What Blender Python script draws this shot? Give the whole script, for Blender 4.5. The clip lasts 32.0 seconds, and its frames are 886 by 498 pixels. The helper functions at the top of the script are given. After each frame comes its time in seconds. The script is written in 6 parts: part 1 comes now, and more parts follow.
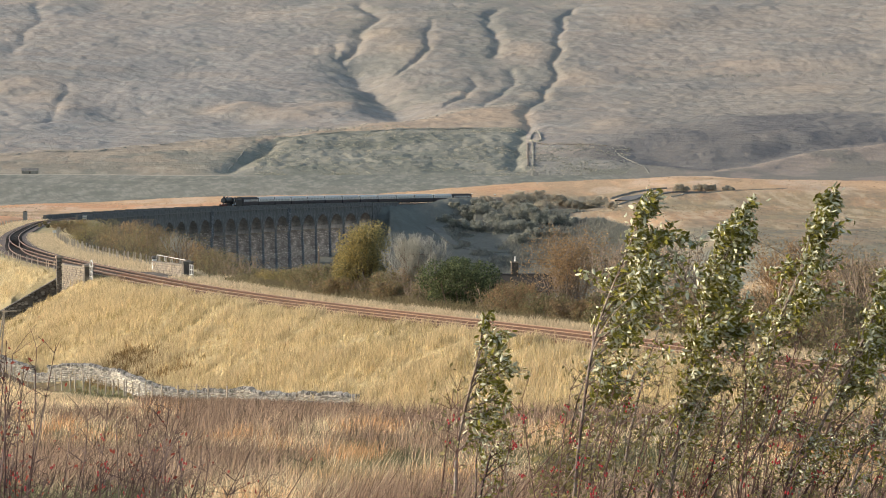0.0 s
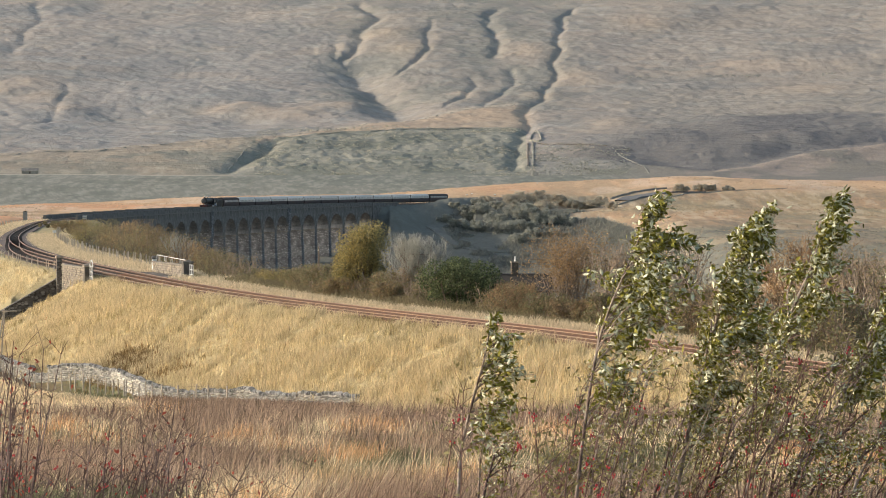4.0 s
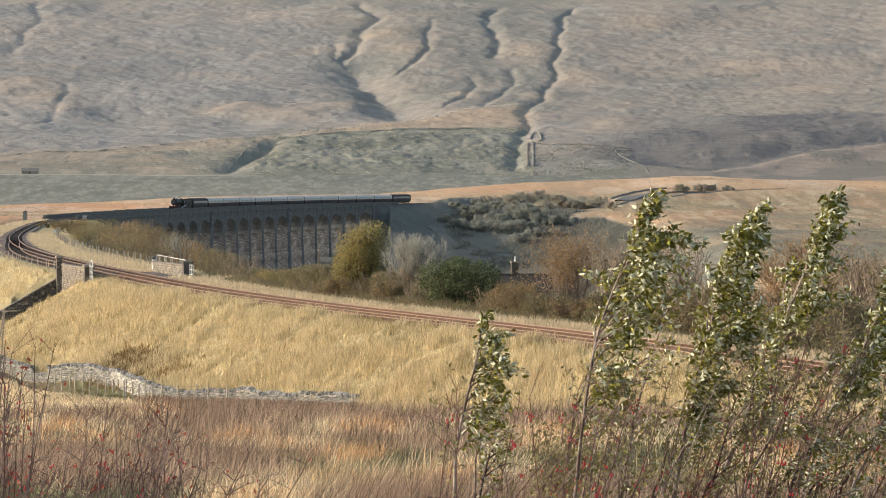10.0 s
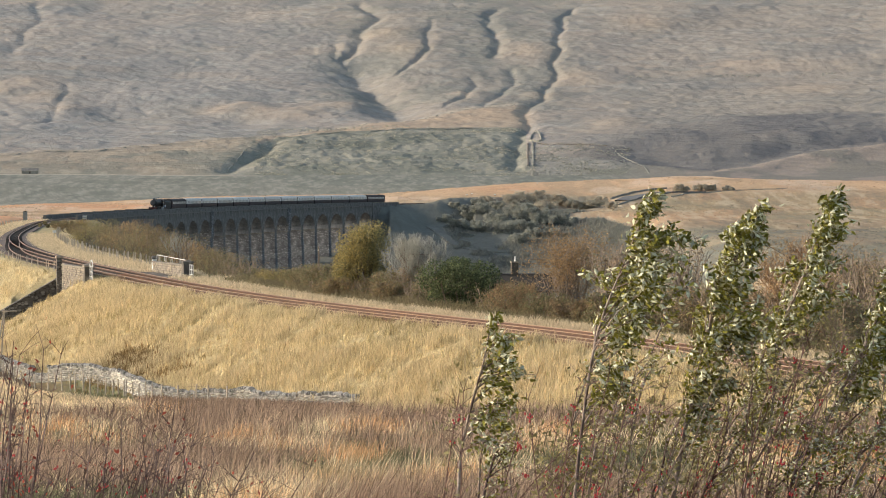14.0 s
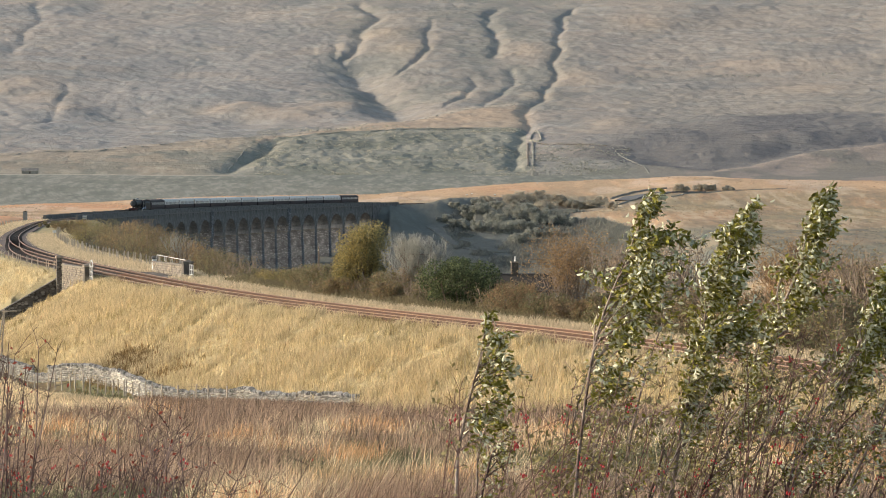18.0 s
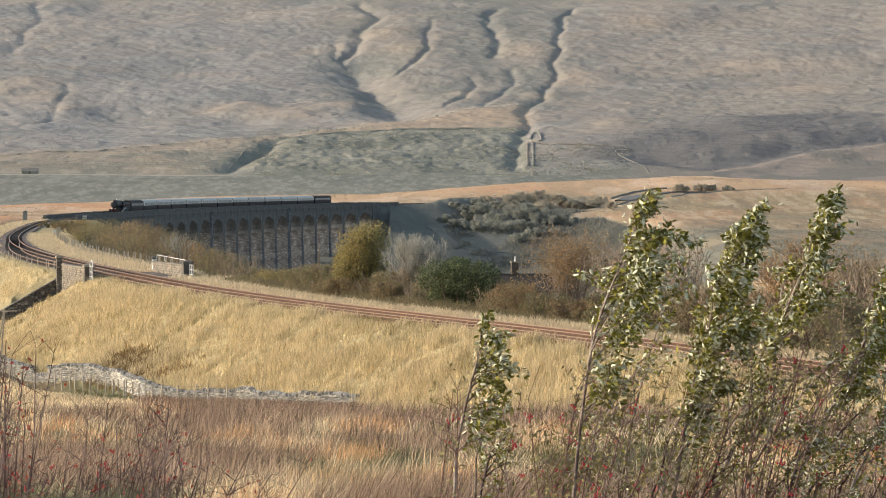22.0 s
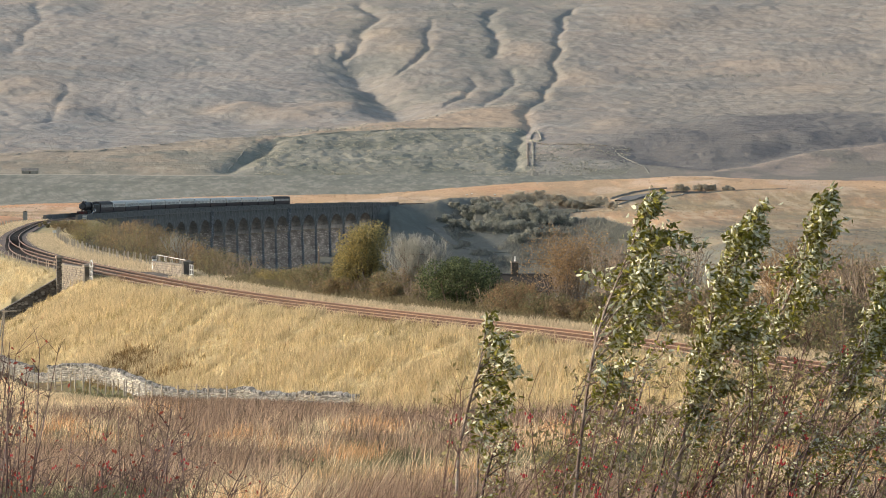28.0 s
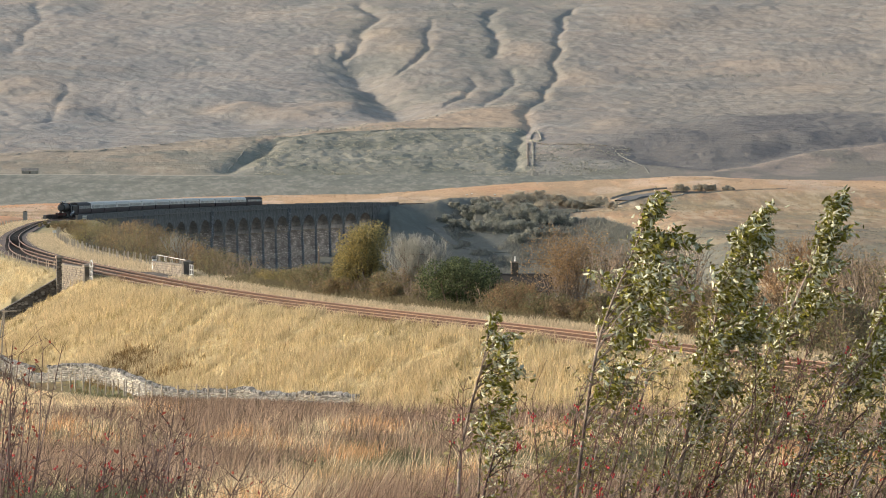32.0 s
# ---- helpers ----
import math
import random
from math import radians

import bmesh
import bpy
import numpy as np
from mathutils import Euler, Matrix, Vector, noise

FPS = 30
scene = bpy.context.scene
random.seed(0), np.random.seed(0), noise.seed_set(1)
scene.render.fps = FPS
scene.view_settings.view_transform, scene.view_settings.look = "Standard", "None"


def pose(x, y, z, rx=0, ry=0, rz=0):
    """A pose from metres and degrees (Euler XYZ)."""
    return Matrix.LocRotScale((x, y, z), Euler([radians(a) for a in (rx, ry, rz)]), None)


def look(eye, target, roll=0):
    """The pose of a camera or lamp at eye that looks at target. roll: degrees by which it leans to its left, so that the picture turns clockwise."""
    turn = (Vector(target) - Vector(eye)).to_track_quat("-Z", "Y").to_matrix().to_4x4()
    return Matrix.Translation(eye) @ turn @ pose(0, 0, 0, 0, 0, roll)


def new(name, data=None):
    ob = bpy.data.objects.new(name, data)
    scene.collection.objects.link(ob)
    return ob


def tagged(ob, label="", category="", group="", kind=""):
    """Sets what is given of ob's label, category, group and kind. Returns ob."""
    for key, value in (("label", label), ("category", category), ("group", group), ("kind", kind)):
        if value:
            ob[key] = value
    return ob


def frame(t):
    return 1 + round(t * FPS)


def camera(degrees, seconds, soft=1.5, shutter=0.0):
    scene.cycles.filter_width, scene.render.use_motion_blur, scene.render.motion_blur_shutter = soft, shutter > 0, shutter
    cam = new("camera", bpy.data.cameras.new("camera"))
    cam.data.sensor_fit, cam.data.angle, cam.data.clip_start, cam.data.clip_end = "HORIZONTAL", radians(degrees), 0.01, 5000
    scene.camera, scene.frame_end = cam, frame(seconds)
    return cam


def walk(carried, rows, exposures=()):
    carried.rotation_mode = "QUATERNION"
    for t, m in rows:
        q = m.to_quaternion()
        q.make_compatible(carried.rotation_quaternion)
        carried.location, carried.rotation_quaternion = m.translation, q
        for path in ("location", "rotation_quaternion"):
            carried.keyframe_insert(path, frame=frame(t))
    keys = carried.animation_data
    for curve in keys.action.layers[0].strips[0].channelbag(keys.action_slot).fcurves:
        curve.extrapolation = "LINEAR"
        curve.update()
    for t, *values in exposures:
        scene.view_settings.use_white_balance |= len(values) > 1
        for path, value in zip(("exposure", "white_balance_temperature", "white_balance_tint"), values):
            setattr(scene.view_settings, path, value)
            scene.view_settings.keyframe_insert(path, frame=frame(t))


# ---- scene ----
FOV, SECONDS = 19.77, 32.0
EYE_Z = 35.0
cam = camera(FOV, SECONDS, soft=0.98)
walk(cam, [(0.0, look((0, 0, EYE_Z), (0, 1000, EYE_Z - 16.8))),
           (SECONDS, look((0, 0, EYE_Z), (0, 1000, EYE_Z - 16.8)))])

# ---- light: low autumn sun from the left, clear hazy sky ----
SUN_DIR = Vector((-1.0, 0.04, 0.31)).normalized()
world = bpy.data.worlds.new("sky")
scene.world = world
world.use_nodes = True
sky = world.node_tree.nodes.new("ShaderNodeTexSky")
sky.sky_type = "NISHITA"
sky.sun_disc = False
sky.sun_elevation = math.asin(SUN_DIR.z)
sky.sun_rotation = math.atan2(SUN_DIR.x, SUN_DIR.y) % (2 * math.pi)
sky.air_density, sky.dust_density, sky.ozone_density = 1.2, 2.5, 1.0
world.node_tree.links.new(sky.outputs[0], world.node_tree.nodes["Background"].inputs[0])
world.node_tree.nodes["Background"].inputs[1].default_value = 0.15
sun = new("sun", bpy.data.lights.new("sun", "SUN"))
sun.data.energy, sun.data.angle, sun.data.color = 3.05, radians(0.6), (1.0, 0.90, 0.79)
sun.matrix_world = look(SUN_DIR * 500, (0, 0, 0))
scene.view_settings.exposure = 0.54


# ---- materials ----
def material(name, colour, rough=0.85, metal=0.0, spread=0.25, grain=6.0, stain=0.6, bump=0.0, bump_scale=30.0,
             second=None, second_at=0.55, per_object=0.0, coords="Object", island=0.0, translucent=0.0, spec=0.3):
    """A surface with variation at two scales, an optional second colour in patches, and fine relief."""
    mat = bpy.data.materials.new(name)
    mat.use_nodes = True
    nt = mat.node_tree
    N, L = nt.nodes.new, nt.links.new
    bsdf = nt.nodes["Principled BSDF"]
    bsdf.inputs["Roughness"].default_value = rough
    bsdf.inputs["Metallic"].default_value = metal
    bsdf.inputs["Specular IOR Level"].default_value = spec
    tc = N("ShaderNodeTexCoord")
    src = tc.outputs[coords]
    fine, broad = N("ShaderNodeTexNoise"), N("ShaderNodeTexNoise")
    for n, sc, det in ((fine, grain, 5), (broad, stain, 4)):
        n.inputs["Scale"].default_value, n.inputs["Detail"].default_value = sc, det
        L(src, n.inputs["Vector"])
    base = N("ShaderNodeRGB")
    base.outputs[0].default_value = (*colour, 1)
    last = base.outputs[0]
    if second:
        ramp = N("ShaderNodeMapRange")
        ramp.inputs["From Min"].default_value, ramp.inputs["From Max"].default_value = second_at - 0.08, second_at + 0.08
        L(broad.outputs["Fac"], ramp.inputs["Value"])
        mix = N("ShaderNodeMix")
        mix.data_type = "RGBA"
        L(ramp.outputs[0], mix.inputs["Factor"])
        L(last, mix.inputs["A"])
        mix.inputs["B"].default_value = (*second, 1)
        last = mix.outputs["Result"]
    total = N("ShaderNodeMath")
    total.operation = "ADD"
    L(fine.outputs["Fac"], total.inputs[0])
    L(broad.outputs["Fac"], total.inputs[1])
    value = N("ShaderNodeMapRange")
    value.inputs["From Min"].default_value, value.inputs["From Max"].default_value = 0.6, 1.4
    value.inputs["To Min"].default_value, value.inputs["To Max"].default_value = 1 - spread, 1 + spread
    L(total.outputs[0], value.inputs["Value"])
    fac = value.outputs[0]
    for amount, node, out in ((per_object, "ShaderNodeObjectInfo", "Random"), (island, "ShaderNodeNewGeometry", "Random Per Island")):
        if amount:
            info, mr, mul = N(node), N("ShaderNodeMapRange"), N("ShaderNodeMath")
            mr.inputs["To Min"].default_value, mr.inputs["To Max"].default_value = 1 - amount, 1 + amount
            mul.operation = "MULTIPLY"
            L(info.outputs[out], mr.inputs["Value"])
            L(mr.outputs[0], mul.inputs[0])
            L(fac, mul.inputs[1])
            fac = mul.outputs[0]
    hsv = N("ShaderNodeHueSaturation")
    L(last, hsv.inputs["Color"])
    L(fac, hsv.inputs["Value"])
    L(hsv.outputs[0], bsdf.inputs["Base Color"])
    if bump:
        b, bn = N("ShaderNodeBump"), N("ShaderNodeTexNoise")
        bn.inputs["Scale"].default_value, bn.inputs["Detail"].default_value = bump_scale, 4
        L(src, bn.inputs["Vector"])
        b.inputs["Strength"].default_value, b.inputs["Distance"].default_value = bump, 0.05
        L(bn.outputs["Fac"], b.inputs["Height"])
        L(b.outputs[0], bsdf.inputs["Normal"])
    if translucent:
        tr, mx = N("ShaderNodeBsdfTranslucent"), N("ShaderNodeMixShader")
        mx.inputs[0].default_value = translucent
        L(hsv.outputs[0], tr.inputs[0])
        L(bsdf.outputs[0], mx.inputs[1])
        L(tr.outputs[0], mx.inputs[2])
        L(mx.outputs[0], nt.nodes["Material Output"].inputs["Surface"])
    return mat


M = {
    "ballast": material("ballast", (0.42, 0.245, 0.145), 0.95, spread=0.35, grain=9, stain=0.12, second=(0.33, 0.20, 0.14), bump=0.6),
    "old_ballast": material("old_ballast", (0.17, 0.13, 0.11), 0.95, spread=0.35, grain=9, stain=0.12, second=(0.12, 0.10, 0.09), bump=0.6),
    "rail": material("rail", (0.12, 0.07, 0.05), 0.45, 0.6, spread=0.2),
    "rail_head": material("rail_head", (0.42, 0.29, 0.21), 0.45, 0.4, spread=0.1),
    "dark_bed": material("dark_bed", (0.13, 0.11, 0.095), 0.95, spread=0.35, grain=6, stain=0.2, bump=0.5),
    "sleeper_bed": material("sleeper_bed", (0.235, 0.14, 0.085), 0.95, spread=0.35, grain=6, stain=0.2, bump=0.5),
    "sleeper": material("sleeper", (0.28, 0.165, 0.10), 0.9, spread=0.3),
    "coping": material("coping", (0.16, 0.155, 0.15), 0.9, spread=0.3, grain=2),
    "pale_stone": material("pale_stone", (0.29, 0.25, 0.20), 0.9, spread=0.5, grain=3, stain=0.8, second=(0.20, 0.18, 0.15), bump=0.7, bump_scale=6, per_object=0.25),
    "dark_stone": material("dark_stone", (0.13, 0.115, 0.10), 0.92, spread=0.5, grain=2.5, stain=0.7, second=(0.22, 0.20, 0.17), bump=0.8, bump_scale=5),
    "wall_stone": material("wall_stone", (0.80, 0.76, 0.68), 0.92, spread=0.35, grain=9, stain=2.0, second=(0.52, 0.49, 0.44), bump=0.5, bump_scale=14, per_object=0.4, island=0.4),
    "cope_stone": material("cope_stone", (0.50, 0.48, 0.45), 0.95, spread=0.4, grain=9, stain=2.0, second=(0.22, 0.215, 0.19), bump=0.5, bump_scale=14, island=0.6),
    "post_wood": material("post_wood", (0.48, 0.42, 0.34), 0.85, spread=0.3, grain=14, per_object=0.2),
    "iron": material("iron", (0.05, 0.05, 0.055), 0.5, 0.3, spread=0.2),
    "grey_paint": material("grey_paint", (0.20, 0.215, 0.22), 0.6, spread=0.2, grain=4),
    "white_paint": material("white_paint", (0.75, 0.74, 0.70), 0.6, spread=0.12, grain=4),
    "slate": material("slate", (0.105, 0.088, 0.072), 1.0, spread=0.35, grain=5, spec=0.02),
    "bark": material("bark", (0.17, 0.13, 0.10), 0.9, spread=0.35, grain=18, stain=3),
    "loco_black": material("loco_black", (0.028, 0.026, 0.027), 0.55, 0.0, spread=0.3, grain=3, spec=0.3),
    "buffer_red": material("buffer_red", (0.07, 0.022, 0.022), 0.5),
    "maroon": material("maroon", (0.075, 0.058, 0.06), 0.6, spread=0.15, grain=2, spec=0.2),
    "cream": material("cream", (0.70, 0.67, 0.62), 0.4, spread=0.12, grain=2),
    "roof_grey": material("roof_grey", (0.69, 0.66, 0.61), 0.85, spread=0.2, grain=1.5, per_object=0.1, spec=0.1),
    "under_black": material("under_black", (0.045, 0.042, 0.042), 0.7),
    # window glass; its pale base colour stands for reflected sky
    "sky_pale_glass": material("sky_pale_glass", (0.50, 0.49, 0.47), 0.10, spread=0.05, spec=0.6),
}


def block_masonry(name, dark, light, mortar, width, height):
    """Squared rough blocks in courses, many tones, recessed joints; sides map along x plus y, up along z."""
    mat = bpy.data.materials.new(name)
    mat.use_nodes = True
    nt = mat.node_tree
    N, L = nt.nodes.new, nt.links.new
    bsdf = nt.nodes["Principled BSDF"]
    bsdf.inputs["Roughness"].default_value, bsdf.inputs["Specular IOR Level"].default_value = 0.95, 0.15
    tc, sep, add, com = N("ShaderNodeTexCoord"), N("ShaderNodeSeparateXYZ"), N("ShaderNodeMath"), N("ShaderNodeCombineXYZ")
    L(tc.outputs["Object"], sep.inputs[0])
    L(sep.outputs[0], add.inputs[0])
    L(sep.outputs[1], add.inputs[1])
    L(add.outputs[0], com.inputs[0])
    L(sep.outputs[2], com.inputs[1])
    cells, tone, mix = N("ShaderNodeTexVoronoi"), N("ShaderNodeMapRange"), N("ShaderNodeMix")
    stretch, sepc = N("ShaderNodeVectorMath"), N("ShaderNodeSeparateColor")
    stretch.operation = "MULTIPLY"
    stretch.inputs[1].default_value = (1 / width, 1 / height, 0)
    L(com.outputs[0], stretch.inputs[0])
    L(stretch.outputs[0], cells.inputs["Vector"])
    cells.inputs["Scale"].default_value = 1.0
    cells.inputs["Randomness"].default_value = 0.75
    L(cells.outputs["Color"], sepc.inputs[0])
    tone.inputs["From Min"].default_value, tone.inputs["From Max"].default_value = 0.55, 1.0
    L(sepc.outputs[0], tone.inputs["Value"])
    mix.data_type = "RGBA"
    mix.inputs["A"].default_value, mix.inputs["B"].default_value = (*dark, 1), (*light, 1)
    L(tone.outputs[0], mix.inputs["Factor"])
    edge, joint = N("ShaderNodeMapRange"), N("ShaderNodeMix")
    edge.inputs["From Min"].default_value, edge.inputs["From Max"].default_value = 0.55, 0.75
    L(cells.outputs["Distance"], edge.inputs["Value"])
    joint.data_type = "RGBA"
    L(edge.outputs[0], joint.inputs["Factor"])
    L(mix.outputs["Result"], joint.inputs["A"])
    joint.inputs["B"].default_value = (*mortar, 1)
    noise_fac, mr, hsv = N("ShaderNodeTexNoise"), N("ShaderNodeMapRange"), N("ShaderNodeHueSaturation")
    noise_fac.inputs["Scale"].default_value, noise_fac.inputs["Detail"].default_value = 0.5, 6
    L(tc.outputs["Object"], noise_fac.inputs["Vector"])
    mr.inputs["From Min"].default_value, mr.inputs["From Max"].default_value = 0.3, 0.7
    mr.inputs["To Min"].default_value, mr.inputs["To Max"].default_value = 0.7, 1.3
    L(noise_fac.outputs["Fac"], mr.inputs["Value"])
    L(joint.outputs["Result"], hsv.inputs["Color"])
    L(mr.outputs[0], hsv.inputs["Value"])
    L(hsv.outputs[0], bsdf.inputs["Base Color"])
    b = N("ShaderNodeBump")
    b.inputs["Strength"].default_value, b.inputs["Distance"].default_value = 0.9, 0.12
    L(joint.outputs["Result"], b.inputs["Height"])
    L(b.outputs[0], bsdf.inputs["Normal"])
    return mat


M["masonry"] = block_masonry("masonry", (0.118, 0.121, 0.128), (0.27, 0.276, 0.288), (0.09, 0.092, 0.096), 0.45, 0.32)
# paler, bluer copy of the face stone: lifts the arches' shade as haze would
M["soffit_lifted"] = block_masonry("soffit_lifted", (0.185, 0.195, 0.215), (0.22, 0.23, 0.25), (0.155, 0.163, 0.18), 0.7, 0.4)
M["face_masonry"] = block_masonry("face_masonry", (0.145, 0.142, 0.138), (0.173, 0.17, 0.165), (0.126, 0.124, 0.12), 1.0, 0.75)


# ---- mesh tools ----
class Shape:
    """Collects vertices and faces for one mesh; each face keeps its material slot."""

    def __init__(self):
        self.v, self.f, self.m = [], [], []

    def add(self, verts, faces, slot=0):
        o = len(self.v)
        self.v += [tuple(p) for p in verts]
        self.f += [tuple(o + i for i in f) for f in faces]
        self.m += [slot] * len(faces)

    def box(self, x0, x1, y0, y1, z0, z1, slot=0):
        self.add([(x0, y0, z0), (x1, y0, z0), (x1, y1, z0), (x0, y1, z0), (x0, y0, z1), (x1, y0, z1), (x1, y1, z1), (x0, y1, z1)],
                 [(0, 3, 2, 1), (4, 5, 6, 7), (0, 1, 5, 4), (1, 2, 6, 5), (2, 3, 7, 6), (3, 0, 4, 7)], slot)

    def taper(self, bx, by, z0, tx, ty, z1, slot=0):
        """A block centred on the z axis, half sizes bx, by below and tx, ty above."""
        self.add([(-bx, -by, z0), (bx, -by, z0), (bx, by, z0), (-bx, by, z0), (-tx, -ty, z1), (tx, -ty, z1), (tx, ty, z1), (-tx, ty, z1)],
                 [(0, 3, 2, 1), (4, 5, 6, 7), (0, 1, 5, 4), (1, 2, 6, 5), (2, 3, 7, 6), (3, 0, 4, 7)], slot)

    def prism(self, outline, a0, a1, slot=0, caps=True):
        """Extrude an outline of (y, z) points, counter-clockwise seen from +x, along x."""
        n = len(outline)
        verts = [(a0, y, z) for y, z in outline] + [(a1, y, z) for y, z in outline]
        faces = [(i, (i + 1) % n, n + (i + 1) % n, n + i) for i in range(n)]
        if caps:
            faces += [tuple(range(n - 1, -1, -1)), tuple(range(n, 2 * n))]
        self.add(verts, faces, slot)

    def tube(self, points, radii, n=6, slot=0, caps=True):
        pts = [Vector(p) for p in points]
        verts, faces = [], []
        for i, p in enumerate(pts):
            d = (pts[min(i + 1, len(pts) - 1)] - pts[max(i - 1, 0)])
            d = d.normalized() if d.length > 1e-9 else Vector((0, 0, 1))
            a = d.orthogonal().normalized()
            b = d.cross(a)
            for k in range(n):
                w = 2 * math.pi * k / n
                verts.append(p + (a * math.cos(w) + b * math.sin(w)) * radii[i])
        for i in range(len(pts) - 1):
            for k in range(n):
                faces.append((i * n + k, i * n + (k + 1) % n, (i + 1) * n + (k + 1) % n, (i + 1) * n + k))
        if caps:
            faces += [tuple(range(n - 1, -1, -1)), tuple(range((len(pts) - 1) * n, len(pts) * n))]
        self.add(verts, faces, slot)

    def lump(self, c, r, squash=(1, 1, 1), seed=0, slot=0, rings=4, n=7, rough=0.25):
        """A rough rounded stone or clump."""
        rnd = random.Random(seed)
        verts, faces = [(c[0], c[1], c[2] + r * squash[2])], []
        for i in range(1, rings):
            a = math.pi * i / rings
            for k in range(n):
                w = 2 * math.pi * k / n
                q = r * (1 + rnd.uniform(-rough, rough))
                verts.append((c[0] + q * squash[0] * math.sin(a) * math.cos(w), c[1] + q * squash[1] * math.sin(a) * math.sin(w), c[2] + q * squash[2] * math.cos(a)))
        verts.append((c[0], c[1], c[2] - r * squash[2]))
        for k in range(n):
            faces.append((0, 1 + k, 1 + (k + 1) % n))
            faces.append((len(verts) - 1, 1 + (rings - 2) * n + (k + 1) % n, 1 + (rings - 2) * n + k))
            for i in range(rings - 2):
                faces.append((1 + i * n + k, 1 + (i + 1) * n + k, 1 + (i + 1) * n + (k + 1) % n, 1 + i * n + (k + 1) % n))
        self.add(verts, faces, slot)

    def mesh(self, name, mats, smooth=False):
        me = bpy.data.meshes.new(name)
        me.from_pydata(self.v, [], self.f)
        for m in mats if isinstance(mats, (list, tuple)) else [mats]:
            me.materials.append(m)
        me.polygons.foreach_set("material_index", self.m)
        if smooth:
            me.polygons.foreach_set("use_smooth", [True] * len(self.f))
        me.update()
        return me


def part(name, shape, mats, parent, label="", m=None, smooth=False, kind=""):
    """Link a shape (or a ready mesh) as one mesh object under a thing or part."""
    ob = new(name, shape.mesh(name, mats, smooth) if isinstance(shape, Shape) else shape)
    ob.parent = parent
    if m is not None:
        ob.matrix_basis = m
    return tagged(ob, label=label, kind=kind)


def thing(name, m, label, category, group="", kind=""):
    ob = new(name)
    ob.matrix_basis = m
    ob.empty_display_size = 0.2
    return tagged(ob, label, category, group, kind)


# ---- the line of the railway: curvature along its length, climbing about 1 in 105 ----
LINE_S = np.arange(-100.0, 1301.0, 2.0)
KNOTS = [0, 60, 120, 200, 300, 400, 480, 560, 640, 740, 850, 1000, 1300]
BENDS = [4.47, -3.46, -0.14, -1.11, -0.69, 0.06, -1.97, -0.14, -1.18, -0.65, -1.05, -0.92, -0.78]


def lay_line():
    k = np.where(LINE_S < 0, 0, np.interp(LINE_S, KNOTS, BENDS)) / 1000
    th = np.concatenate([[0], np.cumsum((k[1:] + k[:-1]) / 2 * 2.0)])
    x = np.concatenate([[0], np.cumsum(np.cos((th[1:] + th[:-1]) / 2 + 1.9395) * 2.0)])
    y = np.concatenate([[0], np.cumsum(np.sin((th[1:] + th[:-1]) / 2 + 1.9395) * 2.0)])
    i = int(100 / 2)
    return x - x[i] + 13.63, y - y[i] + 142.6, th - th[i] + 1.9395


LINE_X, LINE_Y, LINE_TH = lay_line()
LINE_Z = EYE_Z - 4.974 + 0.0095 * (LINE_S - 300)


def on_line(s, d=0.0, dz=0.0):
    """The place at s metres along the line, d metres to its left, dz above the rails, and the heading."""
    x, y, th, z = (float(np.interp(s, LINE_S, a)) for a in (LINE_X, LINE_Y, LINE_TH, LINE_Z))
    return Vector((x - d * math.sin(th), y + d * math.cos(th), z + dz)), th


def line_pose(s, d=0.0, dz=0.0, turn=0.0):
    p, th = on_line(s, d, dz)
    return pose(*p, 0, 0, math.degrees(th) + turn)


BRIDGE = (114.8, 131.0)
WALL = [(-38.7, 216.2), (-36.0, 211.9), (-33.6, 206.0), (-32.4, 203.2), (-30.7, 200.2), (-27.9, 195.6), (-25.6, 190.6), (-23.6, 186.1), (-21.7, 181.4), (-20.1, 176.6), (-18.4, 172.8), (-17.1, 171.2), (-16.4, 170.8), (-15.2, 169.6),
        (-12.7, 166.0), (-12.0, 164.5), (-9.3, 160.2), (-7.4, 157.4), (-5.2, 153.6)]
VIADUCT = (507.0, 909.0)


# ---- ground ----
def smooth(a, b, x):
    t = np.clip((x - a) / (b - a), 0, 1)
    return t * t * (3 - 2 * t)


def hash2(ix, iy, seed):
    h = np.sin(ix * 127.1 + iy * 311.7 + seed * 74.7) * 43758.5453
    return h - np.floor(h)


def vnoise(x, y, scale, seed=0):
    """Smooth value noise from 0 to 1 over the plan."""
    x, y = x / scale, y / scale
    ix, iy = np.floor(x), np.floor(y)
    fx, fy = x - ix, y - iy
    fx, fy = fx * fx * (3 - 2 * fx), fy * fy * (3 - 2 * fy)
    a, b = hash2(ix, iy, seed), hash2(ix + 1, iy, seed)
    c, d = hash2(ix, iy + 1, seed), hash2(ix + 1, iy + 1, seed)
    return (a * (1 - fx) + b * fx) * (1 - fy) + (c * (1 - fx) + d * fx) * fy


def fbm(x, y, scale, octaves=4, seed=0, gain=0.5):
    total, amp, norm = 0, 1.0, 0
    for o in range(octaves):
        total = total + amp * vnoise(x + 31.7 * o, y - 17.3 * o, scale / 2 ** o, seed + o)
        norm += amp
        amp *= gain
    return total / norm


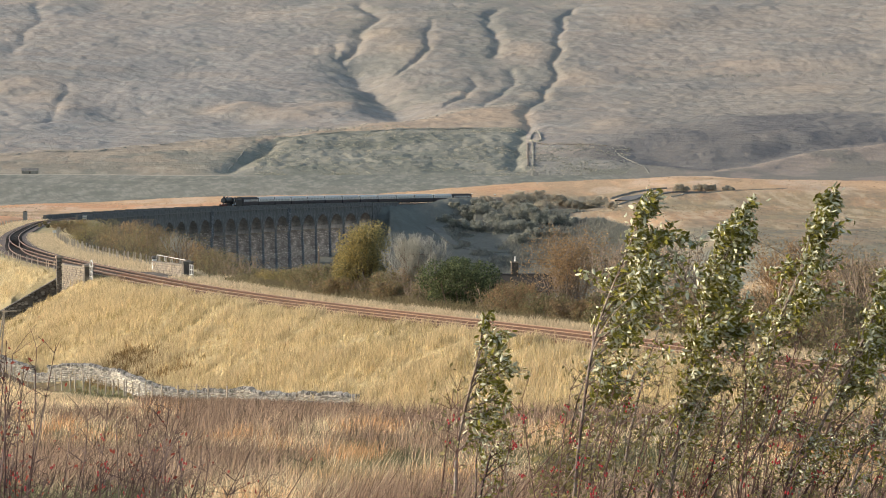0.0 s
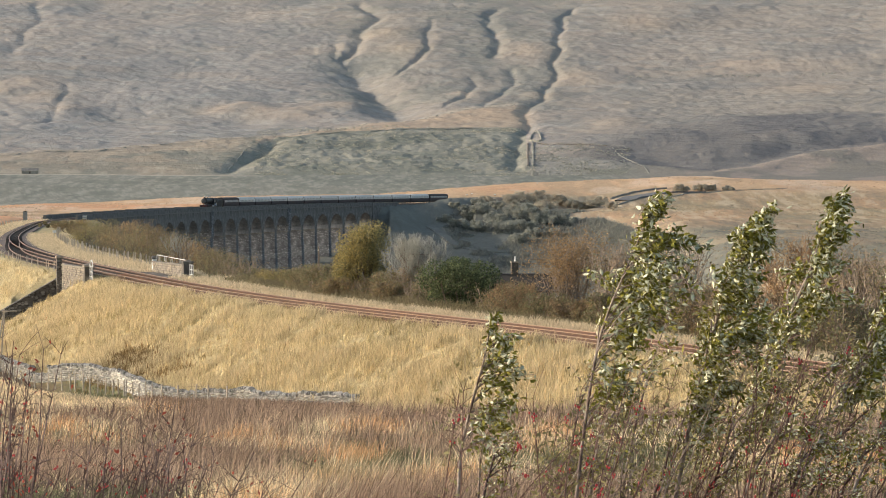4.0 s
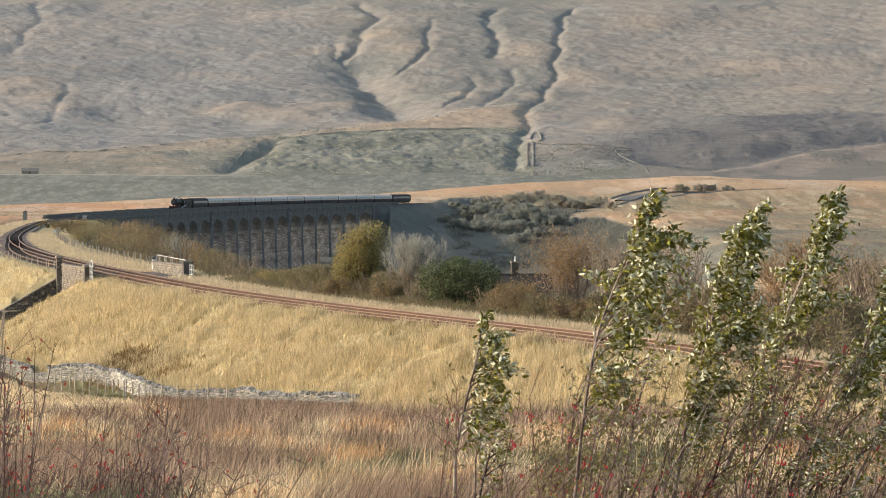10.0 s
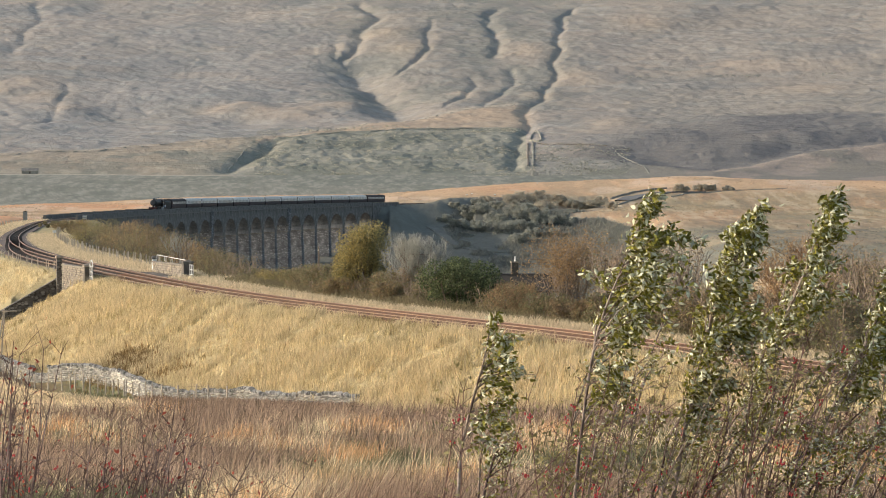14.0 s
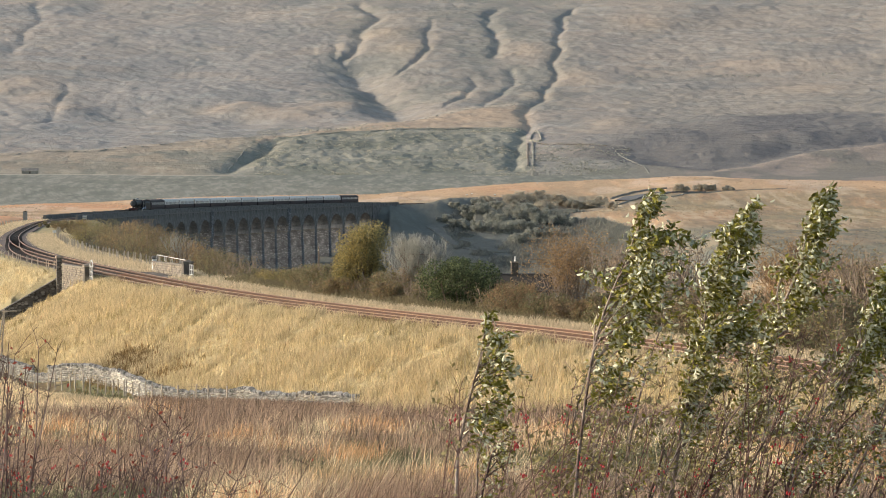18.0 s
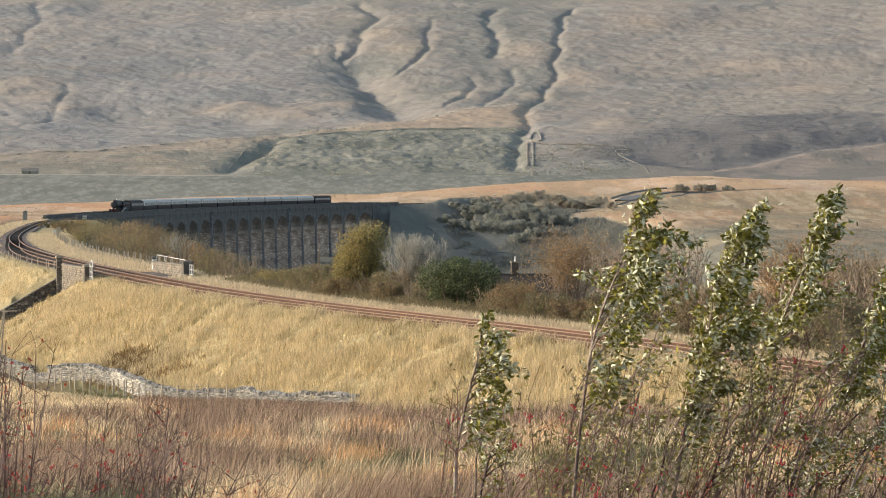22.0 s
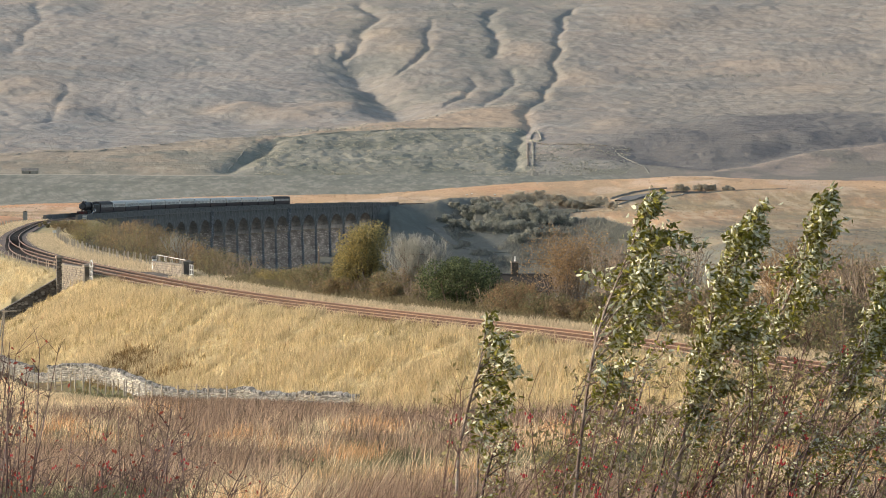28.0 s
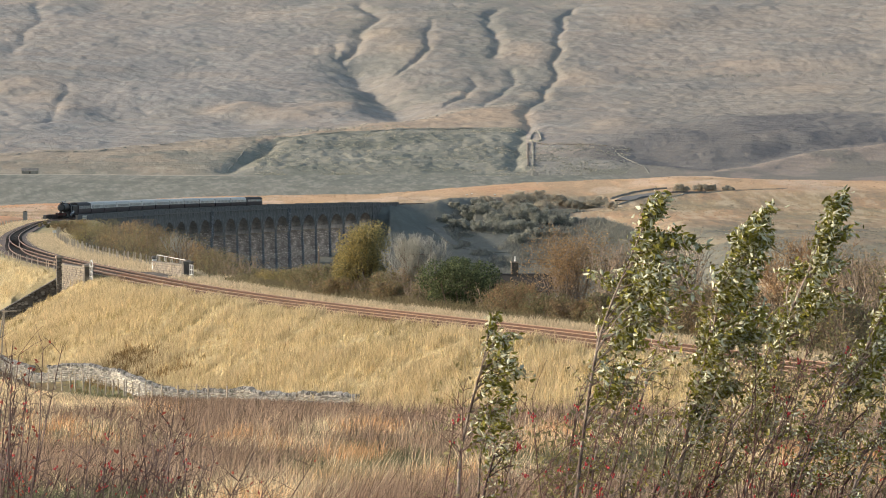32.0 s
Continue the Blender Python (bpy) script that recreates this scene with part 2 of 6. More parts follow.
def to_line(x, y):
    """Distance along the line and signed distance to its left for arrays of points."""
    s_out, d_out = np.full(x.shape, -1e3), np.full(x.shape, 1e4)
    step = 3
    px, py, ps = LINE_X[::step], LINE_Y[::step], LINE_S[::step]
    for i0 in range(0, len(x), 40000):
        sl = slice(i0, i0 + 40000)
        q = (x[sl, None] - px[None]) ** 2 + (y[sl, None] - py[None]) ** 2
        j = q.argmin(1)
        s0 = ps[j]
        th = np.interp(s0, LINE_S, LINE_TH)
        dx, dy = x[sl] - px[j], y[sl] - py[j]
        along = dx * np.cos(th) + dy * np.sin(th)
        s_out[sl] = s0 + np.clip(along, -6, 6)
        side = -dx * np.sin(th) + dy * np.cos(th)
        d_out[sl] = np.where(side >= 0, 1, -1) * np.sqrt(np.maximum(q.min(1) - np.clip(along, -6, 6) ** 2, 0))
    return s_out, d_out


def wall_range(px):
    """Distance of the dry stone wall for bearings px."""
    wx, wy = (np.array([p[k] for p in WALL]) for k in (0, 1))
    return np.interp(px, wx / wy * 4500, np.hypot(wx, wy), left=300, right=0)


NEAR_D = [0, 8, 15, 30, 50, 80, 122, 140, 157, 195, 230, 300]
NEAR_Z = [-1.7, -2.1, -2.7, -3.9, -5.4, -7.5, -10.1, -11.4, -12.6, -14.4, -14.7, -15.0]
# stream gullies on the far fell, as plan points (x, y)
GULLIES = [
    (8, 4.6, [(-106, 3147), (-88, 3082), (-75, 3016), (-88, 2956), (-97, 2901), (-91, 2843), (-97, 2792), (-106, 2744), (-102, 2667), (-87, 2621), (-74, 2525)]),
    (5, 2.4, [(-122, 2832), (-115, 2758), (-108, 2708)]),
    (25, 12, [(-92, 2680), (-84, 2615), (-62, 2486), (-46, 2400), (-40, 2335)]),
    (5, 2.8, [(-13, 2971), (-17, 2869), (-17, 2760), (-27, 2718), (-40, 2675), (-49, 2630), (-66, 2636)]),
    (7.5, 3.8, [(69, 3101), (51, 3023), (55, 2944), (63, 2916), (61, 2804), (56, 2737)]),
    (4.6, 2.0, [(71, 2658), (75, 2621), (63, 2534), (52, 2459), (39, 2373)]),
    (4.6, 2.0, [(28, 2610), (31, 2567), (21, 2461), (9, 2398), (-2, 2360)]),
    (5, 3.4, [(158, 3119), (140, 2979), (129, 2830), (119, 2701), (113, 2658), (116, 2612), (104, 2546), (98, 2449), (78, 2355)]),
    (6.5, 4, [(78, 2355), (74, 2262), (70, 2159), (61, 2067), (57, 1989), (57, 1931)]),
    (8, 2.4, [(-500, 3141), (-472, 2979), (-473, 2889), (-465, 2808), (-465, 2748)]),
    (5, 1.6, [(-370, 2518), (-358, 2449), (-361, 2375), (-351, 2283), (-350, 2205)]),
    (8.5, 4.6, [(-136, 2084), (-141, 2054), (-146, 2009), (-154, 1966), (-161, 1922)]),
    (40, 2.2, [(220, 2090), (330, 2110), (430, 2150)])]


# grassy knolls on the fell side: plan point, radius, height
KNOLLS = [(-201, 2363, 24, 3.6), (-182, 2385, 18, 3), (-158, 2344, 26, 4.2), (-127, 2339, 26, 4.2), (-92, 2378, 24, 4), (-374, 2426, 26, 3.5), (-405, 2518, 34, 4), (-341, 2344, 20, 3), (-416, 2450, 22, 3), (-60, 2882, 34, 3.5),
          (-30, 2780, 26, 2.5), (100, 2760, 30, 2.5), (30, 2480, 20, 2.5), (100, 2480, 20, 2.5), (143, 2608, 24, 2.5), (157, 2235, 26, 3), (242, 2970, 40, 4), (363, 2490, 36, 3)]


# foot of the dark hollow, head of the rushy bank and the boundary line over it: bearing against distance
SPUR_PX, SPUR_R = [180, 366, 436, 476, 546, 616, 666, 716, 800], [1985, 1937, 1920, 1911, 1930, 1972, 1992, 2008, 2035]
TOP_PX, TOP_R = [-420, -384, -344, -314, -224, -134, -34, 66, 141, 400], [1890, 1934, 2049, 2088, 2159, 2166, 2176, 2213, 2205, 2205]
PATH_PX, PATH_R = [-800, -704, -634, -494, -344, -224, -144, -64, 16, 96, 150, 200], [1984, 2015, 2017, 2062, 2114, 2182, 2220, 2275, 2328, 2374, 2404, 2404]


# right edge of the shade in the hollow, carried by ground colour and added scrub
HOLLOW_R, HOLLOW_X = [300, 500, 700, 900, 1005, 1060, 1078, 1120, 1180], [24, 40, 60, 74, 73, 65, 51, 60, 84]


def gully_cut(x, y):
    cut = np.zeros(x.shape)
    x = x + (fbm(x, y, 60, 3, 41) - 0.5) * 13
    for width, depth, pts in GULLIES:
        best = np.full(x.shape, 1e9)
        for (ax, ay), (bx, by) in zip(pts[:-1], pts[1:]):
            ex, ey = bx - ax, by - ay
            t = np.clip(((x - ax) * ex + (y - ay) * ey) / (ex * ex + ey * ey), 0, 1)
            best = np.minimum(best, np.hypot(x - ax - t * ex, (y - ay - t * ey) * 0.6))
        cut = np.maximum(cut, depth * np.exp(-np.abs(best / width) ** 1.5) * (0.62 + 0.5 * fbm(x, y, 50, 2, 46)))
    return cut


def ground_z(x, y, detail=True):
    """Height of the ground, and the railway distances, for arrays of plan points."""
    r = np.hypot(x, y)
    az = np.arctan2(x, np.maximum(y, 1e-3))
    px = np.tan(np.clip(az, -1.2, 1.2)) * 4500
    s, d = to_line(x, y)
    rail = np.interp(s, LINE_S, LINE_Z) - EYE_Z
    near = np.interp(r, NEAR_D, NEAR_Z) + (fbm(x, y, 14, 3, 3) - 0.5) * 0.6 * smooth(15, 50, r)
    # moor behind the line, rising to a crest, then a dip and the fell
    crest = np.interp(px, [-900, -780, -380, -120, 60, 420, 790, 1200], [-1, 0, 5, 7, 11.8, 16.8, 13.7, 12])
    left = np.interp(r, [230, 500, 800, 1000, 1200], [-6, -5, -4.5, -4, -1.0])
    right = np.interp(r, [230, 300, 500, 700, 900, 1100, 1200], [-13, -13.5, -11.8, -9.8, -6.5, -1.5, 1.5])
    valley = np.interp(r, [230, 330, 450, 600, 950, 1090], [-14, -16, -19, -24, -24, -3])
    wl = smooth(8, 110, d) + smooth(330, 200, r) * (d > 0)
    wr = smooth(28, 70, x - 0.02 * r + 6 * (fbm(x, y, 60, 3, 5) - 0.5))
    low = np.where(d > 0, valley * (1 - np.clip(wl, 0, 1)) + left * np.clip(wl, 0, 1), valley * (1 - wr) + right * wr)
    moor = low * (1 - smooth(1130, 1420, r)) + crest * smooth(1130, 1420, r)
    moor = moor + ((fbm(x, y, 70, 4, 7) - 0.5) * 3.0 + (fbm(x, y * 0.5, 12, 3, 8, 0.6) - 0.5) * 1.1) * smooth(300, 600, r)
    fell = np.interp(r, [1420, 1600, 1800, 1900, 2000, 2100, 2200, 2300, 2600, 3000, 3200, 3600, 4200, 4900],
                     [0, 4, 17, 24, 42, 60, 69, 80, 130, 214, 258, 315, 350, 370])
    # rough rushy bank below the terrace
    fell = fell + smooth(1880, 1960, r) * (1 - smooth(2120, 2180, r)) * (fbm(x, y * 0.6, 8, 3, 19, 0.65) - 0.5) * (0.6 + 2.6 * smooth(-360, -330, px) * (1 - smooth(140, 160, px)))
    fell = fell + smooth(1750, 2300, r) * ((fbm(x, y, 420, 4, 11) - 0.5) * 24 + (fbm(x, y * 0.8, 130, 2, 17) - 0.5) * 9 + (fbm(x, y, 60, 3, 13, 0.6) - 0.5) * 2.6 + (fbm(x, y * 0.8, 14, 3, 15, 0.7) - 0.5) * 2.7) - gully_cut(x, y)
    # sheep terraces ribbing the steep bank, fainter higher up
    rib = np.sin((r + 26 * fbm(x, y, 60, 3, 49)) * 2 * np.pi / 13.0) * (fbm(x, y, 24, 2, 50) > 0.42)
    fell = fell + rib * (0.95 * smooth(1890, 1930, r) * (1 - smooth(2150, 2230, r)) + 0.22 * smooth(2200, 2300, r))
    for kx, ky, rad, high in KNOLLS:
        fell = fell + high * np.exp(-((x - kx) / rad) ** 2 - ((y - ky) / (rad * 1.5)) ** 2)
    spur = np.interp(px, SPUR_PX, SPUR_R)
    fell = fell + smooth(250, 420, px) * (2.8 * np.exp(-((r - spur + 18) / 26) ** 2) - 7.0 * np.exp(-((r - spur - 50) / 45) ** 2))
    wf = smooth(1440, 1760, r)
    back = moor * (1 - wf) + fell * wf
    camera_side = (d > 0) & (s < 260)
    wc = np.where(camera_side, 1 - smooth(200, 300, r), 0)
    z = near * wc + back * (1 - wc)
    z = np.where(r < 60, near, z)
    # embankment with battered sides; the road passes under at the bridge
    ends = np.where(s < sum(BRIDGE) / 2, np.maximum(s - BRIDGE[0], 0) * 2.2, np.where(s < BRIDGE[1], 1e3, 0))
    off = np.hypot(np.where(d > 0, np.maximum(d - 5.9, 0), np.maximum(-d - np.where(s > VIADUCT[0], 4.1, 8.5), 0)), ends)
    bank = np.where(s > VIADUCT[0] - 4, np.where(s > VIADUCT[1] + 2, rail - 0.4 - off / np.where(s > 960, 8.0, 1.5), -60), rail - 0.36 - off / np.where(d > 0, 1.75, 2.6))
    z = np.maximum(z, bank)
    # low bank that hides the line beyond the viaduct
    z = np.where((s > 950) & (d < 0), np.maximum(z, rail - 0.4 + 2.6 * smooth(4.5, 9, -d) * smooth(950, 985, s) - np.maximum(-d - 12, 0) / 2.2), z)
    return z + EYE_Z, s, d


def build_ground():
    """One sheet from under the camera to the horizon; finer where it is seen."""
    inner = np.arange(-10.6, 10.61, 0.036)
    outer = np.concatenate([np.arange(12, 180, 6.0), [180.0]])
    az = np.radians(np.concatenate([-outer[::-1], inner, outer]))
    r = np.concatenate([[0.0], np.geomspace(0.05, 60, 60)[:-1], np.geomspace(60, 240, 130)[:-1], np.geomspace(240, 1450, 200)[:-1],
                        np.arange(1450, 1750, 12.0), np.arange(1750, 3260, 3.6), np.geomspace(3260, 4900, 25)])
    A, R = np.meshgrid(az, r)
    x, y = (R * np.sin(A)).ravel(), (R * np.cos(A)).ravel()
    z, s, d = ground_z(x, y)
    na, nr = len(az), len(r)
    co = np.stack([x, y, z], 1).astype(np.float32)
    i = np.arange((nr - 1) * (na - 1))
    a = (i // (na - 1)) * na + i % (na - 1)
    quads = np.stack([a, a + 1, a + na + 1, a + na], 1)[:, ::-1].astype(np.int32)
    me = bpy.data.meshes.new("ground")
    me.vertices.add(len(co))
    me.vertices.foreach_set("co", co.ravel())
    me.loops.add(quads.size)
    me.loops.foreach_set("vertex_index", quads.ravel())
    me.polygons.add(len(quads))
    me.polygons.foreach_set("loop_start", np.arange(0, quads.size, 4, dtype=np.int32))
    me.polygons.foreach_set("use_smooth", np.ones(len(quads), bool))
    me.update(calc_edges=True)
    tint = me.color_attributes.new("tint", "FLOAT_COLOR", "POINT")
    col = np.ones((len(co), 4), np.float32)
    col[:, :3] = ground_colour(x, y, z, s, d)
    tint.data.foreach_set("color", col.ravel())
    me.materials.append(M["ground"])
    ob = new("ground", me)
    return tagged(ob, "rough autumn grassland rising to a gullied fell", "ground", kind="structure")


def ground_colour(x, y, z, s, d):
    """What grows where: golden embankment grass, rushy pasture, orange moor grass, green fields and the fell."""
    r = np.hypot(x, y)
    n1, n2 = fbm(x, y, 9, 4, 21), fbm(x, y, 120, 4, 23)
    n3 = fbm(x * 0.7, y, 170, 5, 29, 0.6)
    n4 = fbm(x, y * 0.7, 45, 4, 31, 0.6)
    n5 = fbm(x * 0.8, y, 34, 4, 39, 0.62)
    n6 = fbm(x * 0.7, y * 0.13, 15, 4, 45, 0.65)

    def mix(a, b, w):
        return a * (1 - w[:, None]) + b * w[:, None]
    C = lambda *c: np.array(c)[None]
    near = mix(C(0.17, 0.125, 0.08), C(0.115, 0.088, 0.058), smooth(0.4, 0.6, n1))
    gold = mix(C(0.48, 0.39, 0.22), C(0.40, 0.33, 0.19), smooth(0.35, 0.65, n1))
    valley = mix(C(0.18, 0.18, 0.153), C(0.208, 0.203, 0.17), smooth(0.4, 0.6, n2))
    orange = mix(C(0.64, 0.37, 0.22), C(0.58, 0.40, 0.25), smooth(0.4, 0.6, n2))
    orange = mix(orange, C(0.43, 0.32, 0.21), smooth(0.50, 0.64, n6) * 0.7)
    orange = mix(orange, C(0.66, 0.52, 0.39), smooth(0.50, 0.62, fbm(x * 0.5, y * 0.16, 11, 3, 47, 0.6)) * 0.55)
    # right moor: tan and orange grass with bands of grey-green rushes and rust
    moor = mix(C(0.42, 0.318, 0.195), C(0.375, 0.292, 0.18), smooth(0.42, 0.58, n2))
    moor = mix(moor, C(0.48, 0.31, 0.19), smooth(0.48, 0.62, fbm(x, y * 0.6, 45, 4, 37, 0.6)) * 0.8)
    band = smooth(470, 540, r + 90 * (n2 - 0.5)) * (1 - smooth(860, 980, r + 200 * (n2 - 0.5)))
    moor = mix(moor, C(0.185, 0.188, 0.155), band * (0.6 + 0.4 * smooth(0.42, 0.56, n5)))
    moor = mix(moor, C(0.25, 0.235, 0.165), smooth(0.56, 0.66, n4) * 0.4)
    moor = mix(moor, C(0.25, 0.22, 0.155), smooth(0.52, 0.66, n6) * 0.4)
    streak = fbm(x * 2.2, y * 0.22, 8, 4, 46, 0.65)
    moor = mix(moor, C(0.54, 0.44, 0.31), smooth(0.52, 0.66, streak) * (0.65 - 0.5 * band))
    moor = mix(moor, C(0.205, 0.192, 0.155), smooth(0.48, 0.36, streak) * (0.4 + 0.45 * band))
    px = x / np.maximum(y, 1) * 4500
    moor = mix(moor, C(0.21, 0.165, 0.155), smooth(570, 620, px) * (1 - smooth(690, 730, px)) * np.exp(-((r - 1296 - 0.10 * (px - 640)) / 20) ** 2) * smooth(0.35, 0.5, n5))
    # the fell: brown-grey bent grass, duller heather and warm fern patches
    fell = mix(C(0.342, 0.302, 0.260), C(0.306, 0.284, 0.256), smooth(0.40, 0.60, n3)) * (1 + 0.13 * smooth(-150, -500, px))[:, None]
    fell = mix(fell, C(0.27, 0.265, 0.238), smooth(0.52, 0.64, n4) * 0.5)
    fell = mix(fell, C(0.385, 0.325, 0.265), smooth(0.50, 0.64, fbm(x * 0.6, y, 80, 4, 35, 0.6)) * 0.5)
    fell = mix(fell, C(0.43, 0.405, 0.36), smooth(0.57, 0.68, fbm(x * 0.5, y * 0.9, 16, 4, 48, 0.65)) * 0.45)
    fell = mix(fell, C(0.255, 0.24, 0.21), smooth(150, 420, px + 90 * (n3 - 0.5)) * (1 - 0.55 * smooth(2350, 2750, r)) * 0.6)
    # greener, duller grass between the streams
    fell = mix(fell, C(0.252, 0.247, 0.212), smooth(-260, -150, px) * (1 - smooth(170, 260, px)) * smooth(2320, 2420, r) * (0.25 + 0.35 * smooth(0.42, 0.58, n4)))
    warm = np.zeros(len(x))
    for kx, ky, rad, high in KNOLLS:
        warm = np.maximum(warm, np.exp(-((x - kx + 6) / rad) ** 2 - ((y - ky) / (rad * 1.5)) ** 2))
    fell = mix(fell, C(0.42, 0.335, 0.255), warm * 0.55)
    fell = mix(fell, C(0.46, 0.37, 0.29), np.exp(-((x - 290) / 110) ** 2 - ((y - 2660) / 45) ** 2) * 0.7 * smooth(0.4, 0.55, n5))
    # shade in the hollow behind the low spur on the right, put into the colour
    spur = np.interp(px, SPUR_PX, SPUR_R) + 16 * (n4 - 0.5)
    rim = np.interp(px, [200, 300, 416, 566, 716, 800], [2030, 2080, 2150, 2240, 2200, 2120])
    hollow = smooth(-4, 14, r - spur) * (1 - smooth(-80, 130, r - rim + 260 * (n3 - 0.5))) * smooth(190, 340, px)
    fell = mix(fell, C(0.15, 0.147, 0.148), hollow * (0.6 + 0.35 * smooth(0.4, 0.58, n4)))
    # valley fields at the foot, then the rushy bank and the orange terrace over it
    field = mix(C(0.215, 0.218, 0.185), C(0.25, 0.245, 0.205), smooth(0.42, 0.60, n3))
    field = mix(field, C(0.40, 0.375, 0.305), smooth(0.46, 0.60, fbm(x * 1.5, y * 0.22, 5, 4, 44, 0.68)) * 0.5)
    field = mix(field, C(0.165, 0.175, 0.145), smooth(0.52, 0.64, fbm(x, y * 0.4, 14, 4, 53, 0.65)) * 0.5)
    slope = mix(C(0.385, 0.322, 0.245), C(0.30, 0.278, 0.225), smooth(0.42, 0.58, n4))
    slope = mix(slope, C(0.235, 0.235, 0.195), smooth(0.50, 0.62, n5) * 0.5)
    slope = mix(slope, C(0.46, 0.395, 0.305), smooth(0.54, 0.66, fbm(x * 1.2, y * 0.5, 9, 4, 52, 0.65)) * 0.6)
    spurside = mix(C(0.30, 0.256, 0.218), C(0.225, 0.208, 0.18), smooth(0.45, 0.56, n4))
    top = np.interp(px, TOP_PX, TOP_R) + 10 * (n4 - 0.5)
    inbank = smooth(-420, -330, px + 0.35 * (1990 - r)) * (1 - smooth(140, 152, px))
    bankc = mix(C(0.232, 0.234, 0.195), C(0.295, 0.287, 0.238), smooth(0.42, 0.58, n5))
    bankc = mix(bankc, C(0.37, 0.345, 0.275), smooth(0.50, 0.62, fbm(x * 0.9, y * 0.5, 6, 4, 54, 0.68)) * 0.4)
    bankc = mix(bankc, C(0.178, 0.187, 0.152), smooth(0.52, 0.65, n4) * 0.6)
    scree = mix(C(0.215, 0.215, 0.18), C(0.30, 0.285, 0.25), smooth(0.47, 0.58, n5))
    low = mix(field, spurside, smooth(230, 420, px))
    low = mix(low, scree, smooth(140, 152, px) * (1 - smooth(300, 350, px)) * smooth(1880, 1900, r))
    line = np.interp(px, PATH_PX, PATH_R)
    fringe = smooth(0, 10, r - top) * (1 - smooth(-8, 8, r - line + 20 * (n4 - 0.5))) * (1 - smooth(146, 160, px)) * smooth(-360, -330, px)
    terrace = mix(C(0.475, 0.365, 0.265), C(0.41, 0.33, 0.25), smooth(0.45, 0.6, n5))
    fell = mix(fell, terrace, fringe * 0.9)
    edge = np.where(px < -330, line, np.where(px < 146, top, spur))
    low = mix(low, slope, smooth(1884, 1892, r + 16 * (n3 - 0.5)) * (1 - smooth(-330, -250, px)))
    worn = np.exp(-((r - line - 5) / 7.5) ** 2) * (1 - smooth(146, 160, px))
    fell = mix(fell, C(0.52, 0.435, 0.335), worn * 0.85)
    low = mix(low, C(0.45, 0.365, 0.275), smooth(-42, -26, r - line + 16 * (n4 - 0.5)) * (1 - smooth(-330, -250, px)) * 0.75)
    low = mix(low, C(0.24, 0.22, 0.185), np.exp(-((r - line + 3) / 3.0) ** 2) * (1 - smooth(-330, -250, px)) * 0.6)
    far = mix(moor, orange, np.maximum(smooth(1210, 1330, r), (d > 0) * smooth(40, 90, d)))
    # the hollow's shade is coloured in, out to its right edge
    far = mix(far, valley, smooth(-7, 7, np.interp(r, HOLLOW_R, HOLLOW_X) - x + 14 * (n5 - 0.5)) * (1 - smooth(1110, 1190, r)) * (d < 0))
    far = mix(far, low, smooth(1500, 1560, r))
    far = mix(far, C(0.52, 0.455, 0.36), np.exp(-((r - 1886 - 24 * (n3 - 0.5)) / 5.0) ** 2) * (1 - smooth(-360, -300, px)) * 0.9)
    far = mix(far, bankc, inbank * smooth(1880, 1905, r + 20 * (n4 - 0.5)) * 0.9)
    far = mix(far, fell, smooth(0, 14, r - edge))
    camside = (d > 0) & (s < 260) & (r < 330)
    near = mix(near, C(0.20, 0.20, 0.11), np.exp(-((px + 600) / 70) ** 2) * smooth(165, 178, r))
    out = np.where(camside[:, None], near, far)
    rail = np.interp(s, LINE_S, LINE_Z)
    bank = (np.abs(d) < 26) & (s < VIADUCT[0]) & (d > -12) & ((z < rail + 0.1 - (d - 5.9) / 1.75) | (d < 6.5))
    bank &= r > wall_range(px)
    return np.where(bank[:, None], gold, out)


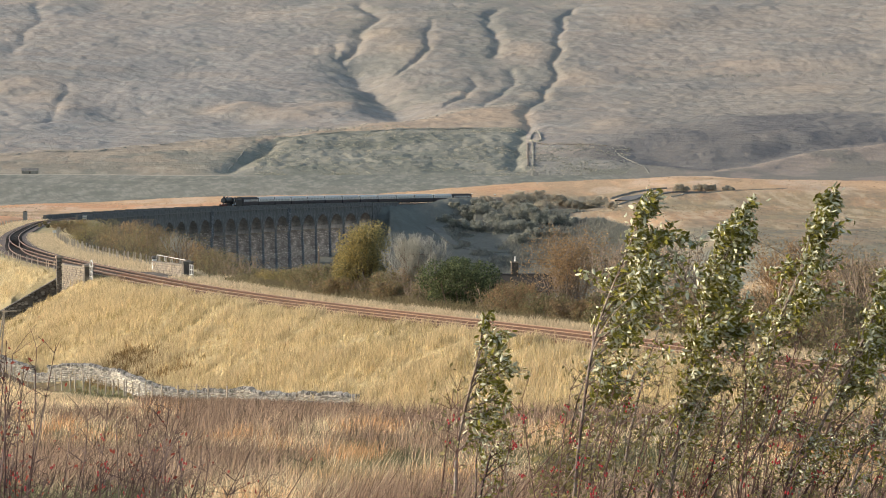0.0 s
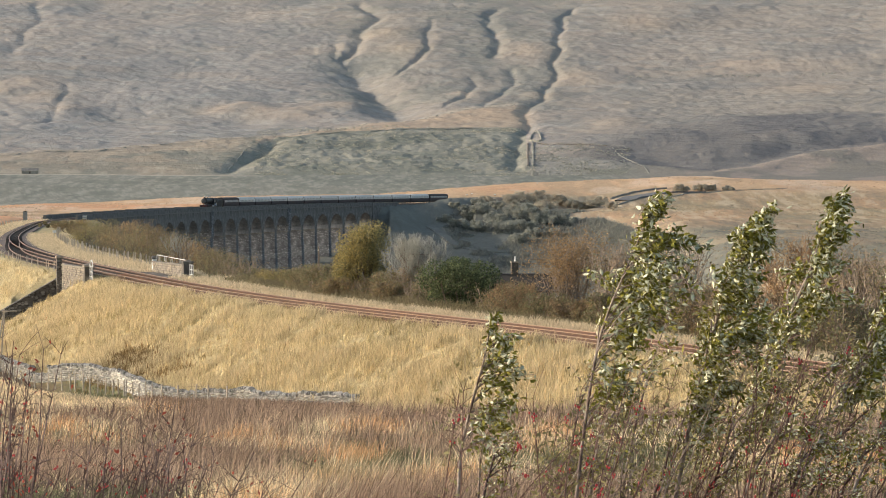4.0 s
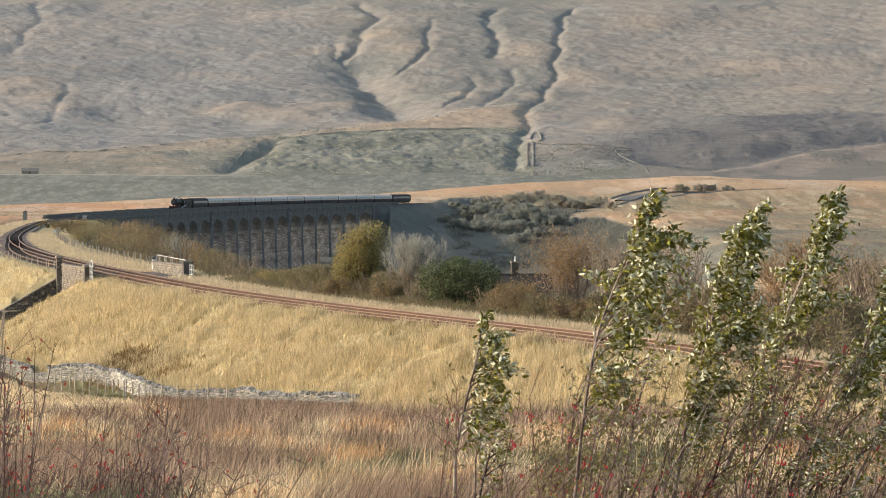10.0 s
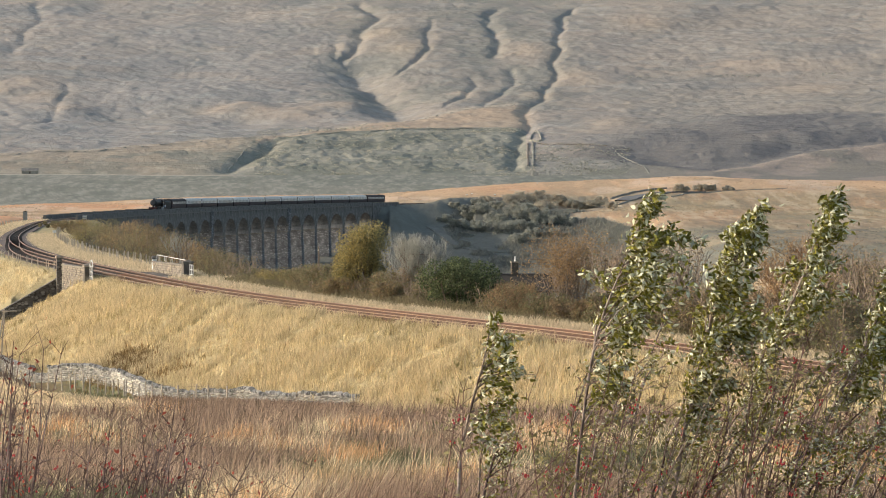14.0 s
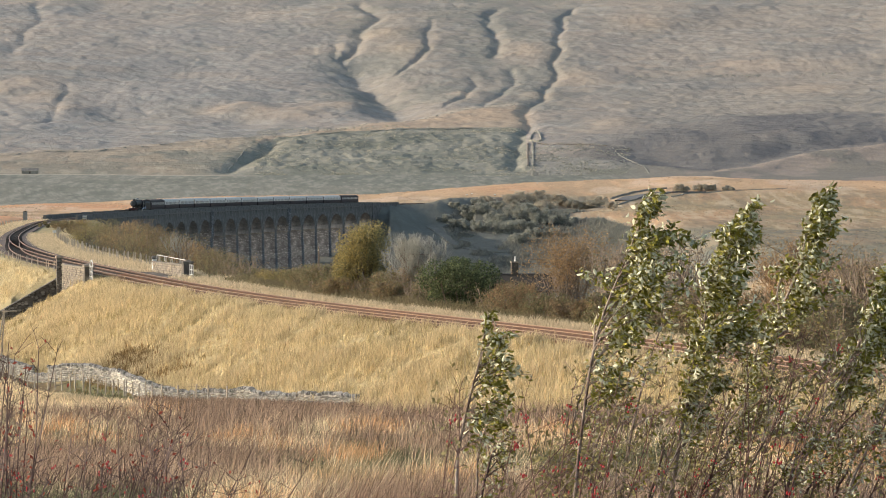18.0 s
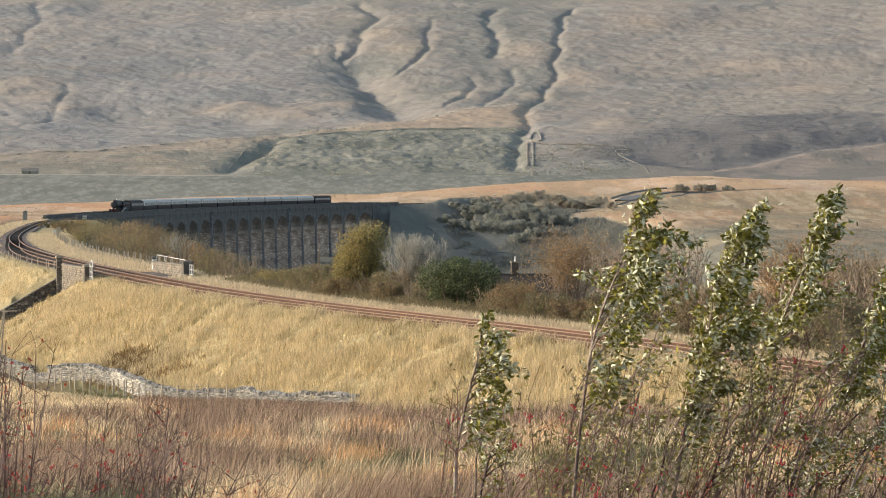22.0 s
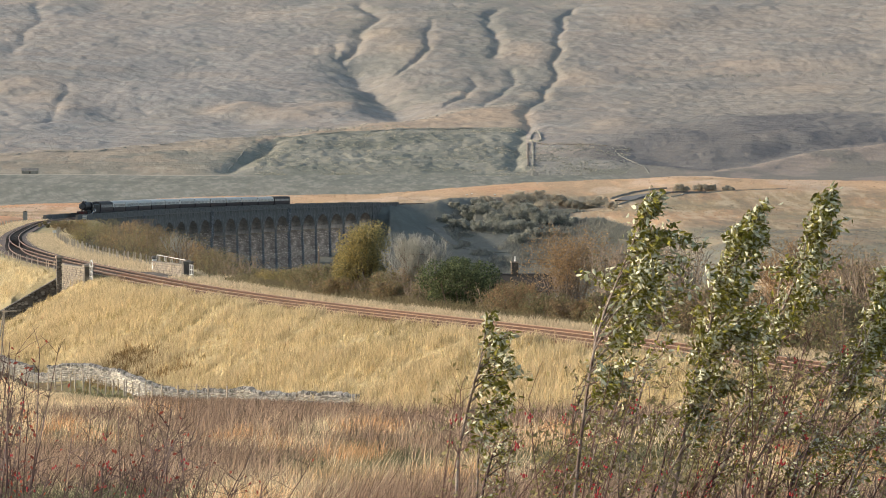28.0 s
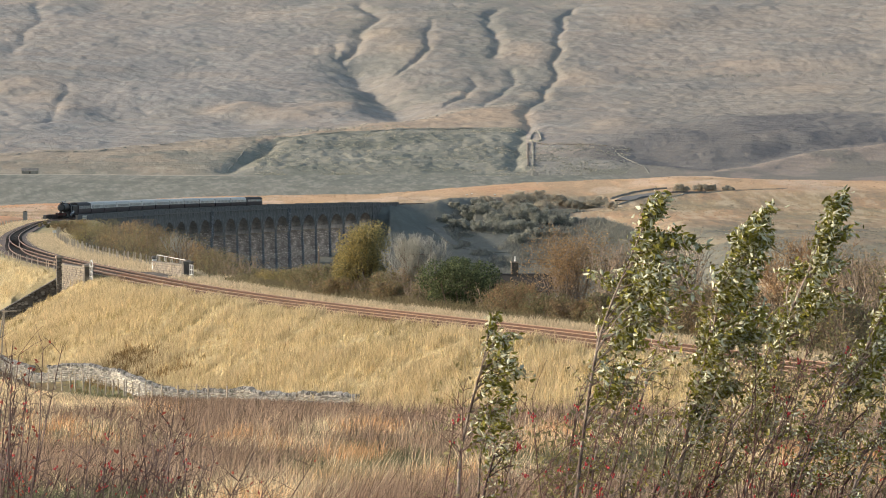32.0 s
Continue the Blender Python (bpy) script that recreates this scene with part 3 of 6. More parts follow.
def ground_material():
    mat = bpy.data.materials.new("grassland")
    mat.use_nodes = True
    nt = mat.node_tree
    N, L = nt.nodes.new, nt.links.new
    bsdf = nt.nodes["Principled BSDF"]
    bsdf.inputs["Roughness"].default_value = 1.0
    bsdf.inputs["Specular IOR Level"].default_value = 0.05
    att = N("ShaderNodeAttribute")
    att.attribute_name = "tint"
    tc = N("ShaderNodeTexCoord")
    stretch = N("ShaderNodeVectorMath")
    stretch.operation = "MULTIPLY"
    stretch.inputs[1].default_value = (0.9, 0.65, 1.0)
    L(tc.outputs["Object"], stretch.inputs[0])
    total = None
    for scale, weight in ((0.6, 0.46), (0.2, 0.34), (0.06, 0.20)):
        n = N("ShaderNodeTexNoise")
        n.inputs["Scale"].default_value, n.inputs["Detail"].default_value = scale, 6
        n.inputs["Roughness"].default_value = 0.65
        L(stretch.outputs[0], n.inputs["Vector"])
        mu = N("ShaderNodeMath")
        mu.operation = "MULTIPLY_ADD"
        L(n.outputs["Fac"], mu.inputs[0])
        mu.inputs[1].default_value = weight
        if total is None:
            mu.inputs[2].default_value = 0
        else:
            L(total, mu.inputs[2])
        total = mu.outputs[0]
    mr = N("ShaderNodeMapRange")
    mr.inputs["From Min"].default_value, mr.inputs["From Max"].default_value = 0.35, 0.65
    mr.inputs["To Min"].default_value, mr.inputs["To Max"].default_value = 0.82, 1.18
    L(total, mr.inputs["Value"])
    hsv = N("ShaderNodeHueSaturation")
    L(att.outputs["Color"], hsv.inputs["Color"])
    L(mr.outputs[0], hsv.inputs["Value"])
    L(hsv.outputs[0], bsdf.inputs["Base Color"])
    b = N("ShaderNodeBump")
    b.inputs["Strength"].default_value, b.inputs["Distance"].default_value = 0.85, 1.2
    L(total, b.inputs["Height"])
    L(b.outputs[0], bsdf.inputs["Normal"])
    return mat


M["ground"] = ground_material()
ground = build_ground()


def ground_at(x, y):
    return float(ground_z(np.array([float(x)]), np.array([float(y)]))[0][0])


# ---- track ----
def strip(s0, s1, d, half, z0, z1, step=4.0):
    """A bar of square section that follows the line."""
    sh = Shape()
    ss = np.linspace(s0, s1, max(2, int((s1 - s0) / step) + 1))
    for s in ss:
        dd = d(s) if callable(d) else d
        for a, b in ((dd + half, z0), (dd - half, z0), (dd - half, z1), (dd + half, z1)):
            sh.v.append(tuple(on_line(s, a, b)[0]))
    for i in range(len(ss) - 1):
        for k in range(4):
            sh.f.append((i * 4 + k, i * 4 + (k + 1) % 4, i * 4 + 4 + (k + 1) % 4, i * 4 + 4 + k))
    n = len(ss) * 4
    sh.f += [(3, 2, 1, 0), (n - 4, n - 3, n - 2, n - 1)]
    sh.m = [0] * len(sh.f)
    return sh


track = thing("railway_track", pose(0, 0, 0), "rusty double railway track on red-brown ballast, curving to one track", "railway track", kind="structure")
SPLIT = 275.0  # where the two tracks join to one
part("ballast", strip(122, 236, 1.1, 3.1, -0.7, -0.18), M["old_ballast"], track, "dark weathered ballast")


def track_offset(side):
    return lambda s: (3.2 if side == 1 else 0.0) * float(smooth(SPLIT, SPLIT - 110, np.array(s)))


part("ballast", strip(-100, 122, 1.2, 3.1, -0.7, -0.18), M["ballast"], track, "red-brown stone ballast")
part("ballast", strip(236, 1100, 0, 2.3, -0.9, -0.17, 6), M["old_ballast"], track, "dark weathered ballast")
sleeper = Shape()
sleeper.box(-0.125, 0.125, -1.28, 1.28, -0.24, -0.135)
sleeper = sleeper.mesh("sleeper", M["sleeper"])
rest, dark_rest = Shape(), Shape()
for side in (1, -1):
    end = SPLIT if side == 1 else VIADUCT[0]
    part("sleeper_bed", strip(-100, 122, track_offset(side), 1.22, -0.4, -0.155), M["sleeper_bed"], track, "rusty stones between the rails")
    part("sleeper_bed", strip(122, end, track_offset(side), 1.22, -0.4, -0.155), M["dark_bed"], track, "dark oily stones between the rails")
    for k in range(int((end + 40) / 0.75)):
        s = -40 + 0.75 * k
        m = line_pose(s, track_offset(side)(s))
        if s < 72:
            part("sleeper", sleeper, None, track).matrix_basis = m
        else:
            (rest if s < 122 else dark_rest).add([m @ v.co for v in sleeper.vertices], [tuple(p.vertices) for p in sleeper.polygons])
part("sleeper_row", rest, M["sleeper"], track, kind="stuff")
part("sleeper_row", dark_rest, M["dark_bed"], track, kind="stuff")
for side in (1, -1):
    for r in (0.75, -0.75):
        off = track_offset(side)
        end = SPLIT if side == 1 else 1150
        f = lambda s, o=off, r=r: o(s) + r
        part("rail", strip(-100, end, f, 0.035, -0.16, -0.02), M["rail"], track)
        part("rail_head", strip(-100, end, f, 0.05, -0.02, 0.02), M["rail_head"], track, "worn bright top of the rail")


# ---- viaduct ----
def build_viaduct():
    v = thing("railway_viaduct", pose(0, 0, 0), "long curved dark stone railway viaduct with tall tapering piers", "viaduct")
    n = 24
    pitch = (VIADUCT[1] - VIADUCT[0]) / n
    for i in range(n + 1):
        s = VIADUCT[0] + i * pitch
        thick = 1.5 if i % 6 == 0 and 0 < i < n else 1.0
        p, th = on_line(s)
        foot = min(ground_at(*p.xy) - 1.0, p.z - 13) - p.z
        hw = 1.2 * thick
        sh = Shape()
        k = 0.034
        sh.taper(hw + k * (-9.35 - foot), 4.1 + 0.03 * (-9.35 - foot), foot, hw, 4.1, -9.35)
        part("pier", sh, M["masonry"], v, m=line_pose(s))
        sh = Shape()
        sh.box(-hw - 0.1, hw + 0.1, -4.2, 4.2, -9.35, -8.9)
        part("springer", sh, M["face_masonry"], v, m=line_pose(s))
        if 0 < i < n and i % 6 == 0:
            sh = Shape()
            sh.box(-hw, hw, -4.5, 4.5, -8.9, -0.5)
            part("pilaster", sh, M["masonry"], v, m=line_pose(s))
    for i in range(n):
        s0 = VIADUCT[0] + i * pitch
        a, b = on_line(s0)[0], on_line(s0 + pitch)[0]
        th = math.degrees(math.atan2(b.y - a.y, b.x - a.x))
        m = pose(*((a + b) / 2), 0, 0, th)
        L = (a - b).length / 2 + 0.05
        span = L - 1.2
        steps = 12
        crown = -3.2
        top = -0.55
        spring = -8.9
        sh = Shape()
        # spandrel faces and soffit
        pts = [(-span * math.cos(math.pi * k / steps), spring + (crown - spring) * math.sin(math.pi * k / steps)) for k in range(steps + 1)]
        for w, flip in ((-4.1, False), (4.1, True)):
            low = [(-L, w, spring)] + [(x, w, z) for x, z in pts] + [(L, w, spring)]
            hi = [(x, w, top) for x, _, _ in low]
            nn = len(low)
            faces = [(k, k + 1, nn + k + 1, nn + k) for k in range(nn - 1)]
            sh.add(low + hi, [f[::-1] for f in faces] if flip else faces)
        both = [(x, -4.1, z) for x, z in pts] + [(x, 4.1, z) for x, z in pts]
        sh.add(both, [(k, steps + 1 + k, steps + 2 + k, k + 1) for k in range(steps)], 1)
        sh.add([(-L, -4.1, top), (L, -4.1, top), (L, 4.1, top), (-L, 4.1, top)], [(0, 1, 2, 3)])
        part("arch", sh, [M["face_masonry"], M["soffit_lifted"]], v, m=m)
        # ring of voussoirs on the seen face
        ring = Shape()
        rv, rf = [], []
        for k, (x, z) in enumerate(pts):
            c, q = 0.7 * math.cos(math.pi * k / steps), 0.7 * math.sin(math.pi * k / steps)
            rv += [(x, -4.13, z), (x - c, -4.13, z + q), (x - c, -4.08, z + q), (x, -4.08, z)]
        for k in range(steps):
            rf += [(k * 4 + j, k * 4 + (j + 1) % 4, k * 4 + 4 + (j + 1) % 4, k * 4 + 4 + j) for j in range(4)]
        ring.add(rv, rf + [(3, 2, 1, 0), (steps * 4, steps * 4 + 1, steps * 4 + 2, steps * 4 + 3)])
        part("arch_ring", ring, M["face_masonry"], v, m=m)
        for w in (-4.0, 4.0):
            sh = Shape()
            sh.box(-L, L, w - 0.42, w + 0.42, -0.75, -0.45)
            part("cornice", sh, M["coping"], v, m=m)
            sh = Shape()
            sh.box(-L, L, w - 0.24, w + 0.24, -0.45, 0.72)
            part("parapet", sh, M["face_masonry"], v, m=m)
            sh = Shape()
            sh.box(-L, L, w - 0.3, w + 0.3, 0.72, 0.9)
            part("coping", sh, M["coping"], v, m=m)
    # solid walled approach before the first arch
    for w in (-4.0, 4.0):
        part("approach_wall", strip(498, VIADUCT[0] + 0.5, w, 0.3, -9.0, 0.75), M["face_masonry"], v)
        part("coping", strip(498, VIADUCT[0] + 0.5, w, 0.36, 0.75, 0.93), M["coping"], v)
    # added low wall past the last arch; its pale coping stands for the sunlit verge
    for w in (-4.0, 4.0):
        part("approach_wall", strip(VIADUCT[1] - 0.5, 938, w, 0.3, -9.0, 0.55), M["face_masonry"], v)
        part("coping", strip(VIADUCT[1] - 0.5, 938, w, 0.36, 0.55, 0.7), M["pale_stone"], v, "pale coping in place of the lit verge")
    return v


viaduct = build_viaduct()


# ---- train ----
def front_of_coaches(t):
    return 779.8 - 6.114 * t - 0.0433 * t * t


COACH = 20.4
MOVES = []


def coach_mesh_parts(body_low, body_high, roof):
    """Meshes of one coach, 19.6 m long, centred, rails at z = 0; x is forward."""
    hl = 9.5
    out = []
    side = Shape()
    side.prism([(-1.32, 0.95), (1.32, 0.95), (1.41, 1.5), (1.41, 2.1), (-1.41, 2.1), (-1.41, 1.5)], -hl, hl)
    out.append(("lower_body", side, body_low))
    up = Shape()
    up.prism([(-1.41, 2.1), (1.41, 2.1), (1.40, 2.7), (1.3, 3.12), (-1.3, 3.12), (-1.40, 2.7)], -hl, hl)
    out.append(("upper_body", up, body_high))
    rf = Shape()
    arc = [(1.34 * math.cos(math.radians(a)), 3.12 + 0.72 * math.sin(math.radians(a))) for a in range(0, 181, 20)]
    rf.prism(arc, -hl + 0.02, hl - 0.02)
    out.append(("roof", rf, roof))
    uf = Shape()
    uf.box(-hl, hl, -1.25, 1.25, 0.72, 0.95)
    uf.box(-3, 3, -1.2, 1.2, 0.3, 0.72)
    out.append(("underframe", uf, M["under_black"]))
    bogie = Shape()
    for y in (-1.05, 1.05):
        bogie.box(-1.9, 1.9, y - 0.08, y + 0.08, 0.42, 0.72)
        for x in (-1.3, 1.3):
            bogie.tube([(x, y * 0.75 - 0.06, 0.46), (x, y * 0.75 + 0.06, 0.46)], [0.46, 0.46], 12)
    out.append(("bogie", bogie, M["under_black"]))
    win = Shape()
    win.box(-0.62, 0.62, -0.012, 0.012, -0.36, 0.36)
    out.append(("window", win, M["sky_pale_glass"]))
    gang = Shape()
    gang.box(-0.45, 0.45, -1.15, 1.15, 0.95, 3.45)
    out.append(("gangway", gang, M["under_black"]))
    return [(n, s.mesh(n, m)) for n, s, m in out]


def make_coach(meshes, windows, label):
    c = thing("railway_coach", pose(0, 0, 0), label, "railway coach", "coaches of the train")
    for name, me in meshes:
        if name == "bogie":
            for x in (-7.1, 7.1):
                part(name, me, None, c, m=pose(x, 0, 0))
        elif name == "window":
            for k in range(windows):
                for y in (-1.425, 1.425):
                    part(name, me, None, c, m=pose(-8.0 + 16.0 * k / (windows - 1), y, 2.55))
        elif name == "gangway":
            for x in (-9.95, 9.95):
                part(name, me, None, c, m=pose(x, 0, 0))
        else:
            part(name, me, None, c)
    return c


def build_train():
    red = coach_mesh_parts(M["maroon"], M["maroon"], M["coach_roof_dark"])
    two = coach_mesh_parts(M["maroon"], M["cream"], M["roof_grey"])
    labels = ("maroon railway coach with a dark roof", "maroon and cream railway coach with a pale grey roof")
    coaches = []
    for i in range(13):
        dark = i in (0, 12)
        # the first is the dark support coach behind the tender
        c = make_coach(red if dark else two, 10 if i % 3 else 11, labels[0] if dark else labels[1])
        coaches.append(c)
        MOVES.append((c, (i - 1) * COACH + COACH / 2))
    # locomotive with its tender, buffers at x = 0, reaching back
    e = thing("steam_locomotive", pose(0, 0, 0), "black steam locomotive with a round smokebox and white steam", "locomotive")
    sh = Shape()
    sh.tube([(-1.1, 0, 2.75), (-1.2, 0, 2.75), (-3.2, 0, 2.75), (-3.25, 0, 2.75), (-7.5, 0, 2.8), (-9.4, 0, 2.85)], [0.2, 0.92, 0.92, 0.86, 0.9, 1.0], 20)
    part("boiler", sh, M["loco_black"], e, smooth=True)
    sh = Shape()
    sh.tube([(-1.09, 0, 2.75), (-1.02, 0, 2.75)], [0.72, 0.6], 20)
    part("smokebox_door", sh, M["smokebox"], e, "round grey-black smokebox door")
    sh = Shape()
    sh.tube([(-2.1, 0, 3.6), (-2.1, 0, 3.75), (-2.1, 0, 4.0), (-2.1, 0, 4.05)], [0.45, 0.33, 0.34, 0.4], 14)
    part("chimney", sh, M["loco_black"], e)
    sh = Shape()
    sh.lump((-5.6, 0, 3.65), 0.42, (1.2, 1, 0.8), 3, rings=6, n=10, rough=0)
    part("dome", sh, M["loco_black"], e, smooth=True)
    sh = Shape()
    sh.prism([(-1.3, 1.3), (1.3, 1.3), (1.3, 3.2), (0.9, 3.7), (0, 3.88), (-0.9, 3.7), (-1.3, 3.2)], -11.3, -9.4)
    part("cab", sh, M["loco_black"], e)
    for y in (-1.31, 1.31):
        sh = Shape()
        sh.box(-10.9, -10.3, y - 0.01, y + 0.01, 2.45, 3.05)
        part("cab_window", sh, M["sky_pale_glass"], e)
    sh = Shape()
    sh.box(-9.4, -0.7, -1.3, 1.3, 1.42, 1.5)
    sh.box(-9.4, -1.3, -0.55, 0.55, 0.6, 1.42)
    part("running_plate", sh, M["loco_black"], e)
    sh = Shape()
    sh.box(-0.72, -0.6, -1.3, 1.3, 0.85, 1.4)
    part("buffer_beam", sh, M["buffer_red"], e, "red front buffer beam")
    for y in (-0.86, 0.86):
        sh = Shape()
        sh.tube([(-0.6, y, 1.05), (-0.15, y, 1.05), (-0.14, y, 1.05), (0, y, 1.05)], [0.1, 0.1, 0.24, 0.24], 10)
        part("buffer", sh, M["under_black"], e)
        sh = Shape()
        sh.tube([(-2.8, y * 1.3, 0.95), (-1.5, y * 1.3, 0.95)], [0.34, 0.34], 12)
        part("cylinder", sh, M["loco_black"], e)
    drv = Shape()
    drv.tube([(0, -0.07, 0.93), (0, 0.07, 0.93)], [0.93, 0.93], 18)
    drv = drv.mesh("driving_wheel", M["loco_black"])
    small = Shape()
    small.tube([(0, -0.06, 0.5), (0, 0.06, 0.5)], [0.5, 0.5], 14)
    small = small.mesh("wheel", M["loco_black"])
    for y in (-0.72, 0.72):
        for x in (-4.4, -6.4, -8.5):
            part("driving_wheel", drv, None, e, m=pose(x, y, 0))
        for x in (-1.5, -3.3):
            part("wheel", small, None, e, m=pose(x, y, 0))
    for y in (-0.5, 0.5):
        sh = Shape()
        sh.lump((-0.6, y, 1.62), 0.13, (0.7, 1, 1.2), 1, rough=0)
        part("lamp", sh, M["white_paint"], e, "white headlamp")
    MOVES.append((e, -41.0 - 1.0))
    # tender
    tn = thing("locomotive_tender", pose(0, 0, 0), "black coal tender behind the locomotive", "tender")
    sh = Shape()
    sh.prism([(-1.3, 1.1), (1.3, 1.1), (1.35, 2.9), (1.1, 3.25), (-1.1, 3.25), (-1.35, 2.9)], -3.8, 3.8)
    part("tank", sh, M["loco_black"], tn)
    sh = Shape()
    for k in range(40):
        sh.lump((random.uniform(-1.5, 3.0), random.uniform(-0.8, 0.8), 3.25 + random.uniform(0, 0.25)), random.uniform(0.15, 0.3), seed=k)
    part("coal", sh, M["loco_black"], tn, kind="stuff")
    for y in (-0.72, 0.72):
        for x in (-2.4, 0, 2.4):
            part("wheel", small, None, tn, m=pose(x, y, 0))
    sh = Shape()
    sh.box(-3.9, 3.9, -1.1, 1.1, 0.7, 1.1)
    part("underframe", sh, M["under_black"], tn)
    MOVES.append((tn, -20.4 - 5.2))
    # drifting steam above the chimney and beside the cylinders
    puff = thing("steam_cloud", pose(0, 0, 0), "thin white steam drifting from the locomotive", "steam")
    for k in range(6):
        sh = Shape()
        sh.lump((-2.2 - 1.2 * k, random.uniform(-0.3, 0.3), 4.15 + 0.03 * k + random.uniform(-.1, .1)), 0.22, (2.2, 1, 0.7), k, rings=5, n=9)
        part("puff", sh, M["steam"], puff, smooth=True)
    for k in range(5):
        sh = Shape()
        sh.lump((-6.5 - 0.9 * k, 1.75 + random.uniform(-0.2, 0.3), 1.0 + 0.16 * k), 0.34, (1.5, 0.7, 1.0), 20 + k, rings=5, n=9)
        part("puff", sh, M["steam"], puff, smooth=True)
    MOVES.append((puff, -42.0))


def steam_material():
    """Thin vapour: a white scatter over mostly clear."""
    mat = bpy.data.materials.new("steam")
    mat.use_nodes = True
    nt = mat.node_tree
    clear, mx = nt.nodes.new("ShaderNodeBsdfTransparent"), nt.nodes.new("ShaderNodeMixShader")
    bsdf = nt.nodes["Principled BSDF"]
    bsdf.inputs["Base Color"].default_value = (0.8, 0.8, 0.8, 1)
    bsdf.inputs["Roughness"].default_value = 1.0
    mx.inputs[0].default_value = 0.72
    nt.links.new(bsdf.outputs[0], mx.inputs[1])
    nt.links.new(clear.outputs[0], mx.inputs[2])
    nt.links.new(mx.outputs[0], nt.nodes["Material Output"].inputs["Surface"])
    return mat


M["steam"] = steam_material()
M["smokebox"] = material("smokebox", (0.05, 0.055, 0.06), 0.5, spread=0.2)
M["coach_roof_dark"] = material("coach_roof_dark", (0.05, 0.042, 0.044), 0.7, spread=0.2)
build_train()


# ---- stone work: bridge, walls ----
M["wing_stone"] = block_masonry("wing_stone", (0.15, 0.135, 0.12), (0.36, 0.33, 0.29), (0.08, 0.07, 0.06), 0.34, 0.2)


def build_bridge():
    b = thing("railway_bridge", pose(0, 0, 0), "stone railway bridge with parapets, pilasters and handrails over a lane", "bridge")
    part("deck", strip(111, 134, 0.5, 5.1, -1.5, -0.3, 3), M["dark_stone"], b)

    def run(s0, s1, d, z, height, thick, mat, name, rows):
        p, q = on_line(s0, d)[0], on_line(s1, d)[0]
        L = (q - p).length
        th = math.degrees(math.atan2(q.y - p.y, q.x - p.x))
        core = Shape()
        core.box(0, L, -thick / 2 + 0.03, thick / 2 - 0.03, 0, height)
        w = part(name, core, M["wing_stone"], b, m=pose(p.x, p.y, p.z + z, 0, 0, th))
        rnd = random.Random(int(s0 * 7))
        h = height / rows
        meshes = []
        for k in range(5):
            st = Shape()
            st.box(-0.5, 0.5, -thick / 2, thick / 2, 0.02, h - 0.02)
            meshes.append(st.mesh("stone", mat))
        for j in range(rows):
            x = 0.0
            while x < L - 0.1:
                wd = min(rnd.uniform(0.18, 0.62), L - x)
                ob = part("stone", rnd.choice(meshes), None, w)
                ob.matrix_basis = pose(x + wd / 2, rnd.uniform(-0.045, 0.045), j * h + rnd.uniform(-0.012, 0.012)) @ Matrix.Diagonal((wd - 0.03, 1 + rnd.uniform(0, 0.06), 1, 1))
                x += wd
        cap = Shape()
        cap.box(-0.05, L + 0.05, -thick / 2 - 0.08, thick / 2 + 0.08, height, height + 0.16)
        part("coping_stone", cap, M["pale_stone"], w)
        return w

    def pillar(s, d, z0, z1, half, mat, cap_mat):
        sh = Shape()
        sh.box(-half, half, -half, half, z0, z1)
        pl = part("pilaster", sh, mat, b, m=line_pose(s, d))
        c = Shape()
        c.taper(half + 0.1, half + 0.1, z1, half + 0.1, half + 0.1, z1 + 0.18)
        c.taper(half + 0.1, half + 0.1, z1 + 0.18, 0.1, 0.1, z1 + 0.34)
        part("capstone", c, cap_mat, pl)

    # parapet on the camera's side, with the stone face running down below the rails
    run(NEAR_PAR[0], NEAR_PAR[1], 6.0, -2.6, 3.35, 0.55, M["pale_stone"], "parapet", 15)
    pillar(NEAR_PAR[1] + 0.1, 6.5, -6.5, 1.35, 0.26, M["wing_stone"], M["pale_stone"])
    pillar(NEAR_PAR[0] - 0.5, 6.0, -3.0, 0.95, 0.42, M["dark_stone"], M["pale_stone"])
    run(FAR_PAR[0], FAR_PAR[1], -4.5, -0.35, 1.15, 0.5, M["pale_stone"], "parapet", 5)
    pillar(FAR_PAR[0] - 0.5, -4.5, -1.2, 1.1, 0.45, M["dark_stone"], M["dark_stone"])
    pillar(FAR_PAR[1] + 0.4, -4.5, -1.2, 1.0, 0.22, M["white_paint"], M["dark_stone"])
    # handrail over the far parapet
    sh = Shape()
    p, q = on_line(FAR_PAR[0], -4.7)[0], on_line(FAR_PAR[1], -4.7)[0]
    sh.tube([p + Vector((0, 0, 1.35)), q + Vector((0, 0, 1.45))], [0.035, 0.035], 5)
    for k in range(5):
        c = p.lerp(q, k / 4)
        sh.tube([c + Vector((0, 0, 0.9)), c + Vector((0, 0, 1.35 + 0.1 * k / 4))], [0.03, 0.03], 5)
    part("handrail", sh, M["white_paint"], b, "thin pale metal handrail")
    # small white rail gates at the bridge ends
    for s, d, h in ((FAR_PAR[0] - 2.6, -4.5, 1.35), (NEAR_PAR[0] - 2.2, 6.0, 1.4)):
        part("rail_gate", Shape_bars(1.6, h, d > 0), M["white_paint"], b, "white painted rail gate", m=line_pose(s, d, -0.3))
    # wing wall stepping down beside the lane
    p = on_line(NEAR_PAR[1] + 0.9, 6.2)[0]
    th = on_line(NEAR_PAR[1])[1] + math.pi / 2
    w = part("wing_wall", Shape(), M["dark_stone"], b)
    rnd = random.Random(5)
    sh = Shape()
    n = 26
    for i in range(n):
        x0, x1 = i * 0.75, i * 0.75 + 0.74
        top = -0.55 - 0.57 * x0
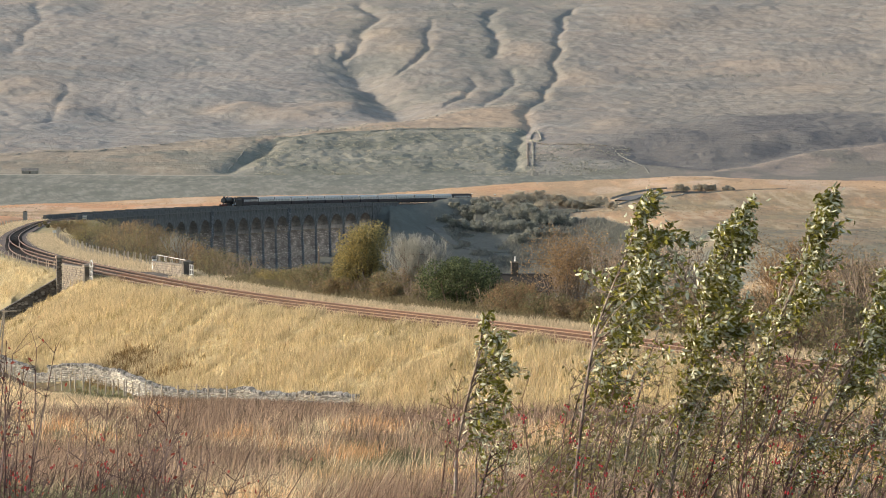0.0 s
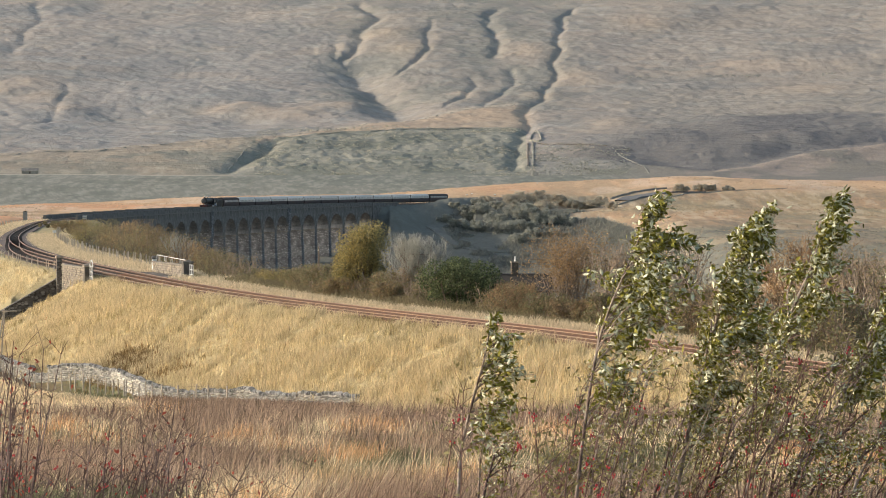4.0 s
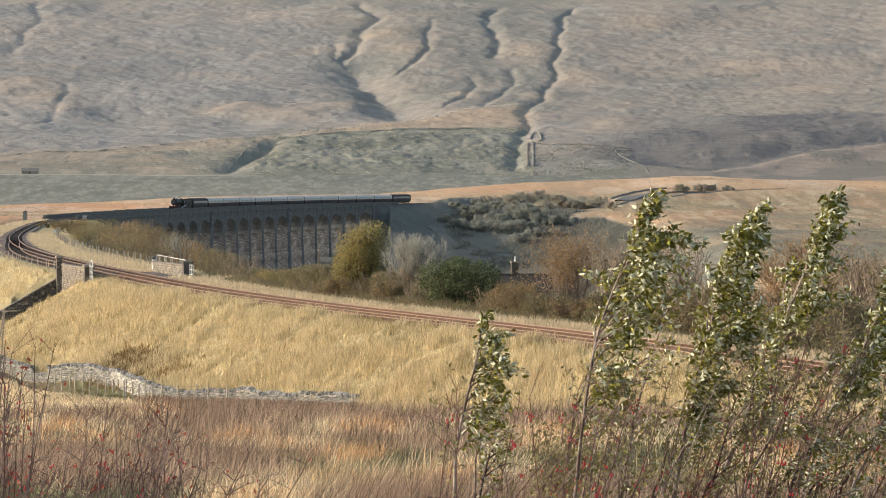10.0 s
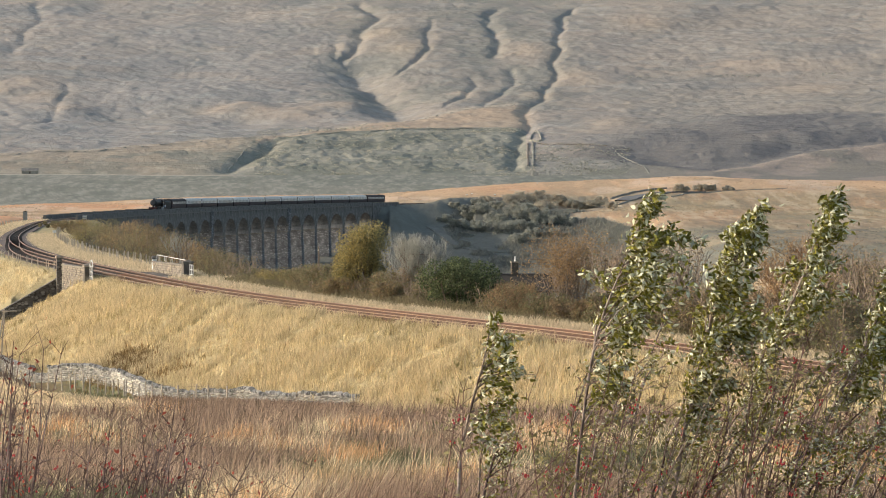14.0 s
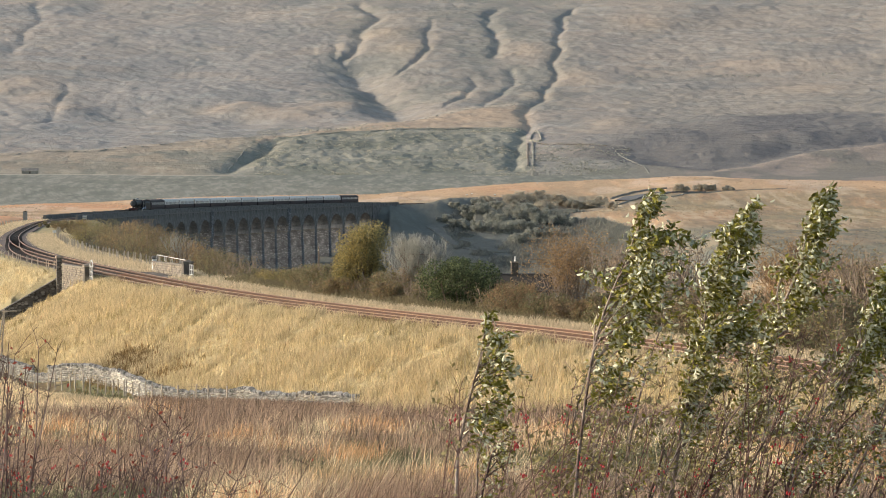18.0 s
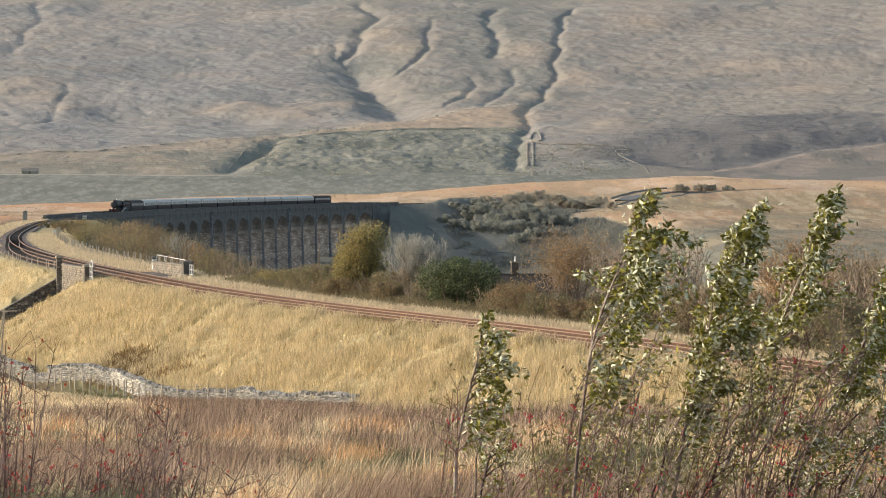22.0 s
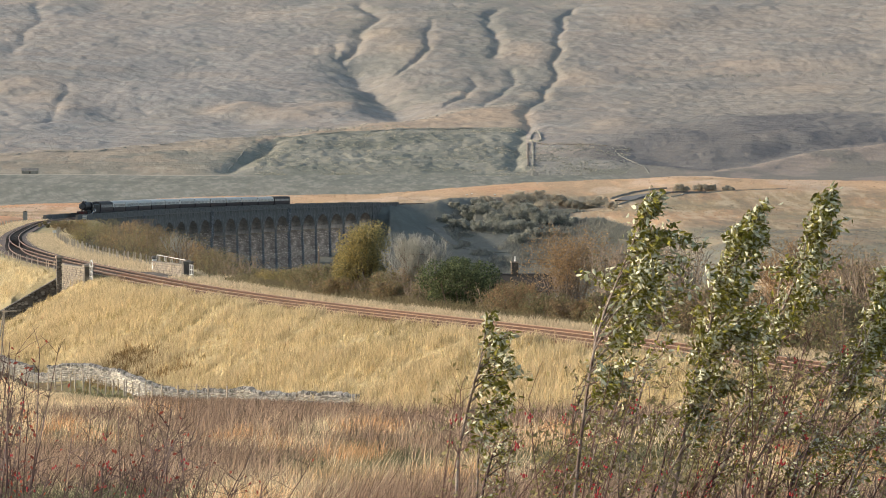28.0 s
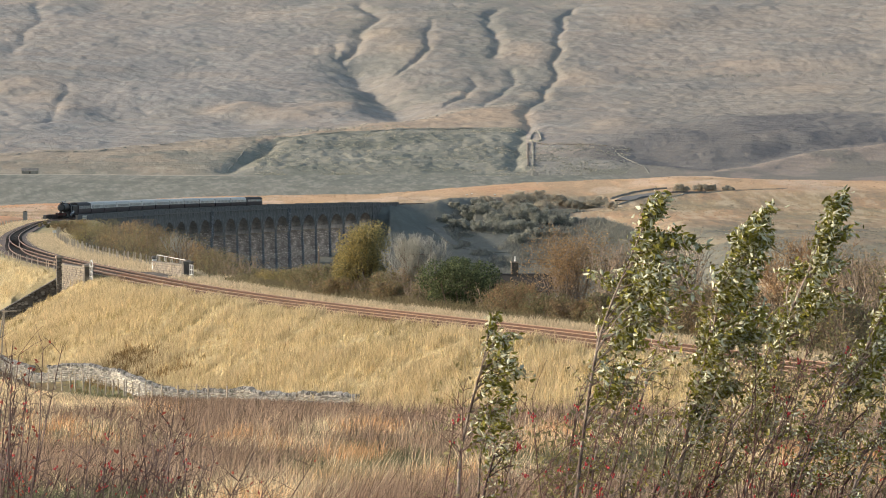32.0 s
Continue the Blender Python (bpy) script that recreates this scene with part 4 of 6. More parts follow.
        for j in range(7):
            z1 = top - j * 0.42
            e = rnd.uniform(0, 0.09)
            y0 = -0.35 - e
            cut = rnd.uniform(-0.12, 0.12)
            sh.box(x0 + cut * 0.3, x1, y0, 0.35, z1 - 0.40, z1)
            sh.v[-8:] = [(vx, vy, vz - 0.57 * (vx - x0)) for vx, vy, vz in sh.v[-8:]]
        sh.box(x0 - 0.02, x1 + 0.02, -0.42, 0.4, top, top + 0.1, 1)
        sh.v[-8:] = [(vx, vy, vz - 0.57 * (vx - x0)) for vx, vy, vz in sh.v[-8:]]
    me = sh.mesh("wing_wall", [M["wing_stone"], M["wing_stone"]])
    w.data = me
    w.matrix_basis = pose(p.x, p.y, p.z, 0, 0, math.degrees(th) + 2)
    return b


def Shape_bars(width, height, arched):
    sh = Shape()
    if arched:
        sh.tube([(width / 2 * math.cos(math.radians(a)), 0, height + 0.55 * math.sin(math.radians(a))) for a in range(0, 181, 20)], [0.06] * 10, 6)
    for x in (-width / 2, 0, width / 2):
        sh.box(x - 0.035, x + 0.035, -0.03, 0.03, 0, height)
    for z in (0.35, 0.8, height - 0.08):
        sh.box(-width / 2, width / 2, -0.025, 0.025, z, z + 0.06)
    return sh


NEAR_PAR = (111.5, 126.5)
FAR_PAR = (116.0, 133.0)
bridge = build_bridge()

def along(pts, step):
    """Places and headings at even steps on a plan line."""
    out = []
    carry = 0.0
    for (ax, ay), (bx, by) in zip(pts[:-1], pts[1:]):
        L = math.hypot(bx - ax, by - ay)
        t = carry
        while t < L:
            out.append((ax + (bx - ax) * t / L, ay + (by - ay) * t / L, math.atan2(by - ay, bx - ax)))
            t += step
        carry = t - L
    return out


def build_dry_wall():
    w = thing("dry_stone_wall", pose(0, 0, 0), "pale limestone dry stone wall with upright cope stones", "stone wall")
    rnd = random.Random(11)
    shapes = []
    for k in range(7):
        sh = Shape()
        sh.lump((0, 0, 0), 0.5, (1.15, 1.0, 0.95), 40 + k, rings=4, n=6, rough=0.16)
        shapes.append(sh.mesh("stone", M["wall_stone"]))
    rest, copes = Shape(), Shape()
    count = 0
    for i, (x, y, th) in enumerate(along(WALL, 0.25)):
        g = ground_at(x, y) - 0.1
        high = 1.16 + 0.06 * math.sin(x * 2.3) + rnd.uniform(-0.06, 0.06)
        high -= 0.36 * float(smooth(-20.5, -18.0, x))
        if -33.0 < x < -31.2:
            high *= 0.5
        if x > -11.8:
            high *= 0.82 + 0.12 * math.sin(x * 2.7)
        rows = 8
        for j in range(rows + 1):
            cope = j == rows
            wd, ht, dp = (0.10, rnd.uniform(0.2, 0.3), 0.44) if cope else (rnd.uniform(0.18, 0.36), high / rows * rnd.uniform(0.9, 1.15), 0.55 - 0.022 * j)
            for k in range(2 if cope else 1):
                c = Vector((x, y, g + (high + 0.09 if cope else high * (j + 0.5) / rows)))
                c += Vector((math.cos(th), math.sin(th), 0)) * ((k * 0.125 - 0.06) if cope else rnd.uniform(-0.09, 0.09) + 0.13 * (j % 2))
                m = pose(*c, rnd.uniform(-8, 8), rnd.uniform(-14, 14) if cope else rnd.uniform(-4, 4), math.degrees(th) + rnd.uniform(-6, 6)) @ Matrix.Diagonal((wd, dp * rnd.uniform(0.9, 1.15), ht, 1))
                me = rnd.choice(shapes)
                if count < 300 and -24.5 < x < -14.5 and not cope:
                    part("stone", me, None, w).matrix_basis = m
                    count += 1
                else:
                    (copes if cope else rest).add([m @ v.co for v in me.vertices], [tuple(p.vertices) for p in me.polygons])
    part("stonework", rest, M["wall_stone"], w, kind="stuff")
    part("cope", copes, M["cope_stone"], w, "weathered grey upright cope stones", kind="stuff")
    return w


build_dry_wall()


def build_fence(name, pts, step, height, label, post_mat, wires=3, lean=4, seed=0, thick=0.055, group=""):
    f = thing(name, pose(0, 0, 0), label, "fence", group)
    rnd = random.Random(seed)
    sh = Shape()
    sh.taper(thick, thick, -0.35, thick * 0.9, thick * 0.9, 1.0)
    me = sh.mesh("post", post_mat)
    tops = []
    for x, y, th in along(pts, step):
        x, y = x + rnd.uniform(-0.2, 0.2), y + rnd.uniform(-0.2, 0.2)
        g = ground_at(x, y)
        h = height * rnd.uniform(0.9, 1.12)
        ob = part("post", me, None, f)
        ob.matrix_basis = pose(x, y, g, rnd.uniform(-lean, lean), rnd.uniform(-lean, lean), math.degrees(th)) @ Matrix.Diagonal((1, 1, h, 1))
        tops.append(Vector((x, y, g)))
    for k in range(wires):
        z = height * (0.35 + 0.55 * k / max(1, wires - 1))
        sh = Shape()
        sh.tube([p + Vector((0, 0, z)) for p in tops], [0.008] * len(tops), 3)
        part("wire", sh, M["iron"], f)
    return f


def line_pts(s0, s1, d, n=24):
    return [tuple(on_line(s, d)[0].xy) for s in np.linspace(s0, s1, n)]


wall_front = [(x - 0.9, y - 1.2) for x, y in WALL[1:15]]
build_fence("post_and_wire_fence", wall_front, 1.75, 1.32, "weathered wooden post and wire fence along the stone wall", M["post_wood"], seed=1, thick=0.045)
build_fence("lineside_fence", line_pts(134, 262, 5.6), 3.4, 1.0, "grey wooden lineside fence on the embankment", M["post_wood"], seed=2, thick=0.045)
build_fence("lineside_fence", line_pts(138, 420, -7.2, 40), 2.1, 1.2, "pale wooden fence between the line and the scrub", M["post_wood"], seed=3, thick=0.055)
build_fence("lineside_fence", line_pts(440, 497, 8.2, 30), 3.6, 1.8, "wooden fence posts at the moor's edge", M["post_wood"], seed=4, thick=0.09)


def marker_post(s, d, h, label, mat, cap):
    t = thing("marker_post", pose(0, 0, 0), label, "marker post")
    p = on_line(s, d)[0]
    g = ground_at(*p.xy)
    sh = Shape()
    sh.box(-0.06, 0.06, -0.06, 0.06, -0.2, h)
    part("post", sh, mat, t, m=pose(p.x, p.y, g))
    sh = Shape()
    sh.box(-0.26, 0.26, -0.26, 0.26, h, h + 0.42)
    part("head", sh, cap, t, m=pose(p.x, p.y, g))
    return t


marker_post(292, -6.6, 1.0, "white-headed trackside marker post in the grass", M["post_wood"], M["white_paint"])


def build_cabinet(s, d, w, h, label, mat):
    t = thing("relay_cabinet", line_pose(s, d), label, "cabinet")
    p = on_line(s, d)[0]
    dz = ground_at(*p.xy) - p.z
    sh = Shape()
    sh.box(-0.3, 0.3, -w / 2, w / 2, dz, dz + h)
    part("body", sh, mat, t)
    sh = Shape()
    sh.prism([(-w / 2 - 0.08, dz + h), (w / 2 + 0.08, dz + h), (0, dz + h + 0.2)], -0.36, 0.36)
    part("roof", sh, M["slate"], t)
    sh = Shape()
    sh.box(-0.33, -0.3, -w / 2 + 0.08, w / 2 - 0.08, dz + 0.15, dz + h - 0.12)
    part("door", sh, mat, t)


build_cabinet(486, 7.0, 0.95, 2.9, "grey metal trackside cabinet with a shallow roof", M["grey_paint"])


def build_board(s, d):
    """A low white two-bar board on short legs."""
    t = thing("trackside_board", line_pose(s, d, 0, 90), "white two-bar trackside board beside the viaduct parapet", "sign board")
    for x in (-0.45, 0.45):
        sh = Shape()
        sh.box(x - 0.04, x + 0.04, 0.03, 0.1, -1.2, 0.75)
        part("leg", sh, M["post_wood"], t)
    for z in (0.0, 0.48):
        sh = Shape()
        sh.box(-0.58, 0.58, -0.03, 0.03, z, z + 0.3)
        part("board", sh, M["white_paint"], t)


build_board(500.5, -5.6)


# ---- the inn beyond the line ----
def build_inn():
    b = thing("inn", pose(8.5, 378, 18.0, 0, 0, 12), "stone inn with a slate roof and tall chimney below the line", "house")
    L, W, H, R = 11.0, 3.6, 4.6, 6.9
    for y in (-W, W):
        sh = Shape()
        sh.box(-L, L, y - 0.25, y + 0.25, -2.5, H)
        part("wall", sh, M["dark_stone"], b)
    for x in (-L, L):
        sh = Shape()
        sh.prism([(-W, -2.5), (W, -2.5), (W, H), (0, R - 0.15), (-W, H)], x - 0.25, x + 0.25)
        part("wall", sh, M["dark_stone"], b)
    for sgn in (-1, 1):
        sh = Shape()
        q = [(-L - 0.3, sgn * (W + 0.4), H - 0.2), (L + 0.3, sgn * (W + 0.4), H - 0.2), (L + 0.3, 0, R), (-L - 0.3, 0, R)]
        sh.add(q + [(x, y, z - 0.15) for x, y, z in q], [(0, 1, 2, 3), (7, 6, 5, 4), (0, 4, 5, 1), (1, 5, 6, 2), (2, 6, 7, 3), (3, 7, 4, 0)])
        part("roof_slope", sh, M["slate"], b)
    sh = Shape()
    sh.box(-L - 0.3, L + 0.3, -0.14, 0.14, R - 0.03, R + 0.12)
    part("ridge", sh, M["coping"], b)
    for x in (2.2,):
        sh = Shape()
        sh.box(x - 0.5, x + 0.5, -0.42, 0.42, R - 1.0, R + 1.7)
        ch = part("chimney", sh, M["slate"], b)
        sh = Shape()
        sh.box(x - 0.58, x + 0.58, -0.5, 0.5, R + 1.7, R + 1.9)
        part("chimney_cap", sh, M["pale_stone"], ch)
        sh = Shape()
        sh.tube([(x + 0.1, 0, R + 1.9), (x + 0.1, 0, R + 2.2), (x + 0.1, 0, R + 2.65)], [0.17, 0.12, 0.11], 9)
        part("chimney_pot", sh, M["white_paint"], ch, "white chimney pot")
    sash = Shape()
    sash.box(-0.45, 0.45, -0.03, 0.03, 0, 1.3)
    sash = sash.mesh("window", M["sky_pale_glass"])
    for k in range(5):
        for z in (0.3, 2.9):
            part("window", sash, None, b, m=pose(-9 + 4.2 * k, -W - 0.27, z))
    return b


build_inn()


# ---- telegraph pole ----
pole = thing("telegraph_pole", pose(-11.6, 237, ground_at(-11.6, 237)), "weathered grey wooden telegraph pole in the scrub", "pole")
sh = Shape()
sh.tube([(0, 0, -0.5), (0, 0, 5.4)], [0.11, 0.08], 8)
part("shaft", sh, M["bark"], pole)
sh = Shape()
sh.box(-0.06, 0.06, -0.5, 0.5, 5.0, 5.1)
part("crossarm", sh, M["post_wood"], pole)


post = thing("pole_pair", pose(-37.6, 213.4, ground_at(-37.6, 213.4)), "two pale leaning wooden poles with a short crossbar", "pole")
for k, (low_x, high_x) in enumerate(((-0.15, 0.75), (0.35, 0.78))):
    sh = Shape()
    sh.tube([(low_x, 0.1 * k, -0.4), (high_x, 0.1 * k, 5.2 - 0.1 * k)], [0.085, 0.06], 7)
    part("upright", sh, M["post_wood"], post)
sh = Shape()
sh.tube([(0.55, -0.1, 5.02), (1.85, -0.1, 5.06)], [0.05, 0.045], 6)
part("crossbar", sh, M["post_wood"], post)


# ---- trees and scrub behind the line ----
def leaf_material(name, colour, spread=0.3, trans=0.3):
    return material(name, colour, 0.75, spread=spread, grain=3, stain=0.8, island=0.35, translucent=trans, spec=0.2)


LEAF = {
    "gold": leaf_material("gold_leaf", (0.37, 0.30, 0.12)),
    "olive": leaf_material("olive_leaf", (0.21, 0.20, 0.105)),
    "dark": leaf_material("dark_leaf", (0.085, 0.105, 0.05)),
    "green": leaf_material("green_leaf", (0.17, 0.19, 0.085)),
    "rust": leaf_material("rust_leaf", (0.39, 0.26, 0.135)),
    "moor": material("moor_leaf", (0.47, 0.42, 0.33), 0.8, spread=0.15, grain=0.6, stain=0.15, island=0.12, translucent=0.3, spec=0.1),
    "hollow": material("hollow_leaf", (0.36, 0.36, 0.305), 0.8, spread=0.15, grain=0.6, stain=0.15, island=0.1, translucent=0.5, spec=0.1),
    "brown": leaf_material("brown_leaf", (0.30, 0.215, 0.12)),
    "grey": leaf_material("grey_leaf", (0.30, 0.26, 0.20)),
}
TWIG = {
    "pale": material("pale_twig", (0.29, 0.283, 0.245), 0.85, spread=0.25, grain=4),
    "brown": material("brown_twig", (0.30, 0.235, 0.18), 0.85, spread=0.3, grain=4),
    "olive": material("olive_twig", (0.33, 0.28, 0.15), 0.85, spread=0.3, grain=4),
    "rust": material("rust_twig", (0.25, 0.15, 0.08), 0.85, spread=0.3, grain=4),
}


TREE_GROUPS = {"scrub_bush": "scrub bushes along the line", "moor_bush": "bushes at the valley head", "valley_tree": "trees in the hollow", "bare_shrub": "leafless shrubs beside the line"}


def build_tree(name, x, y, h, w, label, leaves, twig, seed, n_leaf=1800, leaf=0.16, stems=1, twigs=220, category="tree", flat=1.0, lobes=7, low=0.12, ground=None, fine=0.02):
    rnd = random.Random(seed)
    g = ground_at(x, y) if ground is None else ground
    t = thing(name, pose(x, y, g), label, category, TREE_GROUPS.get(name, ""))
    # crown lobes: overlapping bulges that give an uneven outline
    blobs = []
    for k in range(lobes):
        a = 2 * math.pi * (k + rnd.uniform(-0.4, 0.4)) / lobes
        u = rnd.uniform(0.3, 1.0) ** 0.8
        zc = rnd.uniform(low + 0.18, 0.82) * h
        reach = w / 2 * (1 - 0.45 * abs(zc / h - 0.45) * 2 * 0.9)
        blobs.append((Vector((math.cos(a) * u * reach, math.sin(a) * u * reach, zc)), min(rnd.uniform(0.28, 0.46) * w * 0.75, rnd.uniform(0.28, 0.42) * h)))
    blobs.append((Vector((rnd.uniform(-0.08, 0.08) * w, 0, h * 0.78)), min(0.25 * w, 0.24 * h)))
    tips = []
    wood = Shape()
    for k in range(stems):
        a = rnd.uniform(0, 2 * math.pi)
        spread = 0.0 if stems == 1 else rnd.uniform(0.05, 0.42) * w
        root = Vector((math.cos(a) * spread * 0.35, math.sin(a) * spread * 0.35, -0.2))
        top = Vector((math.cos(a) * spread, math.sin(a) * spread, h * rnd.uniform(0.62, 0.95)))
        r0 = 0.022 * h / math.sqrt(stems) + 0.02
        mid = root.lerp(top, 0.5) + Vector((rnd.uniform(-.1, .1), rnd.uniform(-.1, .1), 0)) * w * 0.3
        wood.tube([root, mid, top], [r0, r0 * 0.65, r0 * 0.15], 6)
        for q in range(max(3, 9 // stems)):
            f = rnd.uniform(0.2, 0.8)
            base = root.lerp(mid, f * 2) if f < 0.5 else mid.lerp(top, f * 2 - 1)
            c, r = rnd.choice(blobs)
            tip = c + Vector((rnd.gauss(0, 1), rnd.gauss(0, 1), abs(rnd.gauss(0, 1)))).normalized() * r * 0.8
            elbow = base.lerp(tip, 0.5) + Vector((0, 0, 0.06 * h))
            wood.tube([base, elbow, tip], [r0 * 0.45, r0 * 0.28, 0.012], 5)
            tips += [(base, elbow), (elbow, tip)]
    part("trunk", wood, M["bark"], t)
    tw = Shape()
    for k in range(twigs):
        a, b = rnd.choice(tips) if rnd.random() < 0.75 else (Vector((0, 0, 0)), rnd.choice(blobs)[0])
        p = a.lerp(b, rnd.random())
        c, r = rnd.choice(blobs)
        d = (p - Vector((0, 0, h * 0.1))).normalized() * 0.6 + Vector((rnd.gauss(0, 0.5), rnd.gauss(0, 0.5), rnd.uniform(0.3, 1.2)))
        L = rnd.uniform(0.08, 0.22) * h
        q = p + d.normalized() * L
        q.z = min(max(q.z, 0.05 * h), h * rnd.uniform(0.8, 1.08))
        tw.tube([p, p.lerp(q, 0.5) + Vector((rnd.uniform(-.05, .05), rnd.uniform(-.05, .05), 0.03)) * L, q], [fine, fine * 0.7, fine * 0.4], 3, caps=False)
        tips.append((p, q))
    if twigs:
        part("brushwood", tw, TWIG[twig], t, kind="stuff")
    for kind, share in leaves:
        sh = Shape()
        for k in range(int(n_leaf * share)):
            if rnd.random() < 0.72:
                c, r = rnd.choice(blobs)
                v = Vector((rnd.gauss(0, 1), rnd.gauss(0, 1), rnd.gauss(0, 1))).normalized()
                p = c + v * r * (rnd.random() ** 0.4)
            else:
                a, b = rnd.choice(tips)
                p = a.lerp(b, rnd.uniform(0.3, 1.1)) + Vector((rnd.gauss(0, 1), rnd.gauss(0, 1), rnd.gauss(0, 1))) * 0.12
            if p.z < low * h * rnd.random() or p.z > h * 1.03:
                continue
            s = leaf * rnd.uniform(0.55, 1.4)
            u = Vector((rnd.gauss(0, 1), rnd.gauss(0, 1), rnd.gauss(0, 1))).normalized()
            v = u.orthogonal().normalized()
            sh.add([p - u * s, p + v * s * 0.5, p + u * s, p - v * s * 0.5 + u.cross(v) * s * 0.2], [(0, 1, 2), (0, 2, 3)])
        part("crown", sh, LEAF[kind], t, kind="stuff")
    return t


build_tree("golden_tree", -6.6, 211, 6.6, 4.8, "dense tree with golden-green autumn leaves behind the track", [("gold", 0.75), ("olive", 0.25)], "olive", 101, 24000, 0.078, 3, 260, lobes=15, low=0.12)
build_tree("bare_shrub", -2.3, 207, 6.5, 6.0, "leafless grey shrub with many upright pale twigs", [("grey", 1.0)], "pale", 102, 350, 0.06, 14, 3000, "shrub", fine=0.018)
build_tree("holly_bush", 1.2, 193, 4.3, 7.0, "rounded dark evergreen bush beside the track", [("dark", 0.65), ("green", 0.35)], "brown", 103, 11000, 0.10, 4, 60, "bush", lobes=7, low=0.0)
build_tree("hawthorn_tree", 9.0, 184, 8.0, 5.8, "half-bare tree with thin rust-brown leaves", [("rust", 0.75), ("brown", 0.25)], "brown", 104, 8500, 0.07, 4, 480, lobes=14, low=0.35)
build_tree("hawthorn_tree", 22.0, 158, 8.0, 6.6, "half-bare tree with thin rust-brown leaves", [("rust", 0.7), ("brown", 0.3)], "rust", 105, 6600, 0.07, 3, 900, lobes=12, low=0.3)
build_tree("bare_shrub", 16.2, 172, 8.4, 5.0, "leafless brown shrub with fine twigs", [("brown", 1.0)], "brown", 106, 700, 0.1, 7, 900, "shrub")
build_tree("bare_shrub", 12.0, 178, 7.2, 5.0, "leafless brown shrub with fine twigs", [("brown", 0.6), ("olive", 0.4)], "brown", 107, 900, 0.1, 7, 700, "shrub")
build_tree("bare_shrub", 27.0, 153, 7.0, 5.0, "leafless brown shrub with fine twigs", [("brown", 0.7), ("rust", 0.3)], "brown", 108, 1200, 0.11, 6, 700, "shrub")

# scrub: bearing, crown line, distance, width, leaf, twig
SCRUB = [(100, 392, 520, 7, "olive", "olive"), (125, 389, 470, 8, "brown", "olive"), (155, 388, 430, 8, "gold", "brown"), (190, 389, 400, 9, "olive", "olive"), (225, 391, 375, 9, "rust", "olive"),
         (255, 398, 350, 8, "olive", "olive"), (285, 402, 330, 7, "brown", "brown"), (315, 415, 315, 7, "olive", "brown"), (345, 428, 300, 6, "rust", "brown"), (375, 440, 290, 6, "brown", "olive"),
         (405, 448, 275, 5.5, "olive", "brown"), (430, 458, 262, 5, "brown", "brown"), (455, 476, 250, 4.5, "olive", "brown"), (490, 486, 245, 4.5, "olive", "olive"), (520, 484, 235, 4.5, "gold", "olive"),
         (550, 480, 228, 4.5, "brown", "brown"), (585, 468, 222, 4.5, "olive", "brown")]
SCRUB += [(500, 478, 240, 5, "gold", "olive"), (532, 474, 231, 5, "olive", "olive"), (566, 470, 225, 5, "olive", "brown"), (618, 474, 216, 5, "olive", "olive"), (650, 492, 209, 4.4, "brown", "brown"),
          (722, 470, 206, 5, "brown", "brown"), (756, 486, 201, 4.6, "olive", "brown"), (690, 482, 207, 4.6, "olive", "brown")]
SCRUB += [(600, 500, 212, 4, "brown", "brown"), (690, 500, 203, 4, "brown", "brown"), (882, 497, 190, 4.8, "brown", "brown"), (925, 502, 183, 5.0, "brown", "rust"), (840, 515, 196, 4.6, "brown", "brown"),
          (960, 520, 180, 4.5, "olive", "brown"), (1030, 530, 174, 4.5, "brown", "rust"), (1085, 520, 168, 5, "olive", "brown"), (1150, 530, 164, 5, "brown", "brown"), (1210, 505, 160, 5, "olive", "brown"),
          (1270, 500, 156, 4.6, "brown", "brown"), (1330, 515, 152, 5.4, "brown", "rust"), (1400, 530, 146, 5, "brown", "brown"),
          (1500, 520, 140, 5, "olive", "brown"), (1480, 455, 150, 4.4, "brown", "brown"), (1535, 435, 148, 4.6, "brown", "brown"), (1575, 450, 146, 4.4, "olive", "brown")]
for i, (u, v, dist, w, leaf, twig) in enumerate(SCRUB):
    x = (u - 784) / 4500 * dist
    h = EYE_Z - (v - 365.4) / 4500 * dist - ground_at(x, dist)
    build_tree("scrub_bush", x, dist, max(h, 1.5), w * 1.08, "bushy %s autumn scrub with fine twigs" % {"olive": "olive-green", "brown": "brown", "gold": "yellowish", "rust": "rust-brown"}[leaf],
               [(leaf, 0.7), ("brown" if leaf != "brown" else "olive", 0.3)], twig, 200 + i, 5200 if dist < 300 else 7000, 0.07 if dist < 300 else 0.08, 8, 750 if dist < 300 else 420, "bush", lobes=10, low=0.0)
build_tree("bare_shrub", -30.5, 296, 5.2, 4.2, "leafless pale shrub standing above the scrub", [("grey", 1.0)], "pale", 260, 150, 0.1, 7, 380, "shrub")

# far bushes at the valley head and on the moor
FAR_BUSH = [(5, 1077, 2.4, 6), (9, 1071, 2.2, 5), (15, 1094, 3.4, 8), (19, 1108, 3.6, 8), (23, 1090, 4.2, 10), (30, 1130, 4.6, 10), (36, 1147, 4.8, 11), (35, 1087, 5, 12), (43, 1162, 5, 11),
            (46, 1137, 4.6, 11), (53, 1175, 4.4, 10), (57, 1172, 4.2, 9), (62, 1166, 4.2, 9), (67, 1164, 3.8, 9), (73, 1177, 4, 9), (76, 1146, 3.2, 7), (16, 1065, 4.4, 10), (22, 1051, 5, 12),
            (31, 1059, 5.4, 12), (38, 1056, 5.2, 12), (28, 1100, 5, 12), (41, 1110, 5, 12), (116, 1238, 4.2, 7), (127, 1256, 3.0, 9), (132, 1259, 2.8, 8), (141, 1260, 2.4, 8)]
